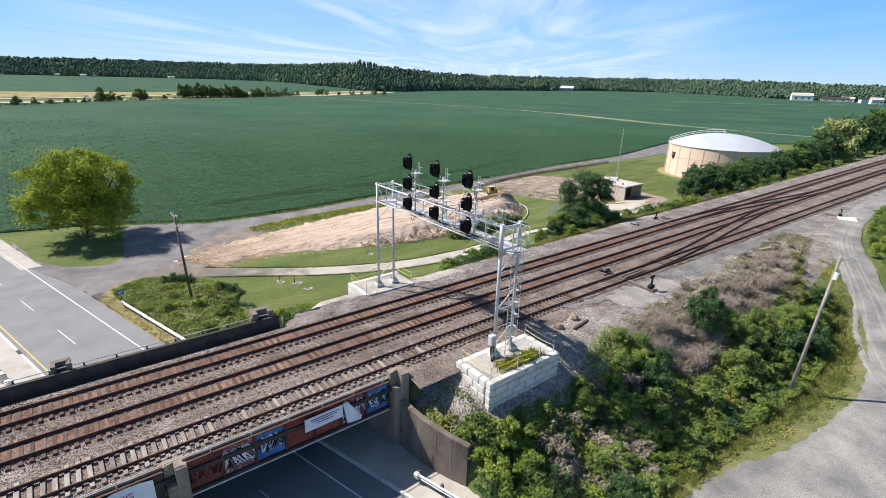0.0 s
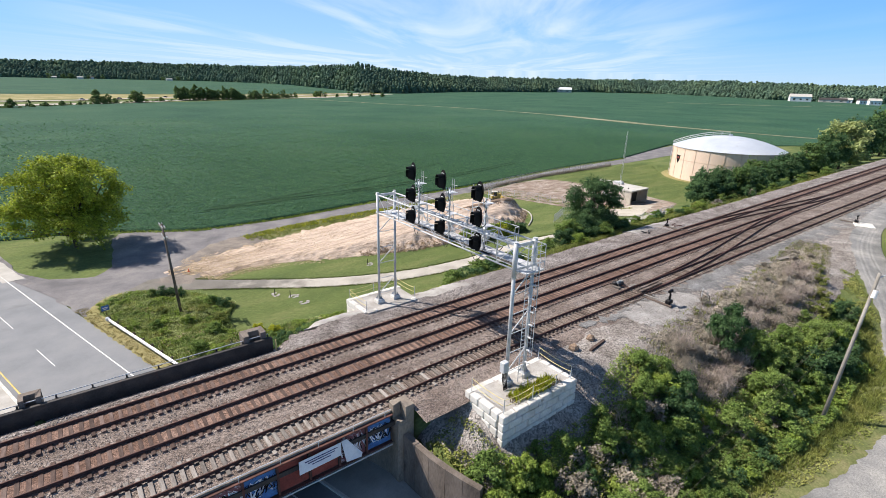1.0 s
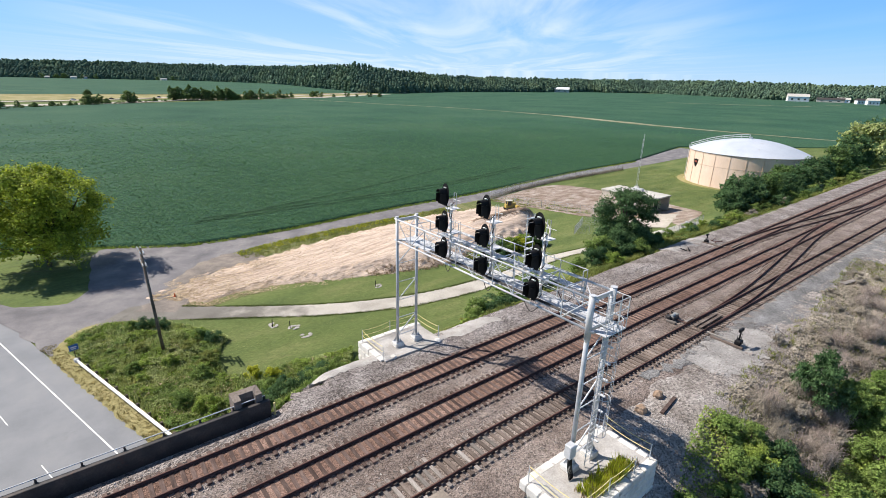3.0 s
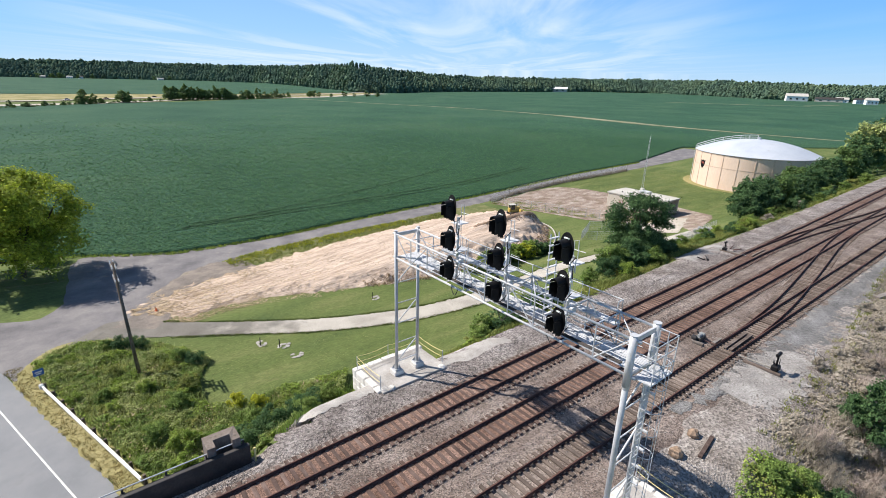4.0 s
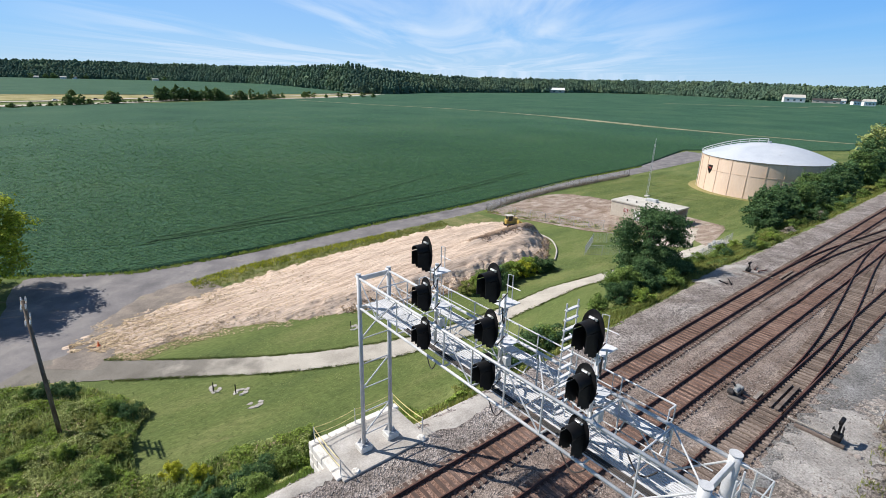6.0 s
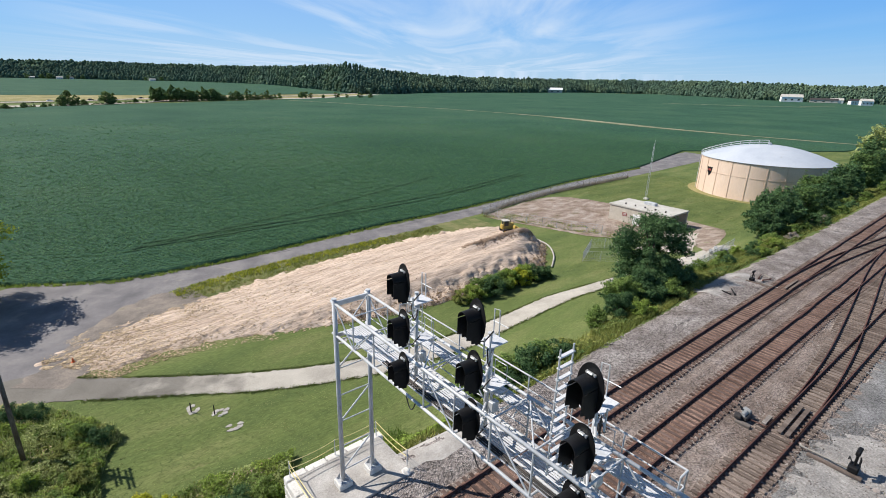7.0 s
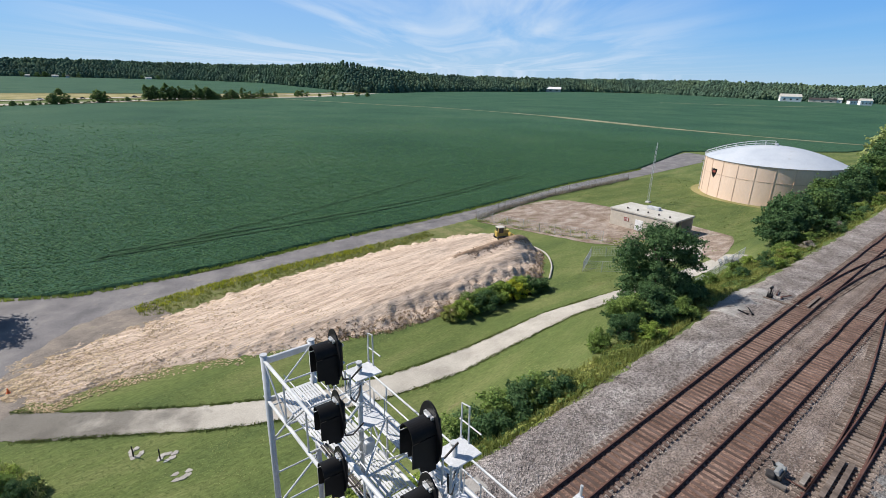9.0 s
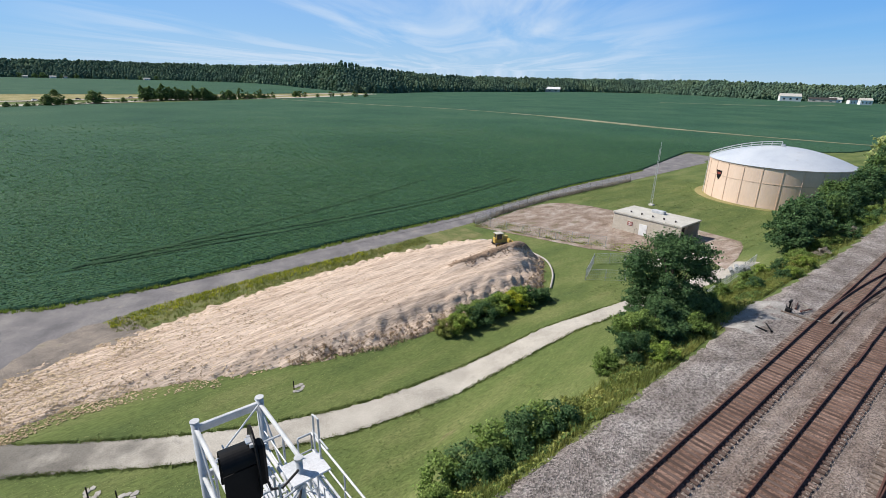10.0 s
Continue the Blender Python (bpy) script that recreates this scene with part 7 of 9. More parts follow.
# lines where wheels have pressed the crop down
for k, pts_ in enumerate(([(24, 106.6), (34, 106.6), (48, 106.5), (62, 107.0), (78, 108.2), (92, 110.0), (108, 113.6), (124, 117.5)], [(24, 108.7), (34, 108.7), (48, 108.6), (62, 109.1), (78, 110.3), (92, 112.1), (108, 115.7), (124, 119.6)],
                          [(22, 106.4), (38, 110.1), (49, 112.6), (62, 116.3), (78, 121.7), (100, 130)])):
    c_ = spline(pts_, 4)
    solo("wheel_line", ribbon("wheel_line", [(x, y + 0.28) for x, y in c_], [(x, y - 0.28) for x, y in c_], 0.62, wheel_mat, 2, 0.8, 0.16, top=flat_ground), None, "dark line pressed into the crop by wheels", "wheel track", "structure")
solo("bean_plants", quads("bean_plants", bean_rows(41, 270000), bean_mat, 3), None, "dense soybean leaves in rows", "crop", "stuff")
# tufts of the mown grass
def lawn_tufts(seed, n):
    r = np.random.default_rng(seed)
    x, y = r.uniform(3, 92, n), r.uniform(44, 67, n)
    px0 = np.interp(x, [q[0] for q in PATH_L], [q[1] for q in PATH_L]); px1 = np.interp(x, [q[0] for q in PATH_R], [q[1] for q in PATH_R])
    edge = 2.0 + 0.283 * (62.5 - y) + 2.0
    ok = ((y < px1 - 0.05) | (y > px0 + 0.05)) & (x > edge) & (y < np.interp(x, *MS_LINE))
    x, y = x[ok], y[ok]
    z = np.array([ground_height(a, b) for a, b in zip(x, y)])
    n = len(x)
    p = np.stack([x, y, z + r.uniform(0.0, 0.025, n)], 1)
    nrm = r.normal(size=(n, 3)) * 0.18 + np.array((0, 0, 1)); nrm /= np.linalg.norm(nrm, axis=1, keepdims=True)
    return tri_leaves(p, nrm, (0.055 * r.uniform(0.5, 1.5, n))[:, None], r)


MS_LINE = ((3, 9, 15, 20, 30, 45, 92), (72, 71, 70, 70, 67.5, 64, 62))
def far_tufts(seed, n):
    r = np.random.default_rng(seed)
    x, y = r.uniform(72, 165, n), r.uniform(52, 98, n)
    ok = (np.hypot(x - 161, y - 67.2) > 16.5) & ((x > 117) | (y < 60)) & (y > 52 + (x - 72) * 0.02)
    x, y = x[ok], y[ok]
    z = np.array([ground_height(a, b) for a, b in zip(x, y)])
    nrm = r.normal(size=(len(x), 3)) * 0.2 + np.array((0, 0, 1)); nrm /= np.linalg.norm(nrm, axis=1, keepdims=True)
    return tri_leaves(np.stack([x, y, z + 0.03], 1), nrm, (0.16 * r.uniform(0.5, 1.5, len(x)))[:, None], r)


solo("far_tufts", quads("far_tufts", far_tufts(39, 22000), leaf_lawn, 3), None, "uneven grass round the water tank", "grass", "stuff")
solo("lawn_tufts", quads("lawn_tufts", lawn_tufts(38, 70000), leaf_lawn, 3), None, "short uneven tufts of mown grass", "grass", "stuff")


def carpet(name, seed, n, poly, height, size, material, label, even=0.5):
    """A low uneven layer of leaves over a patch of ground."""
    r = np.random.default_rng(seed)
    xs, ys = [p[0] for p in poly], [p[1] for p in poly]
    pts = []
    while len(pts) < n:
        x, y = r.uniform(min(xs), max(xs)), r.uniform(min(ys), max(ys))
        k = noise.noise(Vector((x * 0.45, y * 0.45, seed))) + 0.5 * noise.noise(Vector((x * 1.3, y * 1.3, seed)))
        if inside(x, y, poly) and r.random() < 0.55 + k:
            pts.append((x, y, ground_height(x, y) + max(0.04, height * (0.55 + 0.8 * k) * r.uniform(even, 1.0))))
    p = np.array(pts)
    nrm = r.normal(size=(n, 3)) * 0.5 + np.array((-0.3, 0.4, 1)); nrm /= np.linalg.norm(nrm, axis=1, keepdims=True)
    return solo(name, quads(name, tri_leaves(p, nrm, (size * r.uniform(0.6, 1.4, n))[:, None], r), material, 3), None, label, "undergrowth", "stuff")


SLOPE = [(18.3, 19.0), (22, 19.6), (28, 19.4), (32, 20.6), (36, 21.4), (37.5, 18.5), (39.5, 14.6), (50, 14.2), (58, 15.0), (66, 14.6), (62, 11.2), (56, 9.2), (48, 8.8), (42, 9.2), (35, 10.4), (27, 11.6), (20, 12.6), (18, 15)]
carpet("creeping_weeds", 61, 30000, SLOPE, 0.85, 0.08, leaf_mid, "dense green creeping weeds on the slope")
carpet("creeping_weeds", 62, 11000, SLOPE, 0.95, 0.08, leaf_bright, "bright green creeping weeds on the slope")
carpet("creeping_weeds", 63, 8000, SLOPE, 0.8, 0.08, leaf_olive, "olive creeping weeds on the slope")
DRY = [(38, 21.5), (44, 20.5), (52, 20.8), (60, 22), (72, 22), (84, 22.6), (80, 20.0), (70, 17.5), (62, 15.4), (52, 15.0), (44, 14.6), (39, 15.5)]
carpet("dry_stalks", 64, 26000, DRY, 0.5, 0.085, leaf_grey, "dry grey-brown stalks and twigs on the rubble slope")
carpet("dry_weeds", 67, 7000, [(22, 17.5), (28, 18.6), (31, 17), (31, 13), (26, 12.4), (22, 14)], 1.3, 0.09, leaf_grey, "pinkish grey seeding weeds below the footing")
carpet("bank_weeds", 68, 900, [(16.6, 24.0), (19.6, 24.0), (20.2, 20.6), (20.0, 18.6), (17.6, 18.6)], 0.5, 0.09, leaf_olive, "olive weeds on the bank behind the wing wall")
carpet("verge_weeds", 69, 9000, [(20, 12.2), (27, 12.4), (35, 11.6), (43, 10.2), (51, 9.4), (60, 10.4), (68, 14), (76, 17.0), (76, 15.2), (67, 10.2), (60, 7.8), (52, 6.4), (46, 6.7), (39, 7.7), (34, 9.3), (27, 10.5), (20, 10)], 0.22, 0.08, leaf_olive, "low olive grass tufts along the yard")
SHOULDER = [(27, 44.5), (30, 42.4), (34, 41.2), (45, 41.2), (60, 41.6), (72, 42.2), (76, 42.0), (90, 41.4), (110, 41.6), (150, 41.6), (150, 43), (110, 43.5), (90, 43.5), (74, 44.5), (60, 44.2), (45, 43.8), (34, 45.2), (28, 47)]
carpet("shoulder_weeds", 70, 12000, SHOULDER, 0.6, 0.09, leaf_dark, "green weeds along the track shoulder")
carpet("shoulder_weeds", 71, 9000, SHOULDER, 0.8, 0.10, leaf_olive, "olive weeds along the track shoulder")
carpet("footing_weeds", 73, 9000, [(21, 45.0), (24, 44.2), (27.2, 44.0), (33, 42.2), (35, 44.5), (31, 47.5), (24, 48.0)], 1.0, 0.11, leaf_bright, "lush bright green weeds behind the far footing")
carpet("pad_weeds", 72, 5000, [(82, 92), (87, 79), (92, 67), (98, 59), (103, 61), (96, 68), (92, 80), (88, 91)], 0.18, 0.14, leaf_olive, "patchy weeds on the worn gravel pad")
carpet("meadow_weeds", 65, 34000, WEEDS, 0.6, 0.085, leaf_bright, "green leafy weeds between road and railway", 0.8)
carpet("meadow_weeds", 69, 22000, WEEDS, 0.66, 0.08, leaf_pale, "pale grey-green weeds between road and railway", 0.88)
carpet("meadow_weeds", 67, 2000, WEEDS, 0.62, 0.07, leaf_straw, "pale dry weeds between road and railway", 0.85)
carpet("meadow_weeds", 68, 27000, WEEDS, 0.62, 0.085, leaf_mid, "fresh green weed tops between road and railway", 0.8)
carpet("meadow_weeds", 66, 11000, WEEDS, 0.6, 0.085, leaf_olive, "olive leafy weeds between road and railway", 0.8)

# ---- far woods ----
WOODS = [(-16, 2300, 13), (-0.7, 2300, 14), (5.5, 2300, 15.5), (12.8, 2250, 15.5), (19.6, 1900, 17), (24.1, 1330, 20), (28.9, 960, 25), (33, 960, 16.5), (39.3, 1200, 11), (45, 1380, 9), (48.8, 1500, 9), (54.8, 1850, 10), (60.5, 2000, 10.5), (65.9, 1780, 11.5), (70.9, 1540, 10.5), (75.3, 1500, 9), (80, 1500, 9.5), (92, 1300, 11)]


def woods(name, seed, az0, az1, label):
    """Closed rows of uneven crowns that climb a low hill, the front row down to the ground."""
    r = random.Random(seed)
    ball = Geo().ball((0, 0, 0), 1.0, 6, 4, 1.0)
    g = Geo()
    xs, ds, hs = zip(*WOODS)
    for row in range(11):
        az = az0
        while az < az1:
            front = lerp(az, xs, ds)
            d = front + row * 13.0 + r.uniform(-5, 5)
            top = 24.9 + (lerp(az, xs, hs) - 0.5) / 866.0 * (front + 130)
            rise = max(0.0, top - GROUND - 17.5)
            swell = noise.noise(Vector((az * 0.6, row * 0.5, 3.0)))
            z1 = GROUND + 16.0 + rise * min(1.0, row / 9.0) + 3.6 * swell + r.gauss(0, 1.4) + (r.uniform(1, 4) if r.random() < 0.08 else 0)
            a = radians(az)
            x, y = 21 + d * math.sin(a), 27 + d * math.cos(a)
            w = max(4.6, d * 0.0033) * r.uniform(0.75, 1.3)
            for q in range(5 if row == 0 else 2):
                s = w * (0.62 if q == 0 else r.uniform(0.75, 1.0))
                tall = r.uniform(0.85, 1.2)
                qx, qy = x + r.uniform(-0.5, 0.5) * w * min(q, 1), y + r.uniform(-0.5, 0.5) * w * min(q, 1)
                qz = z1 - s * tall - 3.0 * q
                g.add([(qx + s * vx * r.uniform(0.75, 1.2), qy + s * vy * r.uniform(0.75, 1.2), qz + s * tall * vz * r.uniform(0.85, 1.1)) for vx, vy, vz in ball.v], ball.f)
            az += math.degrees(w * 1.25 / d) * r.uniform(0.8, 1.25)
    # wooded ground that rises below the crowns
    cols = steps((az0 - 1, az1 + 1, 1.0))
    for i, az in enumerate(cols):
        front = lerp(az, xs, ds)
        top = 24.9 + (lerp(az, xs, hs) - 0.5) / 866.0 * (front + 130)
        b0 = len(g.v)
        for k in range(8):
            d, a = front + 6 + 22 * k, radians(az)
            g.v.append((21 + d * math.sin(a), 27 + d * math.cos(a), GROUND + 6.0 + max(0.0, top - GROUND - 17.5) * min(1.0, k * 22 / 117.0)))
        if i:
            g.f += [(b0 - 8 + k, b0 + k, b0 + k + 1, b0 - 7 + k) for k in range(7)]
    return solo(name, g, forest_mat, label, "woods", "stuff")


woods("far_woods", 51, -16, 92, "dark green woods along the horizon")

# ---- the soil mound and the bulldozer ----
MS = ((10.5, 15.5, 20, 24, 28, 32, 38, 45, 54, 64, 70, 79), (74.8, 70.9, 71.6, 71.0, 69.6, 68.0, 66.4, 64.6, 64.2, 63.6, 65.0, 72))
MN = ((10.5, 16, 21, 27, 34, 42, 52, 60, 72, 79), (77.0, 80.5, 81.6, 82.6, 84.4, 85.7, 86.8, 87.2, 86.5, 80))


def mound_top(x, y):
    h = lerp(x, (11, 20, 32, 45, 60, 72, 80), (0.05, 0.25, 0.85, 1.9, 2.6, 2.8, 2.8))
    s = lerp(x, *MS)
    n = lerp(x, *MN)
    w = lerp(x, (11, 30, 48, 70), (1.2, 2.6, 4.4, 5.6))
    f = min(1.0, (y - s) / w, (n - y) / (w * 1.6), (78.5 - x) / 4.2, (x - 10.0) / 3.0)
    f += 0.17 * noise.noise(Vector((x * 0.55, y * 0.55, 7))) + 0.15 * noise.noise(Vector((x * 1.7, y * 1.7, 3))) if f < 0.6 else 0.0
    f = max(-0.2, f)
    f = f if f < 0 else smooth(f * 0.85 + 0.1) / smooth(0.95)
    z = h * min(f, 1.0)
    # the machine's furrow and the windrow beside it
    if 56 < x < 78:
        d = y - lerp(x, (56, 78), (73.5, 75.5))
        z += 0.55 * math.exp(-((d + 1.9) / 1.0) ** 2) * clamp((x - 56) / 6) * clamp((79 - x) / 3) - 0.35 * math.exp(-((d - 1.2) / 1.6) ** 2) * clamp((x - 56) / 6)
    rough_ = 0.04 if 0.9 < f else 0.2
    z += rough_ * noise.noise(Vector((x * 0.9, y * 1.4, 2))) + 0.05 * noise.noise(Vector((x * 2.6, y * 3.4, 2))) + 0.035 * math.sin((y - 0.28 * x) * 5.2 + 2.0 * noise.noise(Vector((x * 0.15, y * 0.15, 9)))) * clamp(f)
    return terrain(x, y) * 0 + GROUND + z - (0.25 if f <= 0 else 0.0)


solo("soil_mound", grid_mesh("soil_mound", steps((9.0, 79.5, 0.33)), steps((62.5, 88.5, 0.33)), mound_top, soil_mat), None, "graded mound of pale brown soil with wheel furrows", "mound")


def clods(r):
    x = 78 - 40 * r.random()
    s = lerp(x, *MS)
    y = s + abs(r.normal()) * 1.2 - 0.3
    return x, y, max(mound_top(x, y), GROUND)


cl = scatter_stones("soil_clods", 1500, clods, 14, 0.10, "broken clods of brown soil on the mound")
cl.data.materials[0] = soil_dark_mat


def face_area(r):
    x = 78 - 42 * r.random()
    s = lerp(x, *MS)
    y = s + r.uniform(-0.6, 1.6)
    return x, y, max(mound_top(x, y), GROUND)


blades("mound_roots", 500, face_area, 0.3, leaf_straw, "dry roots and stalks along the mound foot", 38)

dz = thing("bulldozer", "yellow tracked bulldozer standing on the soil mound", "bulldozer", (72.6, 75.4, mound_top(72.6, 75.4) + 0.02), -20)
dz.scale = (0.7, 0.7, 0.7)
part("hull", Geo().box((0, 0, 1.05), (2.9, 1.15, 0.85), 0, 0.1), yellow_mat, dz)
part("bonnet", Geo().box((0.95, 0, 1.75), (1.5, 1.0, 0.65), 0, 0.1), yellow_mat, dz, "yellow engine bonnet")
part("exhaust", Geo().tube((1.0, 0.25, 2.0), (1.0, 0.25, 2.75), 0.06), black_mat, dz)
cb = part("cab", Geo().box((-0.45, 0, 2.05), (1.35, 1.25, 1.2), 0, 0.06), glass_mat, dz, "cab with dark glass")
for sx in (-1.1, 0.2):
    for sy in (-0.62, 0.62):
        part("cab_post", Geo().box((sx, sy, 2.05), (0.1, 0.1, 1.25)), yellow_mat, cb)
part("cab_roof", Geo().box((-0.45, 0, 2.74), (1.75, 1.6, 0.14), 0, 0.05), shed_roof_mat, cb, "pale cab roof")
part("seat_back", Geo().box((-1.3, 0, 1.5), (0.35, 1.2, 0.6), 0, 0.06), yellow_mat, dz, "yellow fuel tank behind the cab")
for s in (-1, 1):
    o = [(-1.5, 0.35), (-1.2, 0.02), (1.2, 0.02), (1.5, 0.35), (1.35, 0.75), (-1.3, 0.8)]
    g = Geo()
    g.v += [(a, s * 0.72, b) for a, b in o] + [(a, s * 1.2, b) for a, b in o]
    n = len(o)
    g.f += [tuple(range(n)), tuple(range(n, 2 * n))[::-1]] + [(k, n + k, n + (k + 1) % n, (k + 1) % n) for k in range(n)]
    tk = part("track", g, steel_dark_mat, dz, "dark crawler track")
    for k in range(4):
        part("roller", Geo().tube((-1.0 + k * 0.66, s * 1.2, 0.35), (-1.0 + k * 0.66, s * 1.24, 0.35), 0.22, 10), yellow_mat, tk)
    part("push_arm", Geo().box((1.25, s * 1.05, 0.5), (2.0, 0.14, 0.2), 0, 0.03), yellow_mat, dz)
g = Geo()
for k in range(7):
    z = 0.02 + 1.15 * k / 6
    xx = 2.25 + 0.5 * (k / 6 - 0.5) ** 2
    g.v += [(xx, -1.55, z), (xx, 1.55, z), (xx + 0.06, -1.55, z), (xx + 0.06, 1.55, z)]
    if k:
        a = 4 * k - 4
        g.f += [(a, a + 4, a + 5, a + 1), (a + 2, a + 3, a + 7, a + 6), (a, a + 2, a + 6, a + 4), (a + 1, a + 5, a + 7, a + 3)]
part("blade", g, yellow_mat, dz, "curved steel blade")

# ---- tank, pump house and its yard ----
TX, TY, TR, TZ = 161.0, 67.2, 15.0, 8.45
tk = thing("storage_tank", "round peach-coloured storage tank with a pale domed roof", "tank", (TX, TY, GROUND))
H_ = TZ - GROUND
g = Geo()
N_ = 96
for k in range(N_):
    a = 2 * math.pi * k / N_
    g.v += [(TR * math.cos(a), TR * math.sin(a), -0.2), (TR * math.cos(a), TR * math.sin(a), H_)]
g.f += [(2 * k, 2 * ((k + 1) % N_), 2 * ((k + 1) % N_) + 1, 2 * k + 1) for k in range(N_)]
part("wall", g, tank_mat, tk, "peach painted wall", True)
g = Geo()
rows_ = 10
for j in range(rows_ + 1):
    t = j / rows_
    r_ = (TR + 0.25) * (1 - t)
    z = H_ + 0.05 + 3.5 * (1 - (1 - t) ** 2)
    for k in range(N_):
        a = 2 * math.pi * k / N_
        g.v.append((r_ * math.cos(a), r_ * math.sin(a), z))
for j in range(rows_):
    for k in range(N_):
        a, b = j * N_ + k, j * N_ + (k + 1) % N_
        g.f.append((a, b, b + N_, a + N_))
part("roof", g, dome_mat, tk, "pale blue-white dome", True)
for k in range(24):
    a = 2 * math.pi * (k + 0.4) / 24
    c, s = math.cos(a), math.sin(a)
    part("pilaster", Geo().box(((TR + 0.03) * c, (TR + 0.03) * s, H_ / 2), (0.1, 0.16, H_), math.degrees(a)), tank_seam_mat, tk)
for z in (0.62 * H_, 0.97 * H_):
    g = Geo()
    for k in range(N_):
        a = 2 * math.pi * k / N_
        for r_, dz_ in ((TR - 0.02, -0.09), (TR + 0.05, -0.09), (TR + 0.05, 0.09), (TR - 0.02, 0.09)):
            g.v.append((r_ * math.cos(a), r_ * math.sin(a), z + dz_))
    for k in range(N_):
        a, b = 4 * k, 4 * ((k + 1) % N_)
        g.f += [(a + q, b + q, b + (q + 1) % 4, a + (q + 1) % 4) for q in range(4)]
    part("band", g, tank_seam_mat, tk, "brown seam band")
rl = Geo()
pts = []
for k in range(15):
    t = k / 14
    a = radians(114)
    r_ = TR * (1 - t) + 0.3 * t
    z = H_ + 0.05 + 3.5 * (1 - (1 - t * 0.98) ** 2)
    pts.append((r_ * math.cos(a), r_ * math.sin(a), z))
for off in (-0.4, 0.4):
    q = [(p[0] + off * 0.91, p[1] + off * 0.41, p[2]) for p in pts]
    for h in (0.55, 1.1):
        rl.path([(p[0], p[1], p[2] + h) for p in q], 0.05, 5)
    for p in q[::2]:
        rl.tube(p, (p[0], p[1], p[2] + 1.1), 0.05, 5)
part("roof_railing", rl, galv_mat, tk, "pale stair railing over the dome")
g = Geo()
a = radians(116)
for off in (-0.25, 0.25):
    c, s = (TR + 0.25) * math.cos(a) - off * math.sin(a), (TR + 0.25) * math.sin(a) + off * math.cos(a)
    g.tube((c, s, 0), (c, s, H_ + 1.1), 0.05, 5)
for k in range(24):
    c, s = (TR + 0.25) * math.cos(a), (TR + 0.25) * math.sin(a)
    g.tube((c + 0.25 * math.sin(a), s - 0.25 * math.cos(a), 0.4 + k * 0.37), (c - 0.25 * math.sin(a), s + 0.25 * math.cos(a), 0.4 + k * 0.37), 0.03, 5)
part("ladder", g, galv_mat, tk)
part("vent", Geo().tube((0, 0, H_ + 3.5), (0, 0, H_ + 4.1), 0.5, 12, 0.4), galv_mat, tk)
a = radians(146)
em = part("emblem", Geo().prism([(-0.95, 1.15), (-0.8, -0.2), (0, -1.25), (0.8, -0.2), (0.95, 1.15), (0.4, 0.95), (0, 1.15), (-0.4, 0.95)][::-1], 0.0, 0.06,
          Matrix.Translation((TR * math.cos(a), TR * math.sin(a), 0.635 * H_)) @ pose(0, 0, 0, 90, 0, math.degrees(a) + 90) @ pose(0, 0, -0.0)), black_mat, tk, "dark shield-shaped emblem")
part("emblem_bar", Geo().prism([(-0.6, 0.1), (0.6, 0.1), (0.6, 0.6), (-0.6, 0.6)], 0.06, 0.09,
     Matrix.Translation((TR * math.cos(a), TR * math.sin(a), 0.635 * H_)) @ pose(0, 0, 0, 90, 0, math.degrees(a) + 90)), redpaint_mat, em, "red bar on the emblem")
solo("tank_apron", Geo().prism([(TX + 17.2 * math.cos(2 * math.pi * k / 48), TY + 17.2 * math.sin(2 * math.pi * k / 48)) for k in range(48)], GROUND - 0.1, GROUND + 0.05), dry_mat, "ring of dry ground round the tank", "apron", "structure")

sd = thing("pump_house", "flat-roofed tan block pump house with a white door", "building", (0, 0, 0))
X0, X1, Y0, Y1 = 103.3, 110.4, 62.6, 75.4
part("wall", Geo().box(((X0 + X1) / 2, (Y0 + Y1) / 2 + 0.9, 0.85), (X1 - X0, Y1 - Y0 - 1.8, 3.1), 0, 0.03), shed_mat, sd)
for x in (X0 + 0.2, X1 - 0.2):
    part("side_wall", Geo().box((x, Y0 + 0.89, 0.85), (0.4, 1.78, 3.1), 0, 0.02), shed_mat, sd)
part("roof", Geo().box(((X0 + X1) / 2, (Y0 + Y1) / 2, 2.52), (X1 - X0 + 0.3, Y1 - Y0 + 0.3, 0.3), 0, 0.03), shed_roof_mat, sd, "pale flat roof with a raised edge")
part("dark_doorway", Geo().box(((X0 + X1) / 2, Y0 + 1.72, 0.75), (3.6, 0.1, 2.6)), steel_dark_mat, sd, "dark recessed door")
dr = part("door", Geo().box((X0 - 0.03, 69.3, 0.35), (0.08, 1.5, 2.1), 0, 0.01), white_mat, sd, "white door")
part("handle", Geo().box((X0 - 0.09, 68.75, 0.4), (0.06, 0.12, 0.05)), steel_dark_mat, dr)
part("notice", Geo().box((X0 - 0.02, 71.9, 1.0), (0.05, 1.0, 0.7)), redpaint_mat, sd, "faded red and white notice")
g = Geo()
for k in range(3):
    g.box((X0 - 0.05, 71.9, 0.82 + k * 0.18), (0.02, 0.8, 0.06))
part("notice_bars", g, white_mat, sd)
for k in range(5):
    part("roof_vent", Geo().tube((105.0, 64.5 + k * 2.1, 2.6), (105.0, 64.5 + k * 2.1, 2.95), 0.16, 8), steel_dark_mat, sd)
part("roof_unit", Geo().box((108.6, 69.5, 2.95), (1.0, 2.4, 0.55), 0, 0.04), galv_mat, sd, "grey roof unit")
part("step_rail", Geo().path([(X0 - 0.9, 70.4, -0.6), (X0 - 0.9, 70.4, 0.4), (X0 - 0.1, 70.4, 0.4)], 0.04, 6), steel_dark_mat, sd)
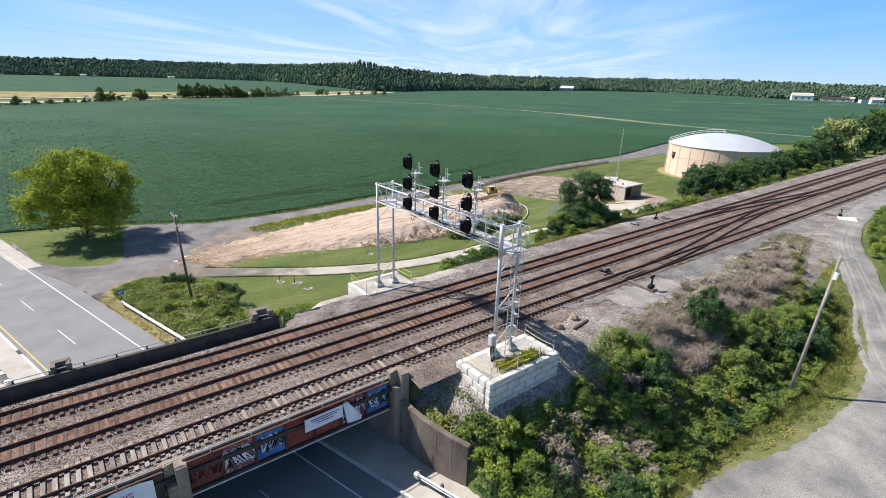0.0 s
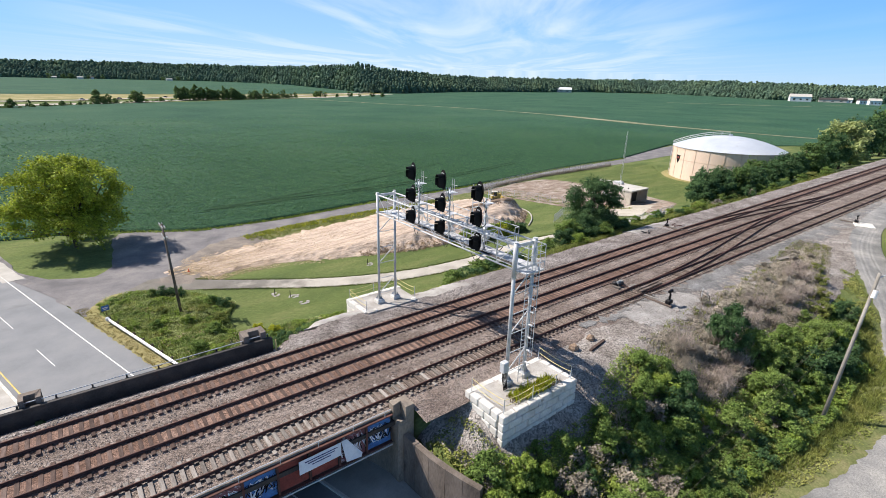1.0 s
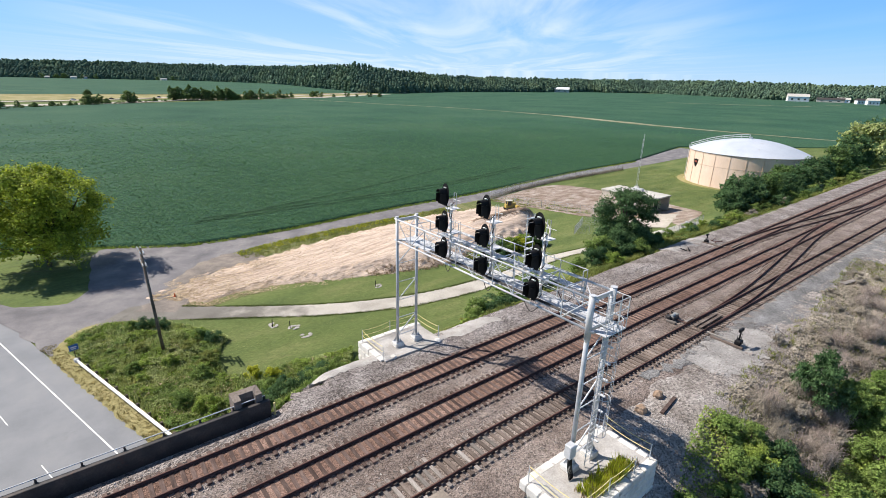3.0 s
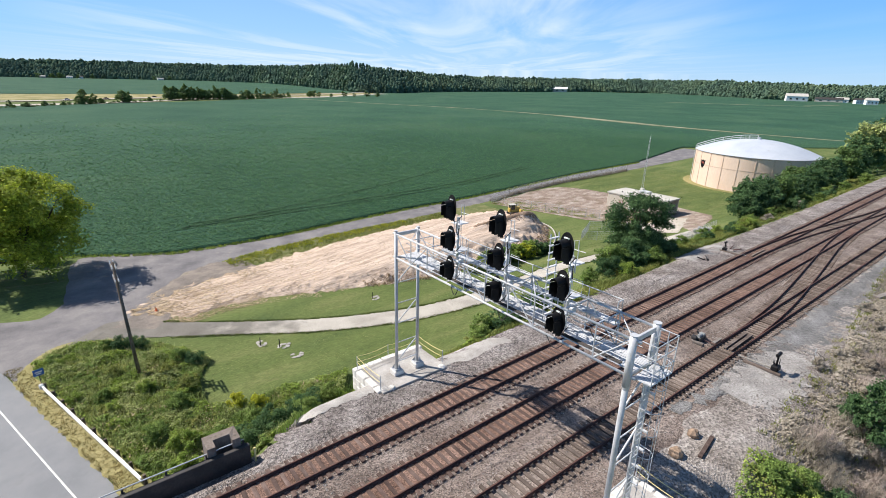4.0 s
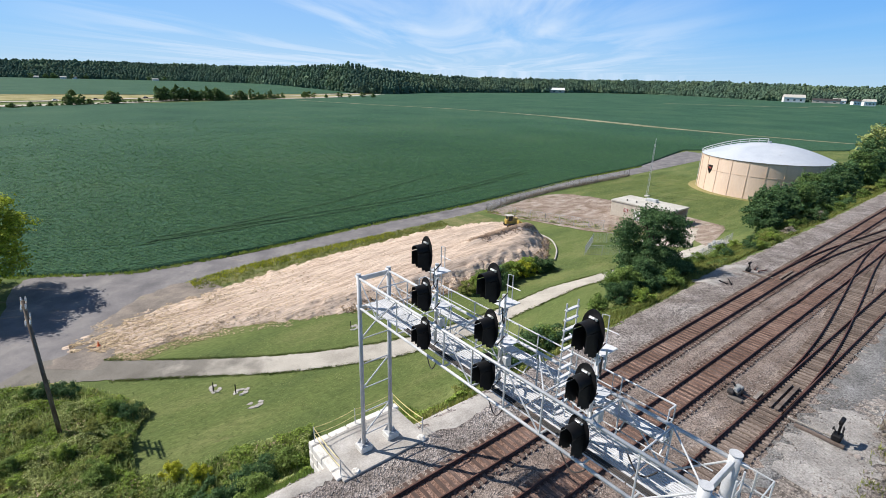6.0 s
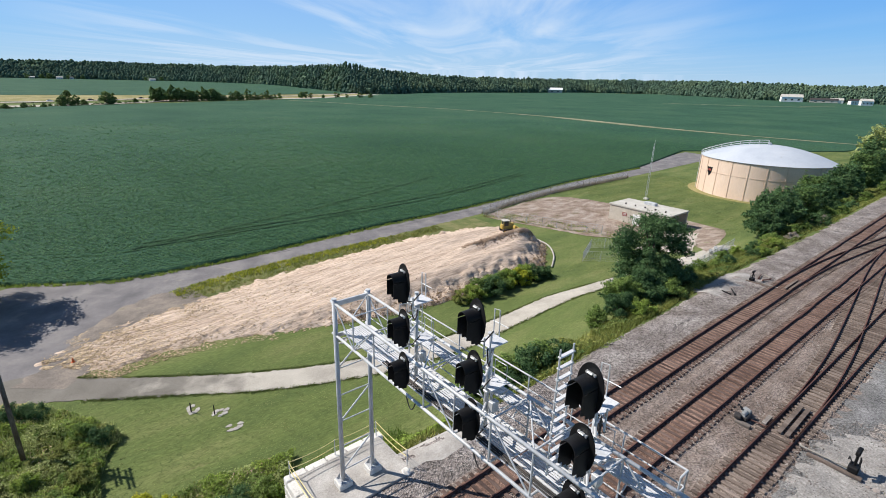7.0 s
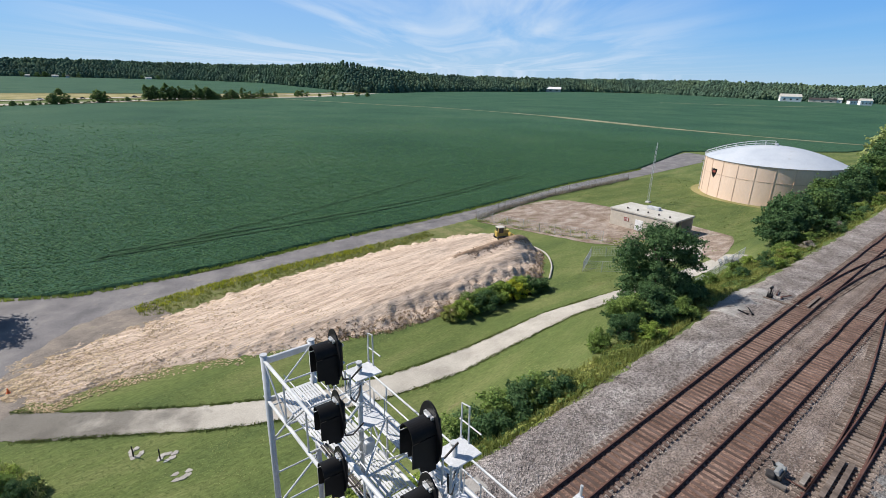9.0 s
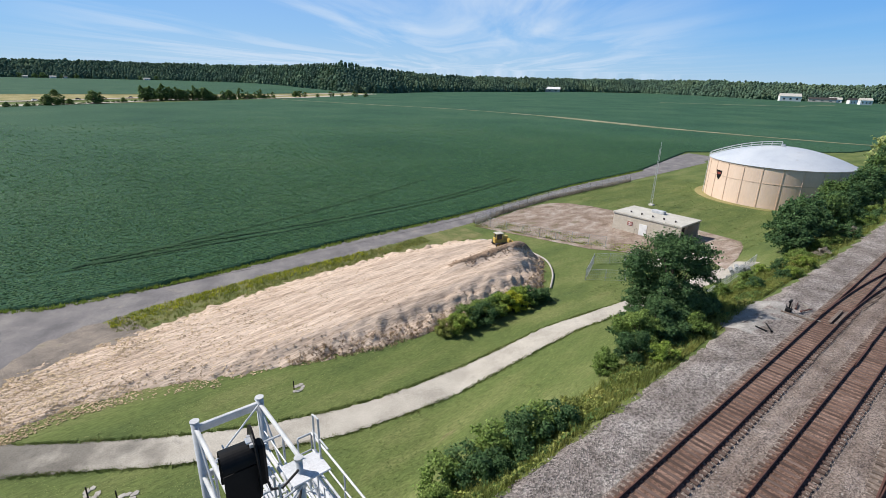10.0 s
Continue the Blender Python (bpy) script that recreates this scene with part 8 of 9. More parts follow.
PAD_L = [(82.5, 91.5), (92, 93.5), (104, 95.5), (113, 92), (116, 78), (116, 64), (112, 56), (98, 51.5)]
PAD_R = [(82.3, 91.0), (86.5, 78.5), (89, 71), (92, 66.5), (96, 62), (99, 58), (94, 53), (90, 50.2)]
solo("service_pad", ribbon("service_pad", spline(PAD_L, 3), spline(PAD_R, 3), 0.06, pad_mat, 10, 2.0, 0.3), None, "worn brown gravel pad round the pump house", "yard", "structure")
solo("service_drive", ribbon("service_drive", spline([(88, 60.5), (97, 62.4), (103, 62.2)], 3), spline([(89, 52), (98, 55), (107, 58)], 3), 0.09, path_mat, 6, 1.5, 0.2), None, "pale gravel drive beside the pump house", "drive", "structure")
solo("mast_stub_lane", ribbon("mast_stub_lane", [(128, 104.0), (170, 106), (228, 119)], [(128, 102.5), (170, 103), (226, 106)], 0.05, lane_mat, 4, 3, 0.2), None, "pale worn strip of the lane near the tank", "lane", "structure")

am = thing("radio_mast", "slender pale lattice radio mast on a small base", "mast", (127.5, 80.6, GROUND))
for k in range(3):
    a = 2 * math.pi * k / 3
    part("leg", Geo().tube((0.28 * math.cos(a), 0.28 * math.sin(a), 0), (0.16 * math.cos(a), 0.16 * math.sin(a), 13.0), 0.032, 6), galv_mat, am)
for j in range(14):
    g = Geo()
    for k in range(3):
        a, b = 2 * math.pi * k / 3, 2 * math.pi * (k + 1) / 3
        r0, r1 = 0.28 - 0.12 * j / 14, 0.28 - 0.12 * (j + 1) / 14
        g.tube((r0 * math.cos(a), r0 * math.sin(a), 13.0 * j / 14), (r1 * math.cos(b), r1 * math.sin(b), 13.0 * (j + 1) / 14), 0.02, 5)
    part("brace", g, galv_mat, am)
part("antenna", Geo().tube((0, 0, 13.0), (0, 0, 14.2), 0.03, 6), white_mat, am)
part("base", Geo().box((0, 0, 0.1), (1.0, 1.0, 0.35), 0, 0.03), concrete_mat, am)


def fence(label, pts, h=1.9, gap=3.0, top=None, mesh_wires=5):
    f = thing("wire_fence", label, "fence", group="wire fences")
    for a, b in zip(pts, pts[1:]):
        a, b = Vector(a), Vector(b)
        n = max(1, round((b - a).length / gap))
        prev = None
        for k in range(n + 1):
            p = a.lerp(b, k / n)
            z = ground_height(p.x, p.y)
            part("post", Geo().tube((p.x, p.y, z - 0.1), (p.x, p.y, z + h), 0.04, 6), top or wood_mat, f)
            if prev:
                g = Geo()
                for q in range(mesh_wires):
                    hh = 0.15 + (h - 0.2) * q / (mesh_wires - 1)
                    g.tube((prev[0], prev[1], prev[2] + hh), (p.x, p.y, z + hh), 0.012 if q < mesh_wires - 1 else 0.022, 4)
                m_ = 10
                for q in range(m_):
                    t0, t1 = q / m_, (q + 1) / m_
                    u = Vector(prev).lerp(Vector((p.x, p.y, z)), t0); w_ = Vector(prev).lerp(Vector((p.x, p.y, z)), t1)
                    g.tube((u.x, u.y, u.z + 0.1), (w_.x, w_.y, w_.z + h - 0.1), 0.008, 3).tube((u.x, u.y, u.z + h - 0.1), (w_.x, w_.y, w_.z + 0.1), 0.008, 3)
                part("wire_panel", g, galv_mat, f)
            prev = (p.x, p.y, z)
    return f


fence("rusty wire fence between lane and pad", [(83.4, 92.2), (94, 95.0), (112, 97.8), (150, 99.2)])
fence("wire fence along the edge of the service pad", [(83.4, 92.2), (87, 79.5), (92, 69.5)], top=galv_mat)
fence("grey wire enclosure with a pale top on the grass", [(79.5, 58.4), (76.5, 62.6), (83.5, 66.0), (89.5, 61.8)], 1.7, 2.2, galv_mat)
fence("grey wire fence below the tracks", [(74.8, 46.4), (84.2, 47.4), (94.5, 48.2)], 1.5, 2.4, galv_mat)
# dry weeds along the lane fence
blades("fence_weeds", 900, lambda r: (lambda x: (x, lerp(x, (83, 94, 112, 150), (92.4, 95.2, 98.0, 99.4)) + r.uniform(-0.5, 0.5), GROUND))(r.uniform(84, 150)), 0.8, leaf_grey, "dry weeds along the wire fence", 40)

pl = thing("pipe_stack", "stack of grey concrete pipe sections on the grass", "pipes", (89.2, 48.3, ground_height(89.2, 48.3)), 28)
pl.scale = (0.7, 0.7, 0.7)
for k in range(4):
    for j in range(2 if k < 3 else 1):
        part("pipe", Geo().tube((-0.9, -1.5 + k * 0.9 + j * 0.1, 0.38 + j * 0.72), (0.9, -1.5 + k * 0.9 + j * 0.1, 0.38 + j * 0.72), 0.37, 12), cloth_mat, pl, smooth=False)

# ---- poles, wires and signs ----


def utility_pole(base, top, r, material, label, arms, white_box=False):
    p = thing("utility_pole", label, "utility pole")
    base, top = Vector(base), Vector(top)
    part("shaft", Geo().tube(base - Vector((0, 0, 0.3)), top, r, 12, r * 0.72), material, p, smooth=True)
    ax = (top - base).normalized()
    for d, ln in arms:
        c = top - ax * d
        for off in (-0.13, 0.13):
            arm = part("crossarm", Geo().box((c.x + off, c.y, c.z), (0.1, ln, 0.13), 0, 0.01), wood_pale_mat, p, "pale wooden crossarm")
            for s in (-0.45, -0.25, 0.25, 0.45):
                part("insulator", Geo().tube((c.x + off, c.y + s * ln, c.z + 0.06), (c.x + off, c.y + s * ln, c.z + 0.24), 0.05, 8, 0.03), white_mat, arm)
    return p


utility_pole((9.15, 60.75, GROUND), (8.95, 63.0, 9.75), 0.16, wood_mat, "dark weathered wooden utility pole with two double crossarms", ((0.3, 2.2), (1.5, 1.9)))
wp = utility_pole((46.3, 9.6, ground_height(46.3, 9.6)), (48.6, 9.4, 12.6), 0.155, wood_pale_mat, "leaning grey wooden utility pole beside the yard", ())
part("transformer", Geo().tube((48.1, 9.25, 10.7), (48.25, 9.23, 11.3), 0.17, 12), white_mat, wp, "white painted transformer can")
part("bracket", Geo().path([(48.5, 9.4, 12.2), (49.2, 9.0, 12.5), (50.0, 8.6, 12.6)], 0.04, 6), galv_mat, wp)


def wire(a, b, sag, label="thin overhead wire"):
    pts = []
    a, b = Vector(a), Vector(b)
    for k in range(17):
        t = k / 16
        p = a.lerp(b, t)
        pts.append((p.x, p.y, p.z - sag * 4 * t * (1 - t)))
    w = new("overhead_wire", Geo().path(pts, 0.0045, 4).mesh("overhead_wire", wood_mat))
    return tagged(w, label, "wire", "overhead wires")


for dz_, dy in ((0, 0), (-0.7, 0.15), (-1.3, -0.1)):
    wire((48.4, 9.4 + dy, 11.4 + dz_), (-12, 9.3 + 2 * dy, 10.6 + dz_ * 1.1), 0.9, "thin overhead wire to the leaning pole")
for dz_, dy in ((9.5, -0.9), (9.5, 0.9), (8.3, 0.8)):
    wire((8.95, 62.9 + dy, dz_), (-40, 84 + dy, dz_ + 0.2), 0.9, "thin overhead wire at the dark pole")

sg = thing("road_sign", "small blue road sign on a post beside the guardrail", "sign", (2.3, 63.6, GROUND))
part("post", Geo().box((0, 0, 0.95), (0.06, 0.06, 2.0)), steel_dark_mat, sg)
part("panel", Geo().box((0, -0.05, 1.75), (0.75, 0.03, 0.6), 14, 0.01), bluesign_mat, sg, "blue panel")
part("bar", Geo().box((0, -0.075, 1.8), (0.5, 0.012, 0.09), 14), white_mat, sg, "pale unreadable line")
part("bar", Geo().box((0, -0.075, 1.63), (0.36, 0.012, 0.07), 14), white_mat, sg, "pale unreadable line")


def well(x, y, post, label):
    w = thing("concrete_cover", label, "manhole", (x, y, ground_height(x, y)), prng.uniform(0, 90), "concrete covers")
    w.scale = (0.78, 0.78, 0.8)
    rr = random.Random(round(x * 10))
    a0 = rr.uniform(0, 6.28)
    for k in range(7):
        if k == 3 or (k == 5 and not post):
            continue
        a1, a2 = a0 + k * 0.898, a0 + (k + rr.uniform(0.82, 1.0)) * 0.898
        ri, ro = rr.uniform(0.22, 0.34), rr.uniform(0.55, 0.78)
        am = (a1 + a2) / 2
        ring = [(a1, ri), (a1, ro * rr.uniform(0.85, 1.0)), (am, ro * rr.uniform(0.95, 1.1)), (a2, ro * rr.uniform(0.85, 1.0)), (a2, ri), (am, ri * 0.96)]
        pr = [(1.35 * q * math.cos(a), q * math.sin(a)) for a, q in ring]
        if k % 2:
            pr = [(px * 0.97, py * 1.03) for px, py in pr]
        part("slab_piece", Geo().prism(pr[::-1], -0.05, rr.uniform(0.03, 0.08)), sand_mat, w, "broken pale concrete piece")
    if post:
        part("marker_post", Geo().tube((-0.45, 0.2, 0), (-0.45, 0.2, 1.15), 0.06, 8), black_mat, w, "black marker post")


well(19.9, 60.4, True, "pale concrete cover with a black marker post on the grass")
well(21.5, 58.6, True, "pale concrete cover with a black marker post on the grass")
well(21.9, 56.2, False, "low pale concrete cover set in the grass")
well(35.1, 63.1, True, "pale concrete cover near the mound")
cn_ = thing("traffic_cone", "small orange marker cone at the mound's edge", "cone", (12.8, 74.6, GROUND + 0.03))
part("cone", Geo().tube((0, 0, 0.04), (0, 0, 0.5), 0.12, 10, 0.03), orange_mat, cn_)
part("base", Geo().box((0, 0, 0.02), (0.3, 0.3, 0.05), 0, 0.01), orange_mat, cn_)
bp = thing("marker_post", "short pale marker post at the parapet's end", "post", (12.4, 38.55, bed(12.4, 38.55) - 0.05))
part("post", Geo().tube((0, 0, 0), (0, 0, 1.0), 0.06, 8), yrope_mat, bp)

# ---- switch gear beside the tracks ----


def switch_stand(x, y, z, side, label):
    s = thing("switch_stand", label, "switch stand", (x, y, z), group="switch stands")
    part("timber", Geo().box((0.02, side * 0.8, 0.03), (0.2, 2.6, 0.13), 0, 0.01), tie_brown_mat, s, "long head timber")
    part("base", Geo().box((0.3, 0, 0.25), (0.55, 0.5, 0.35), 0, 0.06), black_mat, s, "black cast base")
    part("shaft", Geo().tube((0.3, 0, 0.3), (0.3, 0, 1.1), 0.07, 8), black_mat, s)
    part("head", Geo().box((0.3, 0, 1.15), (0.6, 0.22, 0.24), 0, 0.05), black_mat, s, "black stand head")
    part("lever", Geo().path([(0.3, 0.15, 0.5), (0.75, 0.35, 0.45), (1.0, 0.4, 0.15)], 0.035, 6), black_mat, s)
    part("target", Geo().box((0.12, -0.2, 0.8), (0.25, 0.04, 0.35), 20, 0.01), black_mat, s)
    part("throw_rod", Geo().tube((0.3, 0, 0.14), (0.3, side * 2.6, 0.1), 0.05, 8), wood_pale_mat, s, "rusty throw rod")
    return s


ss_ = switch_stand(46.0, 23.55, 5.05, 1, "black hand-operated switch stand on pale stone")
ss_.scale = (1.25, 1.0, 1.25)
switch_stand(73.4, 38.6, 4.97, -1, "black switch stand beside the outer track")
switch_stand(103.0, 21.8, ground_height(103, 21.8) + 0.15, 1, "dark distant switch stand on a pale slab")


def loose_bar(x, y, rz, ln, r_, material, label):
    """A bar that lies on the stone."""
    b = thing("loose_bar", label, "scrap metal", (x, y, max(bed(x, y), ground_height(x, y)) + 0.14), rz, "scrap beside the track")
    part("bar", Geo().tube((-ln / 2, 0, 0), (ln / 2, 0, 0.04), r_, 6), material, b)
    part("collar", Geo().tube((-ln / 2, 0, 0), (-ln / 2 + 0.12, 0, 0.005), r_ * 1.7, 8), material, b)


for x, y, rz, ln, m_, lb in ((68.4, 38.5, 35, 1.5, black_mat, "black iron bar lying on the stone shoulder"), (67.7, 38.9, 80, 1.0, black_mat, "short black iron bar on the stone shoulder"), (75.3, 37.6, -20, 1.4, rust_mat, "rusty bar beside the switch stand"),
                             (76.4, 37.9, 40, 1.2, wood_pale_mat, "pale worn bar beside the switch stand"), (75.8, 38.5, 10, 1.6, rust_mat, "rusty bar beside the switch stand")):
    loose_bar(x, y, rz, ln, 0.06, m_, lb)
solo("stand_slab", ribbon("stand_slab", [(40.6, 25.2), (44, 25.4), (48.4, 25.3), (51.0, 24.2)], [(40.4, 22.6), (43.6, 21.4), (48.4, 21.6), (51.2, 22.8)], 0.10, fines_mat, 8, 0.4, 0.5, top=lambda x, y: max(bed(x, y), ground_height(x, y))), None, "pale crushed stone pad round the switch stand", "pad", "structure")
solo("stand_slab_far", ribbon("stand_slab_far", [(66.5, 41.8), (70, 42.8), (75.5, 42.0)], [(66, 38.8), (71, 38.7), (76, 38.9)], 0.12, fines_mat, 6, 0.5, 0.45, top=ground_height), None, "pale stone pad beside the outer track", "pad", "structure")
solo("far_slab", Geo().box((102.5, 20.6, ground_height(102.5, 20.6) + 0.12), (3.4, 2.6, 0.25), 20, 0.03), concrete_mat, "pale concrete slab by the gravel track", "slab", "structure")
sm = thing("switch_machine", "grey electric switch machine beside the rail", "switch machine", (46.7, 29.3, 5.02), 0)
part("body", Geo().box((0, 0, 0.18), (0.95, 0.5, 0.34), 0, 0.05), steel_dark_mat, sm)
part("motor", Geo().tube((-0.45, 0.05, 0.38), (0.15, 0.05, 0.38), 0.16, 10), cloth_mat, sm, "grey motor housing")
part("gear_cover", Geo().box((0.3, -0.05, 0.42), (0.3, 0.32, 0.2), 0, 0.05), cloth_mat, sm)
part("rod", Geo().tube((0, -0.2, 0.1), (0, -1.25, 0.1), 0.04, 8), rail_mat, sm)
part("cover", Geo().box((-0.55, 0.28, 0.3), (0.5, 0.42, 0.28), 12, 0.06), steel_dark_mat, sm, "dark hinged cover")
part("cover", Geo().box((0.55, 0.2, 0.24), (0.42, 0.36, 0.3), -8, 0.05), cloth_mat, sm, "grey hinged cover")
part("crank", Geo().path([(0.1, 0.3, 0.45), (0.35, 0.5, 0.5), (0.6, 0.45, 0.3)], 0.05, 6), black_mat, sm)
part("foot_timber", Geo().box((0.9, -1.0, 0.05), (1.2, 0.26, 0.14), 0, 0.01), tie_grey_mat, sm)
part("foot_timber", Geo().box((-0.75, -0.15, 0.03), (0.3, 0.9, 0.16), 0, 0.01), tie_grey_mat, sm)
for y in (26.93, 27.36):
    b = new("walk_board", Geo().box((48.9, y, 5.13), (4.3, 0.27, 0.1), 0, 0.012).mesh("walk_board", tie_brown_mat))
    tagged(b, "weathered timber board between the rails", "board", "timber boards")
for y in (34.98, 35.45):
    b = new("walk_board", Geo().box((76.0, y, 5.13), (4.0, 0.27, 0.1), 0, 0.012).mesh("walk_board", tie_brown_mat))
    tagged(b, "weathered timber board between the rails", "board", "timber boards")


def rock(name, x, y, s, label, material):
    r = random.Random(x)
    g = Geo().ball((0, 0, 0), 1.0, 8, 5, 0.8)
    g.v = [(a * s * r.uniform(0.75, 1.15), b * s * r.uniform(0.75, 1.15), c * s * r.uniform(0.75, 1.1)) for a, b, c in g.v]
    ob = solo(name, g, material, label, "rock")
    ob.location = (x, y, ground_height(x, y) + s * 0.45)


rock("boulder", 34.3, 24.0, 0.42, "brown boulder on the ballast edge", soil_dark_mat)
rock("boulder", 31.8, 23.8, 0.45, "dark boulder in the gantry's shadow", soil_dark_mat)
rock("boulder", 22.0, 39.1, 0.3, "pale broken stone beside the footing", concrete_mat)
rock("boulder", 26.4, 39.1, 0.32, "pale broken stone beside the footing", concrete_mat)
solo("old_tie", Geo().box((33.9, 23.0, ground_height(33.9, 23) + 0.13), (2.4, 0.24, 0.18), 8, 0.015), tie_mat, "discarded wooden tie on the rubble", "tie")
solo("old_tie", Geo().box((72.0, 22.0, ground_height(72, 22) + 0.2), (2.4, 0.5, 0.3), -12, 0.015), tie_grey_mat, "discarded grey tie on the rubble", "tie")
for k in range(7):
    x, y = prng.uniform(36, 46), prng.uniform(21.5, 24.2)
    rock("boulder", x, y, prng.uniform(0.12, 0.22), "small broken stone on the slope", stone_mat)
cr_ = thing("wire_marker", "bent wire marker frame beside the stone pad", "marker", (50.2, 21.9, ground_height(50.2, 21.9)))
part("bent_rod", Geo().path([(-0.9, -0.4, 0.1), (-0.5, 0.3, 1.3), (0.1, 0.2, 1.2), (0.5, -0.3, 0.7), (0.9, -0.2, 0.1)], 0.025, 6), wood_mat, cr_)
part("stake", Geo().tube((0, 0.3, 0), (0.1, 0.3, 1.5), 0.03, 6), galv_mat, cr_)

# ---- far buildings and roadside trees ----


def gable(name, x, y, w, d, h, rz, wall_m, roof_m, label):
    b = thing(name, label, "building", (x, y, GROUND), rz)
    part("wall", Geo().box((0, 0, h / 2), (w, d, h)), wall_m, b)
    g = Geo()
    e = 0.6
    p = [(-w / 2 - e, -d / 2 - e, h), (w / 2 + e, -d / 2 - e, h), (w / 2 + e, d / 2 + e, h), (-w / 2 - e, d / 2 + e, h), (-w / 2 - e, 0, h + d * 0.32), (w / 2 + e, 0, h + d * 0.32)]
    g.add(p, [(0, 1, 5, 4), (2, 3, 4, 5), (0, 4, 3), (1, 2, 5), (0, 3, 2, 1)])
    part("roof", g, roof_m, b)
    for k in range(3):
        part("window", Geo().box((-w * 0.3 + k * w * 0.3, -d / 2 - 0.03, h * 0.5), (w * 0.1, 0.08, h * 0.3)), glass_mat, b)
    return b


gable("barn", 1395, 430, 42, 20, 11, -62, white_mat, shed_roof_mat, "long white barn with a grey roof by the woods")
gable("farmhouse", 1450, 356, 24, 14, 7, -70, white_mat, shed_roof_mat, "white farmhouse beyond the field")
gable("farmhouse", 1369, 306, 18, 12, 8, -50, white_mat, steel_dark_mat, "white farmhouse with a dark roof")
gable("farmhouse", 1440, 378, 52, 14, 6, -72, shed_roof_mat, steel_dark_mat, "low pale farm building")
gable("farmhouse", 1323, 277, 20, 14, 9, -60, white_mat, shed_roof_mat, "tall white farm building")
gable("farmhouse", 44, 2232, 15, 10, 5, 0, shed_roof_mat, shed_roof_mat, "pale house among distant trees")
gable("farmhouse", 118, 2234, 18, 10, 5.5, 0, white_mat, shed_roof_mat, "white house among distant trees")
gable("farmhouse", 150, 2232, 13, 10, 6, 4, white_mat, steel_dark_mat, "white house with a dark roof among distant trees")
gable("farmhouse", 392, 2196, 20, 10, 5, 8, white_mat, shed_roof_mat, "white house before the woods")
gable("warehouse", 1285, 1042, 62, 20, 9, -51, shed_roof_mat, white_mat, "pale long building at the edge of the woods")
BOUND = ((-70, 5, 34, 70, 113, 147, 189, 263, 308, 358), (440, 494, 518, 547, 585, 594, 605, 647, 664, 665))
x = 112.0
while x < 262:
    s = prng.uniform(0.95, 1.5) if x < 176 else prng.uniform(0.6, 1.35) if x < 245 else prng.uniform(0.5, 0.8)
    plant(("t", prng.choice(("remote", "upright", "upright", "ragged"))), x, lerp(x, *BOUND) + prng.uniform(-3, 5), s, "dark tree beside the distant highway", "tree", "tree", group="roadside trees")
    x += prng.uniform(3.0, 4.6) if x < 176 else prng.uniform(4.0, 9.5)
for x, s in ((296, 0.9), (304, 1.0), (312, 0.8), (330, 0.5), (352, 0.9), (366, 0.6), (388, 0.9), (404, 0.7)):
    plant(("t", prng.choice(("remote", "ragged"))), x, lerp(x, *BOUND) + 2 + prng.uniform(-3, 5), s, "dark tree beside the distant highway", "tree", "tree", group="roadside trees")
for x, s in ((-58, 0.5), (-44, 0.6), (-30, 0.5), (-18, 0.7), (-8, 0.5), (2, 0.4), (12, 0.45), (24, 0.4), (36, 0.9), (41, 0.7), (46, 0.8), (51, 0.5), (68, 1.15), (72, 0.9), (92, 0.45)):
    plant(("t", prng.choice(("remote", "upright", "upright", "ragged"))), x, lerp(x, *BOUND) + prng.uniform(-3, 4), s, "low tree on the field boundary", "tree", "tree", group="boundary trees")
for x, y, s in ((28, 2215, 1.9), (70, 2212, 1.7), (92, 2218, 2.0), (140, 2210, 1.5), (182, 2215, 1.8), (366, 2180, 1.6), (420, 2176, 1.8)):
    plant(("t", prng.choice(("remote", "upright", "upright", "ragged"))), x, y, s, "green tree before a distant house", "tree", "tree", group="house trees")
low = []
for k in range(110):
    x = -75 + k * 3.1 + prng.uniform(-1.5, 1.5)
    low.append((("t", "scrub"), x, lerp(x, *BOUND) + prng.uniform(-5, 3), prng.uniform(0.16, 0.36)))
mass("hedgerow", low, "low tangled hedgerow along the distant highway", "hedge")
plant(("t", "remote"), 48, 690, 0.8, "lone rounded tree in the far field", "tree", "tree")


def far_car(x, y, rz, m_):
    c = thing("car", "small distant vehicle on the highway", "car", (x, y, GROUND + 0.5), rz, "distant cars")
    part("body", Geo().box((0, 0, 0.6), (4.6, 1.8, 0.7), 0, 0.15), m_, c)
    part("cabin", Geo().box((-0.2, 0, 1.2), (2.4, 1.6, 0.6), 0, 0.2), glass_mat, c)
    for sx in (-1.4, 1.4):
        for sy in (-0.9, 0.9):
            part("wheel", Geo().tube((sx, sy - 0.1, 0.32), (sx, sy + 0.1, 0.32), 0.32, 10), black_mat, c)


for x, m_ in ((62, steel_dark_mat), (84, yellow_mat), (110, steel_dark_mat), (190, white_mat), (30, white_mat)):
    far_car(x, hwy(x) + 30, 20, m_)

# straw and broken clods strewn over the low end of the mound
def straw_area(r):
    while True:
        x = 10.5 + min(60.0, r.exponential(17.0))
        e = 1.6 if x < 30 else 0.4
        y = r.uniform(lerp(x, *MS) - e, lerp(x, *MN) + e)
        if r.random() < 0.25 + 0.9 * (0.5 + noise.noise(Vector((x * 0.3, y * 0.3, 8)))) * max(0.1, 1.1 - (x - 10) / 60):
            return x, y, max(mound_top(x, y), GROUND) + 0.01


cl = scatter_stones("soil_lumps", 800, straw_area, 15, 0.06, "brown clods strewn over the low end of the mound")
cl.data.materials[0] = soil_mat


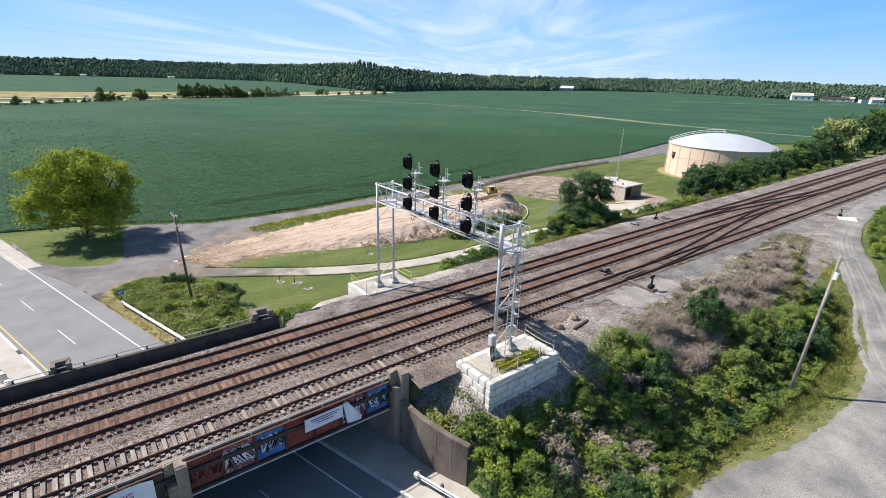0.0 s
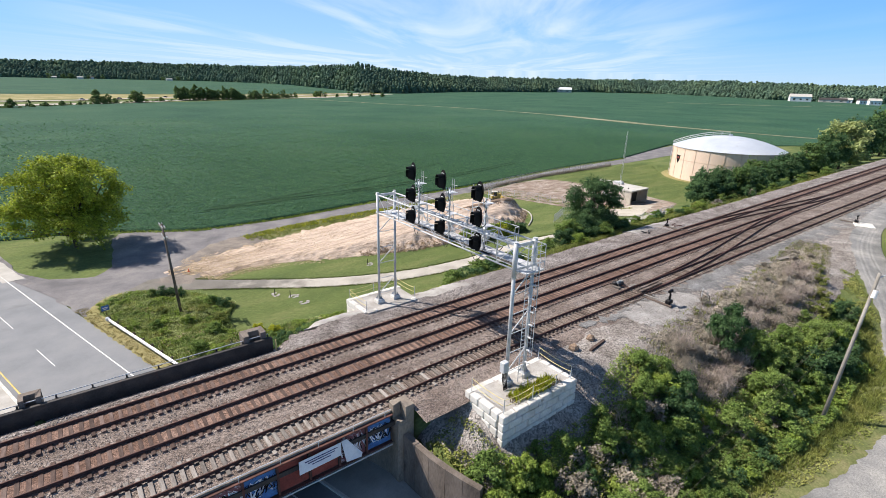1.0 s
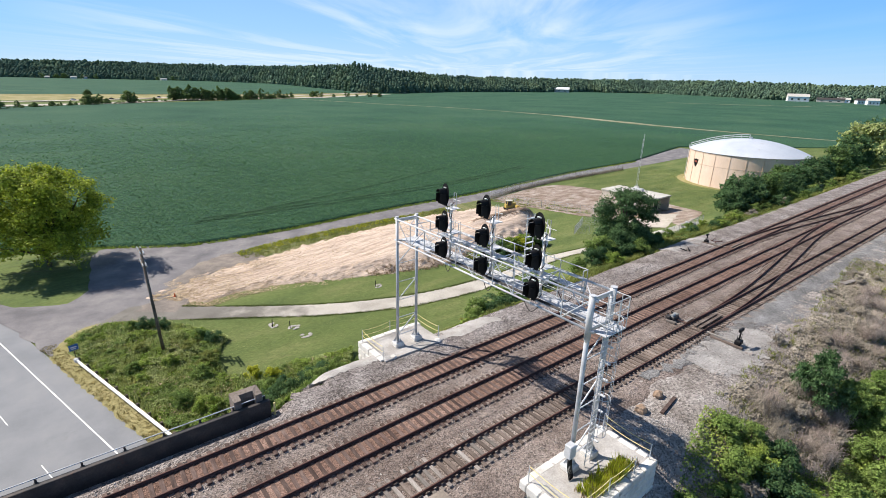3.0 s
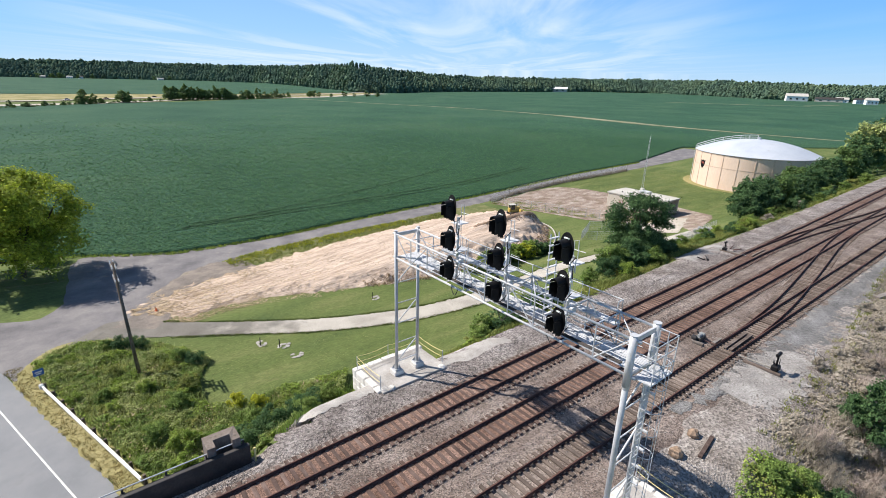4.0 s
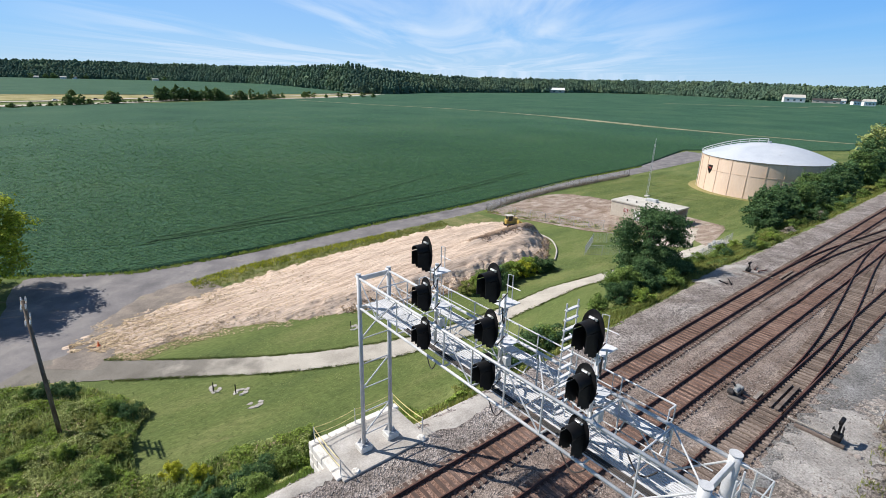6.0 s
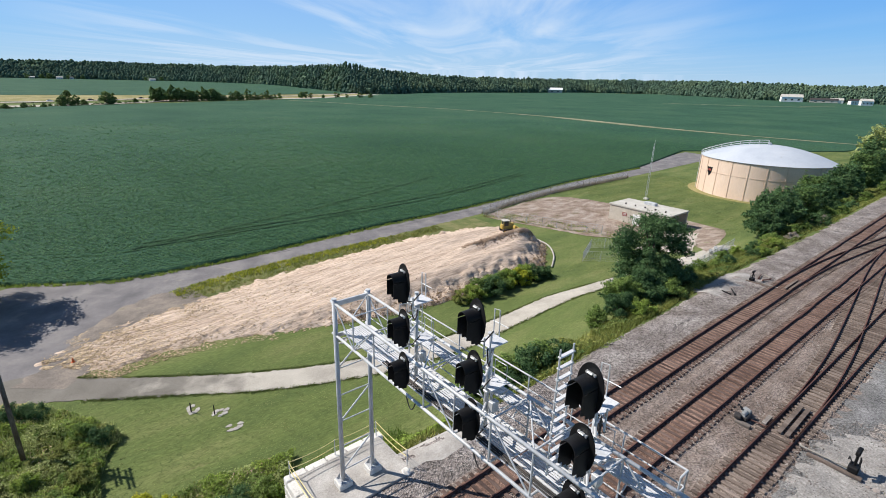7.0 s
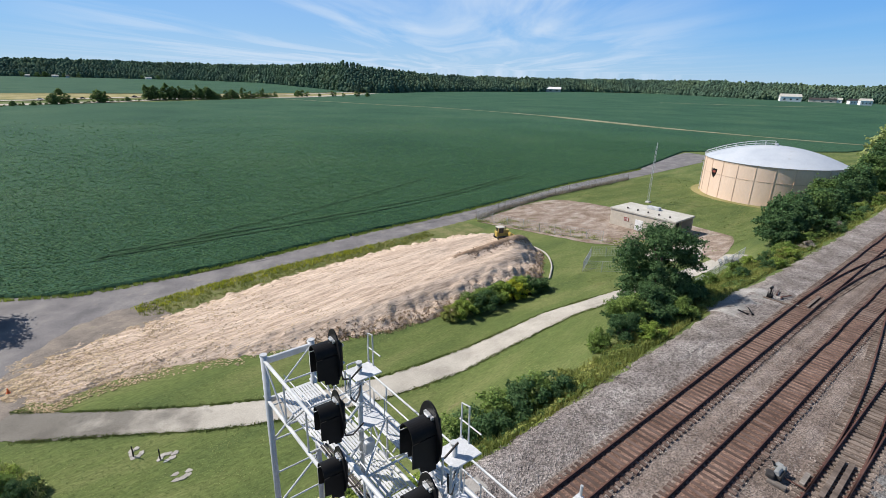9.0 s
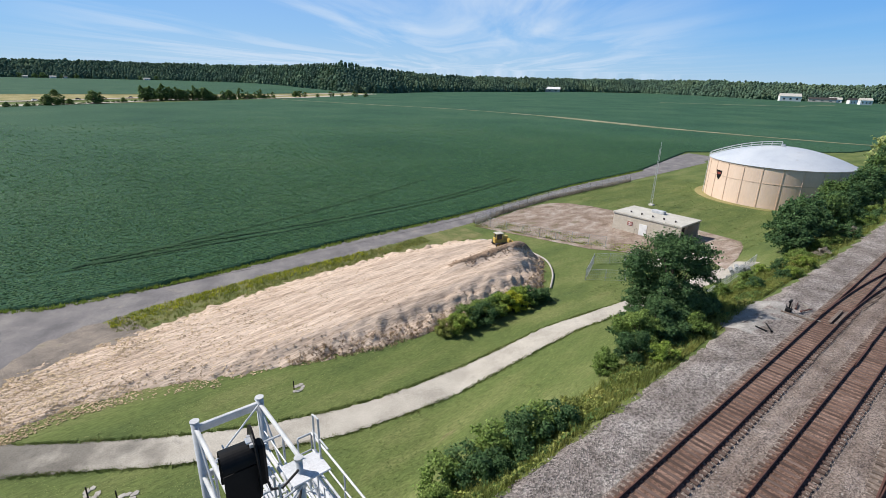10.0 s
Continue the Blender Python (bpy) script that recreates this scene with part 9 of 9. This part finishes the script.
def windrow(r):
    x = r.uniform(62, 76.5)
    y = lerp(x, (62, 76.5), (72.4, 73.6)) + r.normal() * 0.8
    return x, y, mound_top(x, y) + 0.05


cl = scatter_stones("windrow_clods", 900, windrow, 16, 0.11, "broken clods on the pushed soil")
cl.data.materials[0] = soil_dark_mat
wr = spline([(60, 72.3), (66, 72.7), (71, 73.3), (76.5, 73.8)], 4)
solo("windrow", ribbon("windrow", [(x, y + 0.5 + 0.07 * (x - 60)) for x, y in wr], [(x, y - 0.4 - 0.05 * (x - 60)) for x, y in wr], 0.06, soil_dark_mat, 8, 0.4, 0.35, top=lambda x, y: mound_top(x, y) + 0.12 * clamp(1 - abs(y - 73.2) / 1.4)), None, "dark freshly pushed soil beside the bulldozer", "soil", "structure")
sock = thing("silt_sock", "pale erosion sock along the foot of the mound", "erosion sock")
sp = spline([(70.5, 63.8), (75.0, 67.0), (78.4, 70.9), (79.5, 75.0), (79.2, 80.0), (77.5, 84.5)], 5)
part("sock", Geo().path([(x, y, ground_height(x, y) + 0.12) for x, y in sp], 0.14, 8), sand_mat, sock, "", True)
sr = np.random.default_rng(40)
sp_ = np.array([straw_area(sr) for k in range(12000)]) + np.array((0, 0, 0.012))
sn = sr.normal(size=sp_.shape) * 0.14 + np.array((0, 0, 1)); sn /= np.linalg.norm(sn, axis=1, keepdims=True)
solo("straw", quads("straw", tri_leaves(sp_, sn, 0.1 * sr.uniform(0.4, 1.5, (len(sp_), 1)), sr), leaf_straw, 3), None, "pale straw strewn over the soil", "straw", "stuff")

# pale rubble below the far footing and the apron
def rubble_area(r):
    x = r.uniform(15.5, 22.5) if r.random() < 0.6 else r.uniform(26.8, 31)
    y = lerp(x, (15.5, 20.5, 22.5, 27, 31), (41.2, 43.0, 43.6, 43.6, 41.6)) + abs(r.normal()) * 0.55
    return x, y, ground_height(x, y) + 0.05


cl = scatter_stones("pale_rubble", 420, rubble_area, 17, 0.15, "pale broken concrete rubble below the footing")
cl.data.materials[0] = sand_mat


def pad_stones(r):
    a, q = r.uniform(0, 6.283), math.sqrt(r.random())
    x, y = 45.8 + 7.4 * q * math.cos(a), 23.0 + 3.3 * q * math.sin(a)
    return x, y, max(bed(x, y), ground_height(x, y)) + 0.1


scatter_stones("pad_stones", 2600, pad_stones, 18, 0.05, "loose stones over the pale pad")
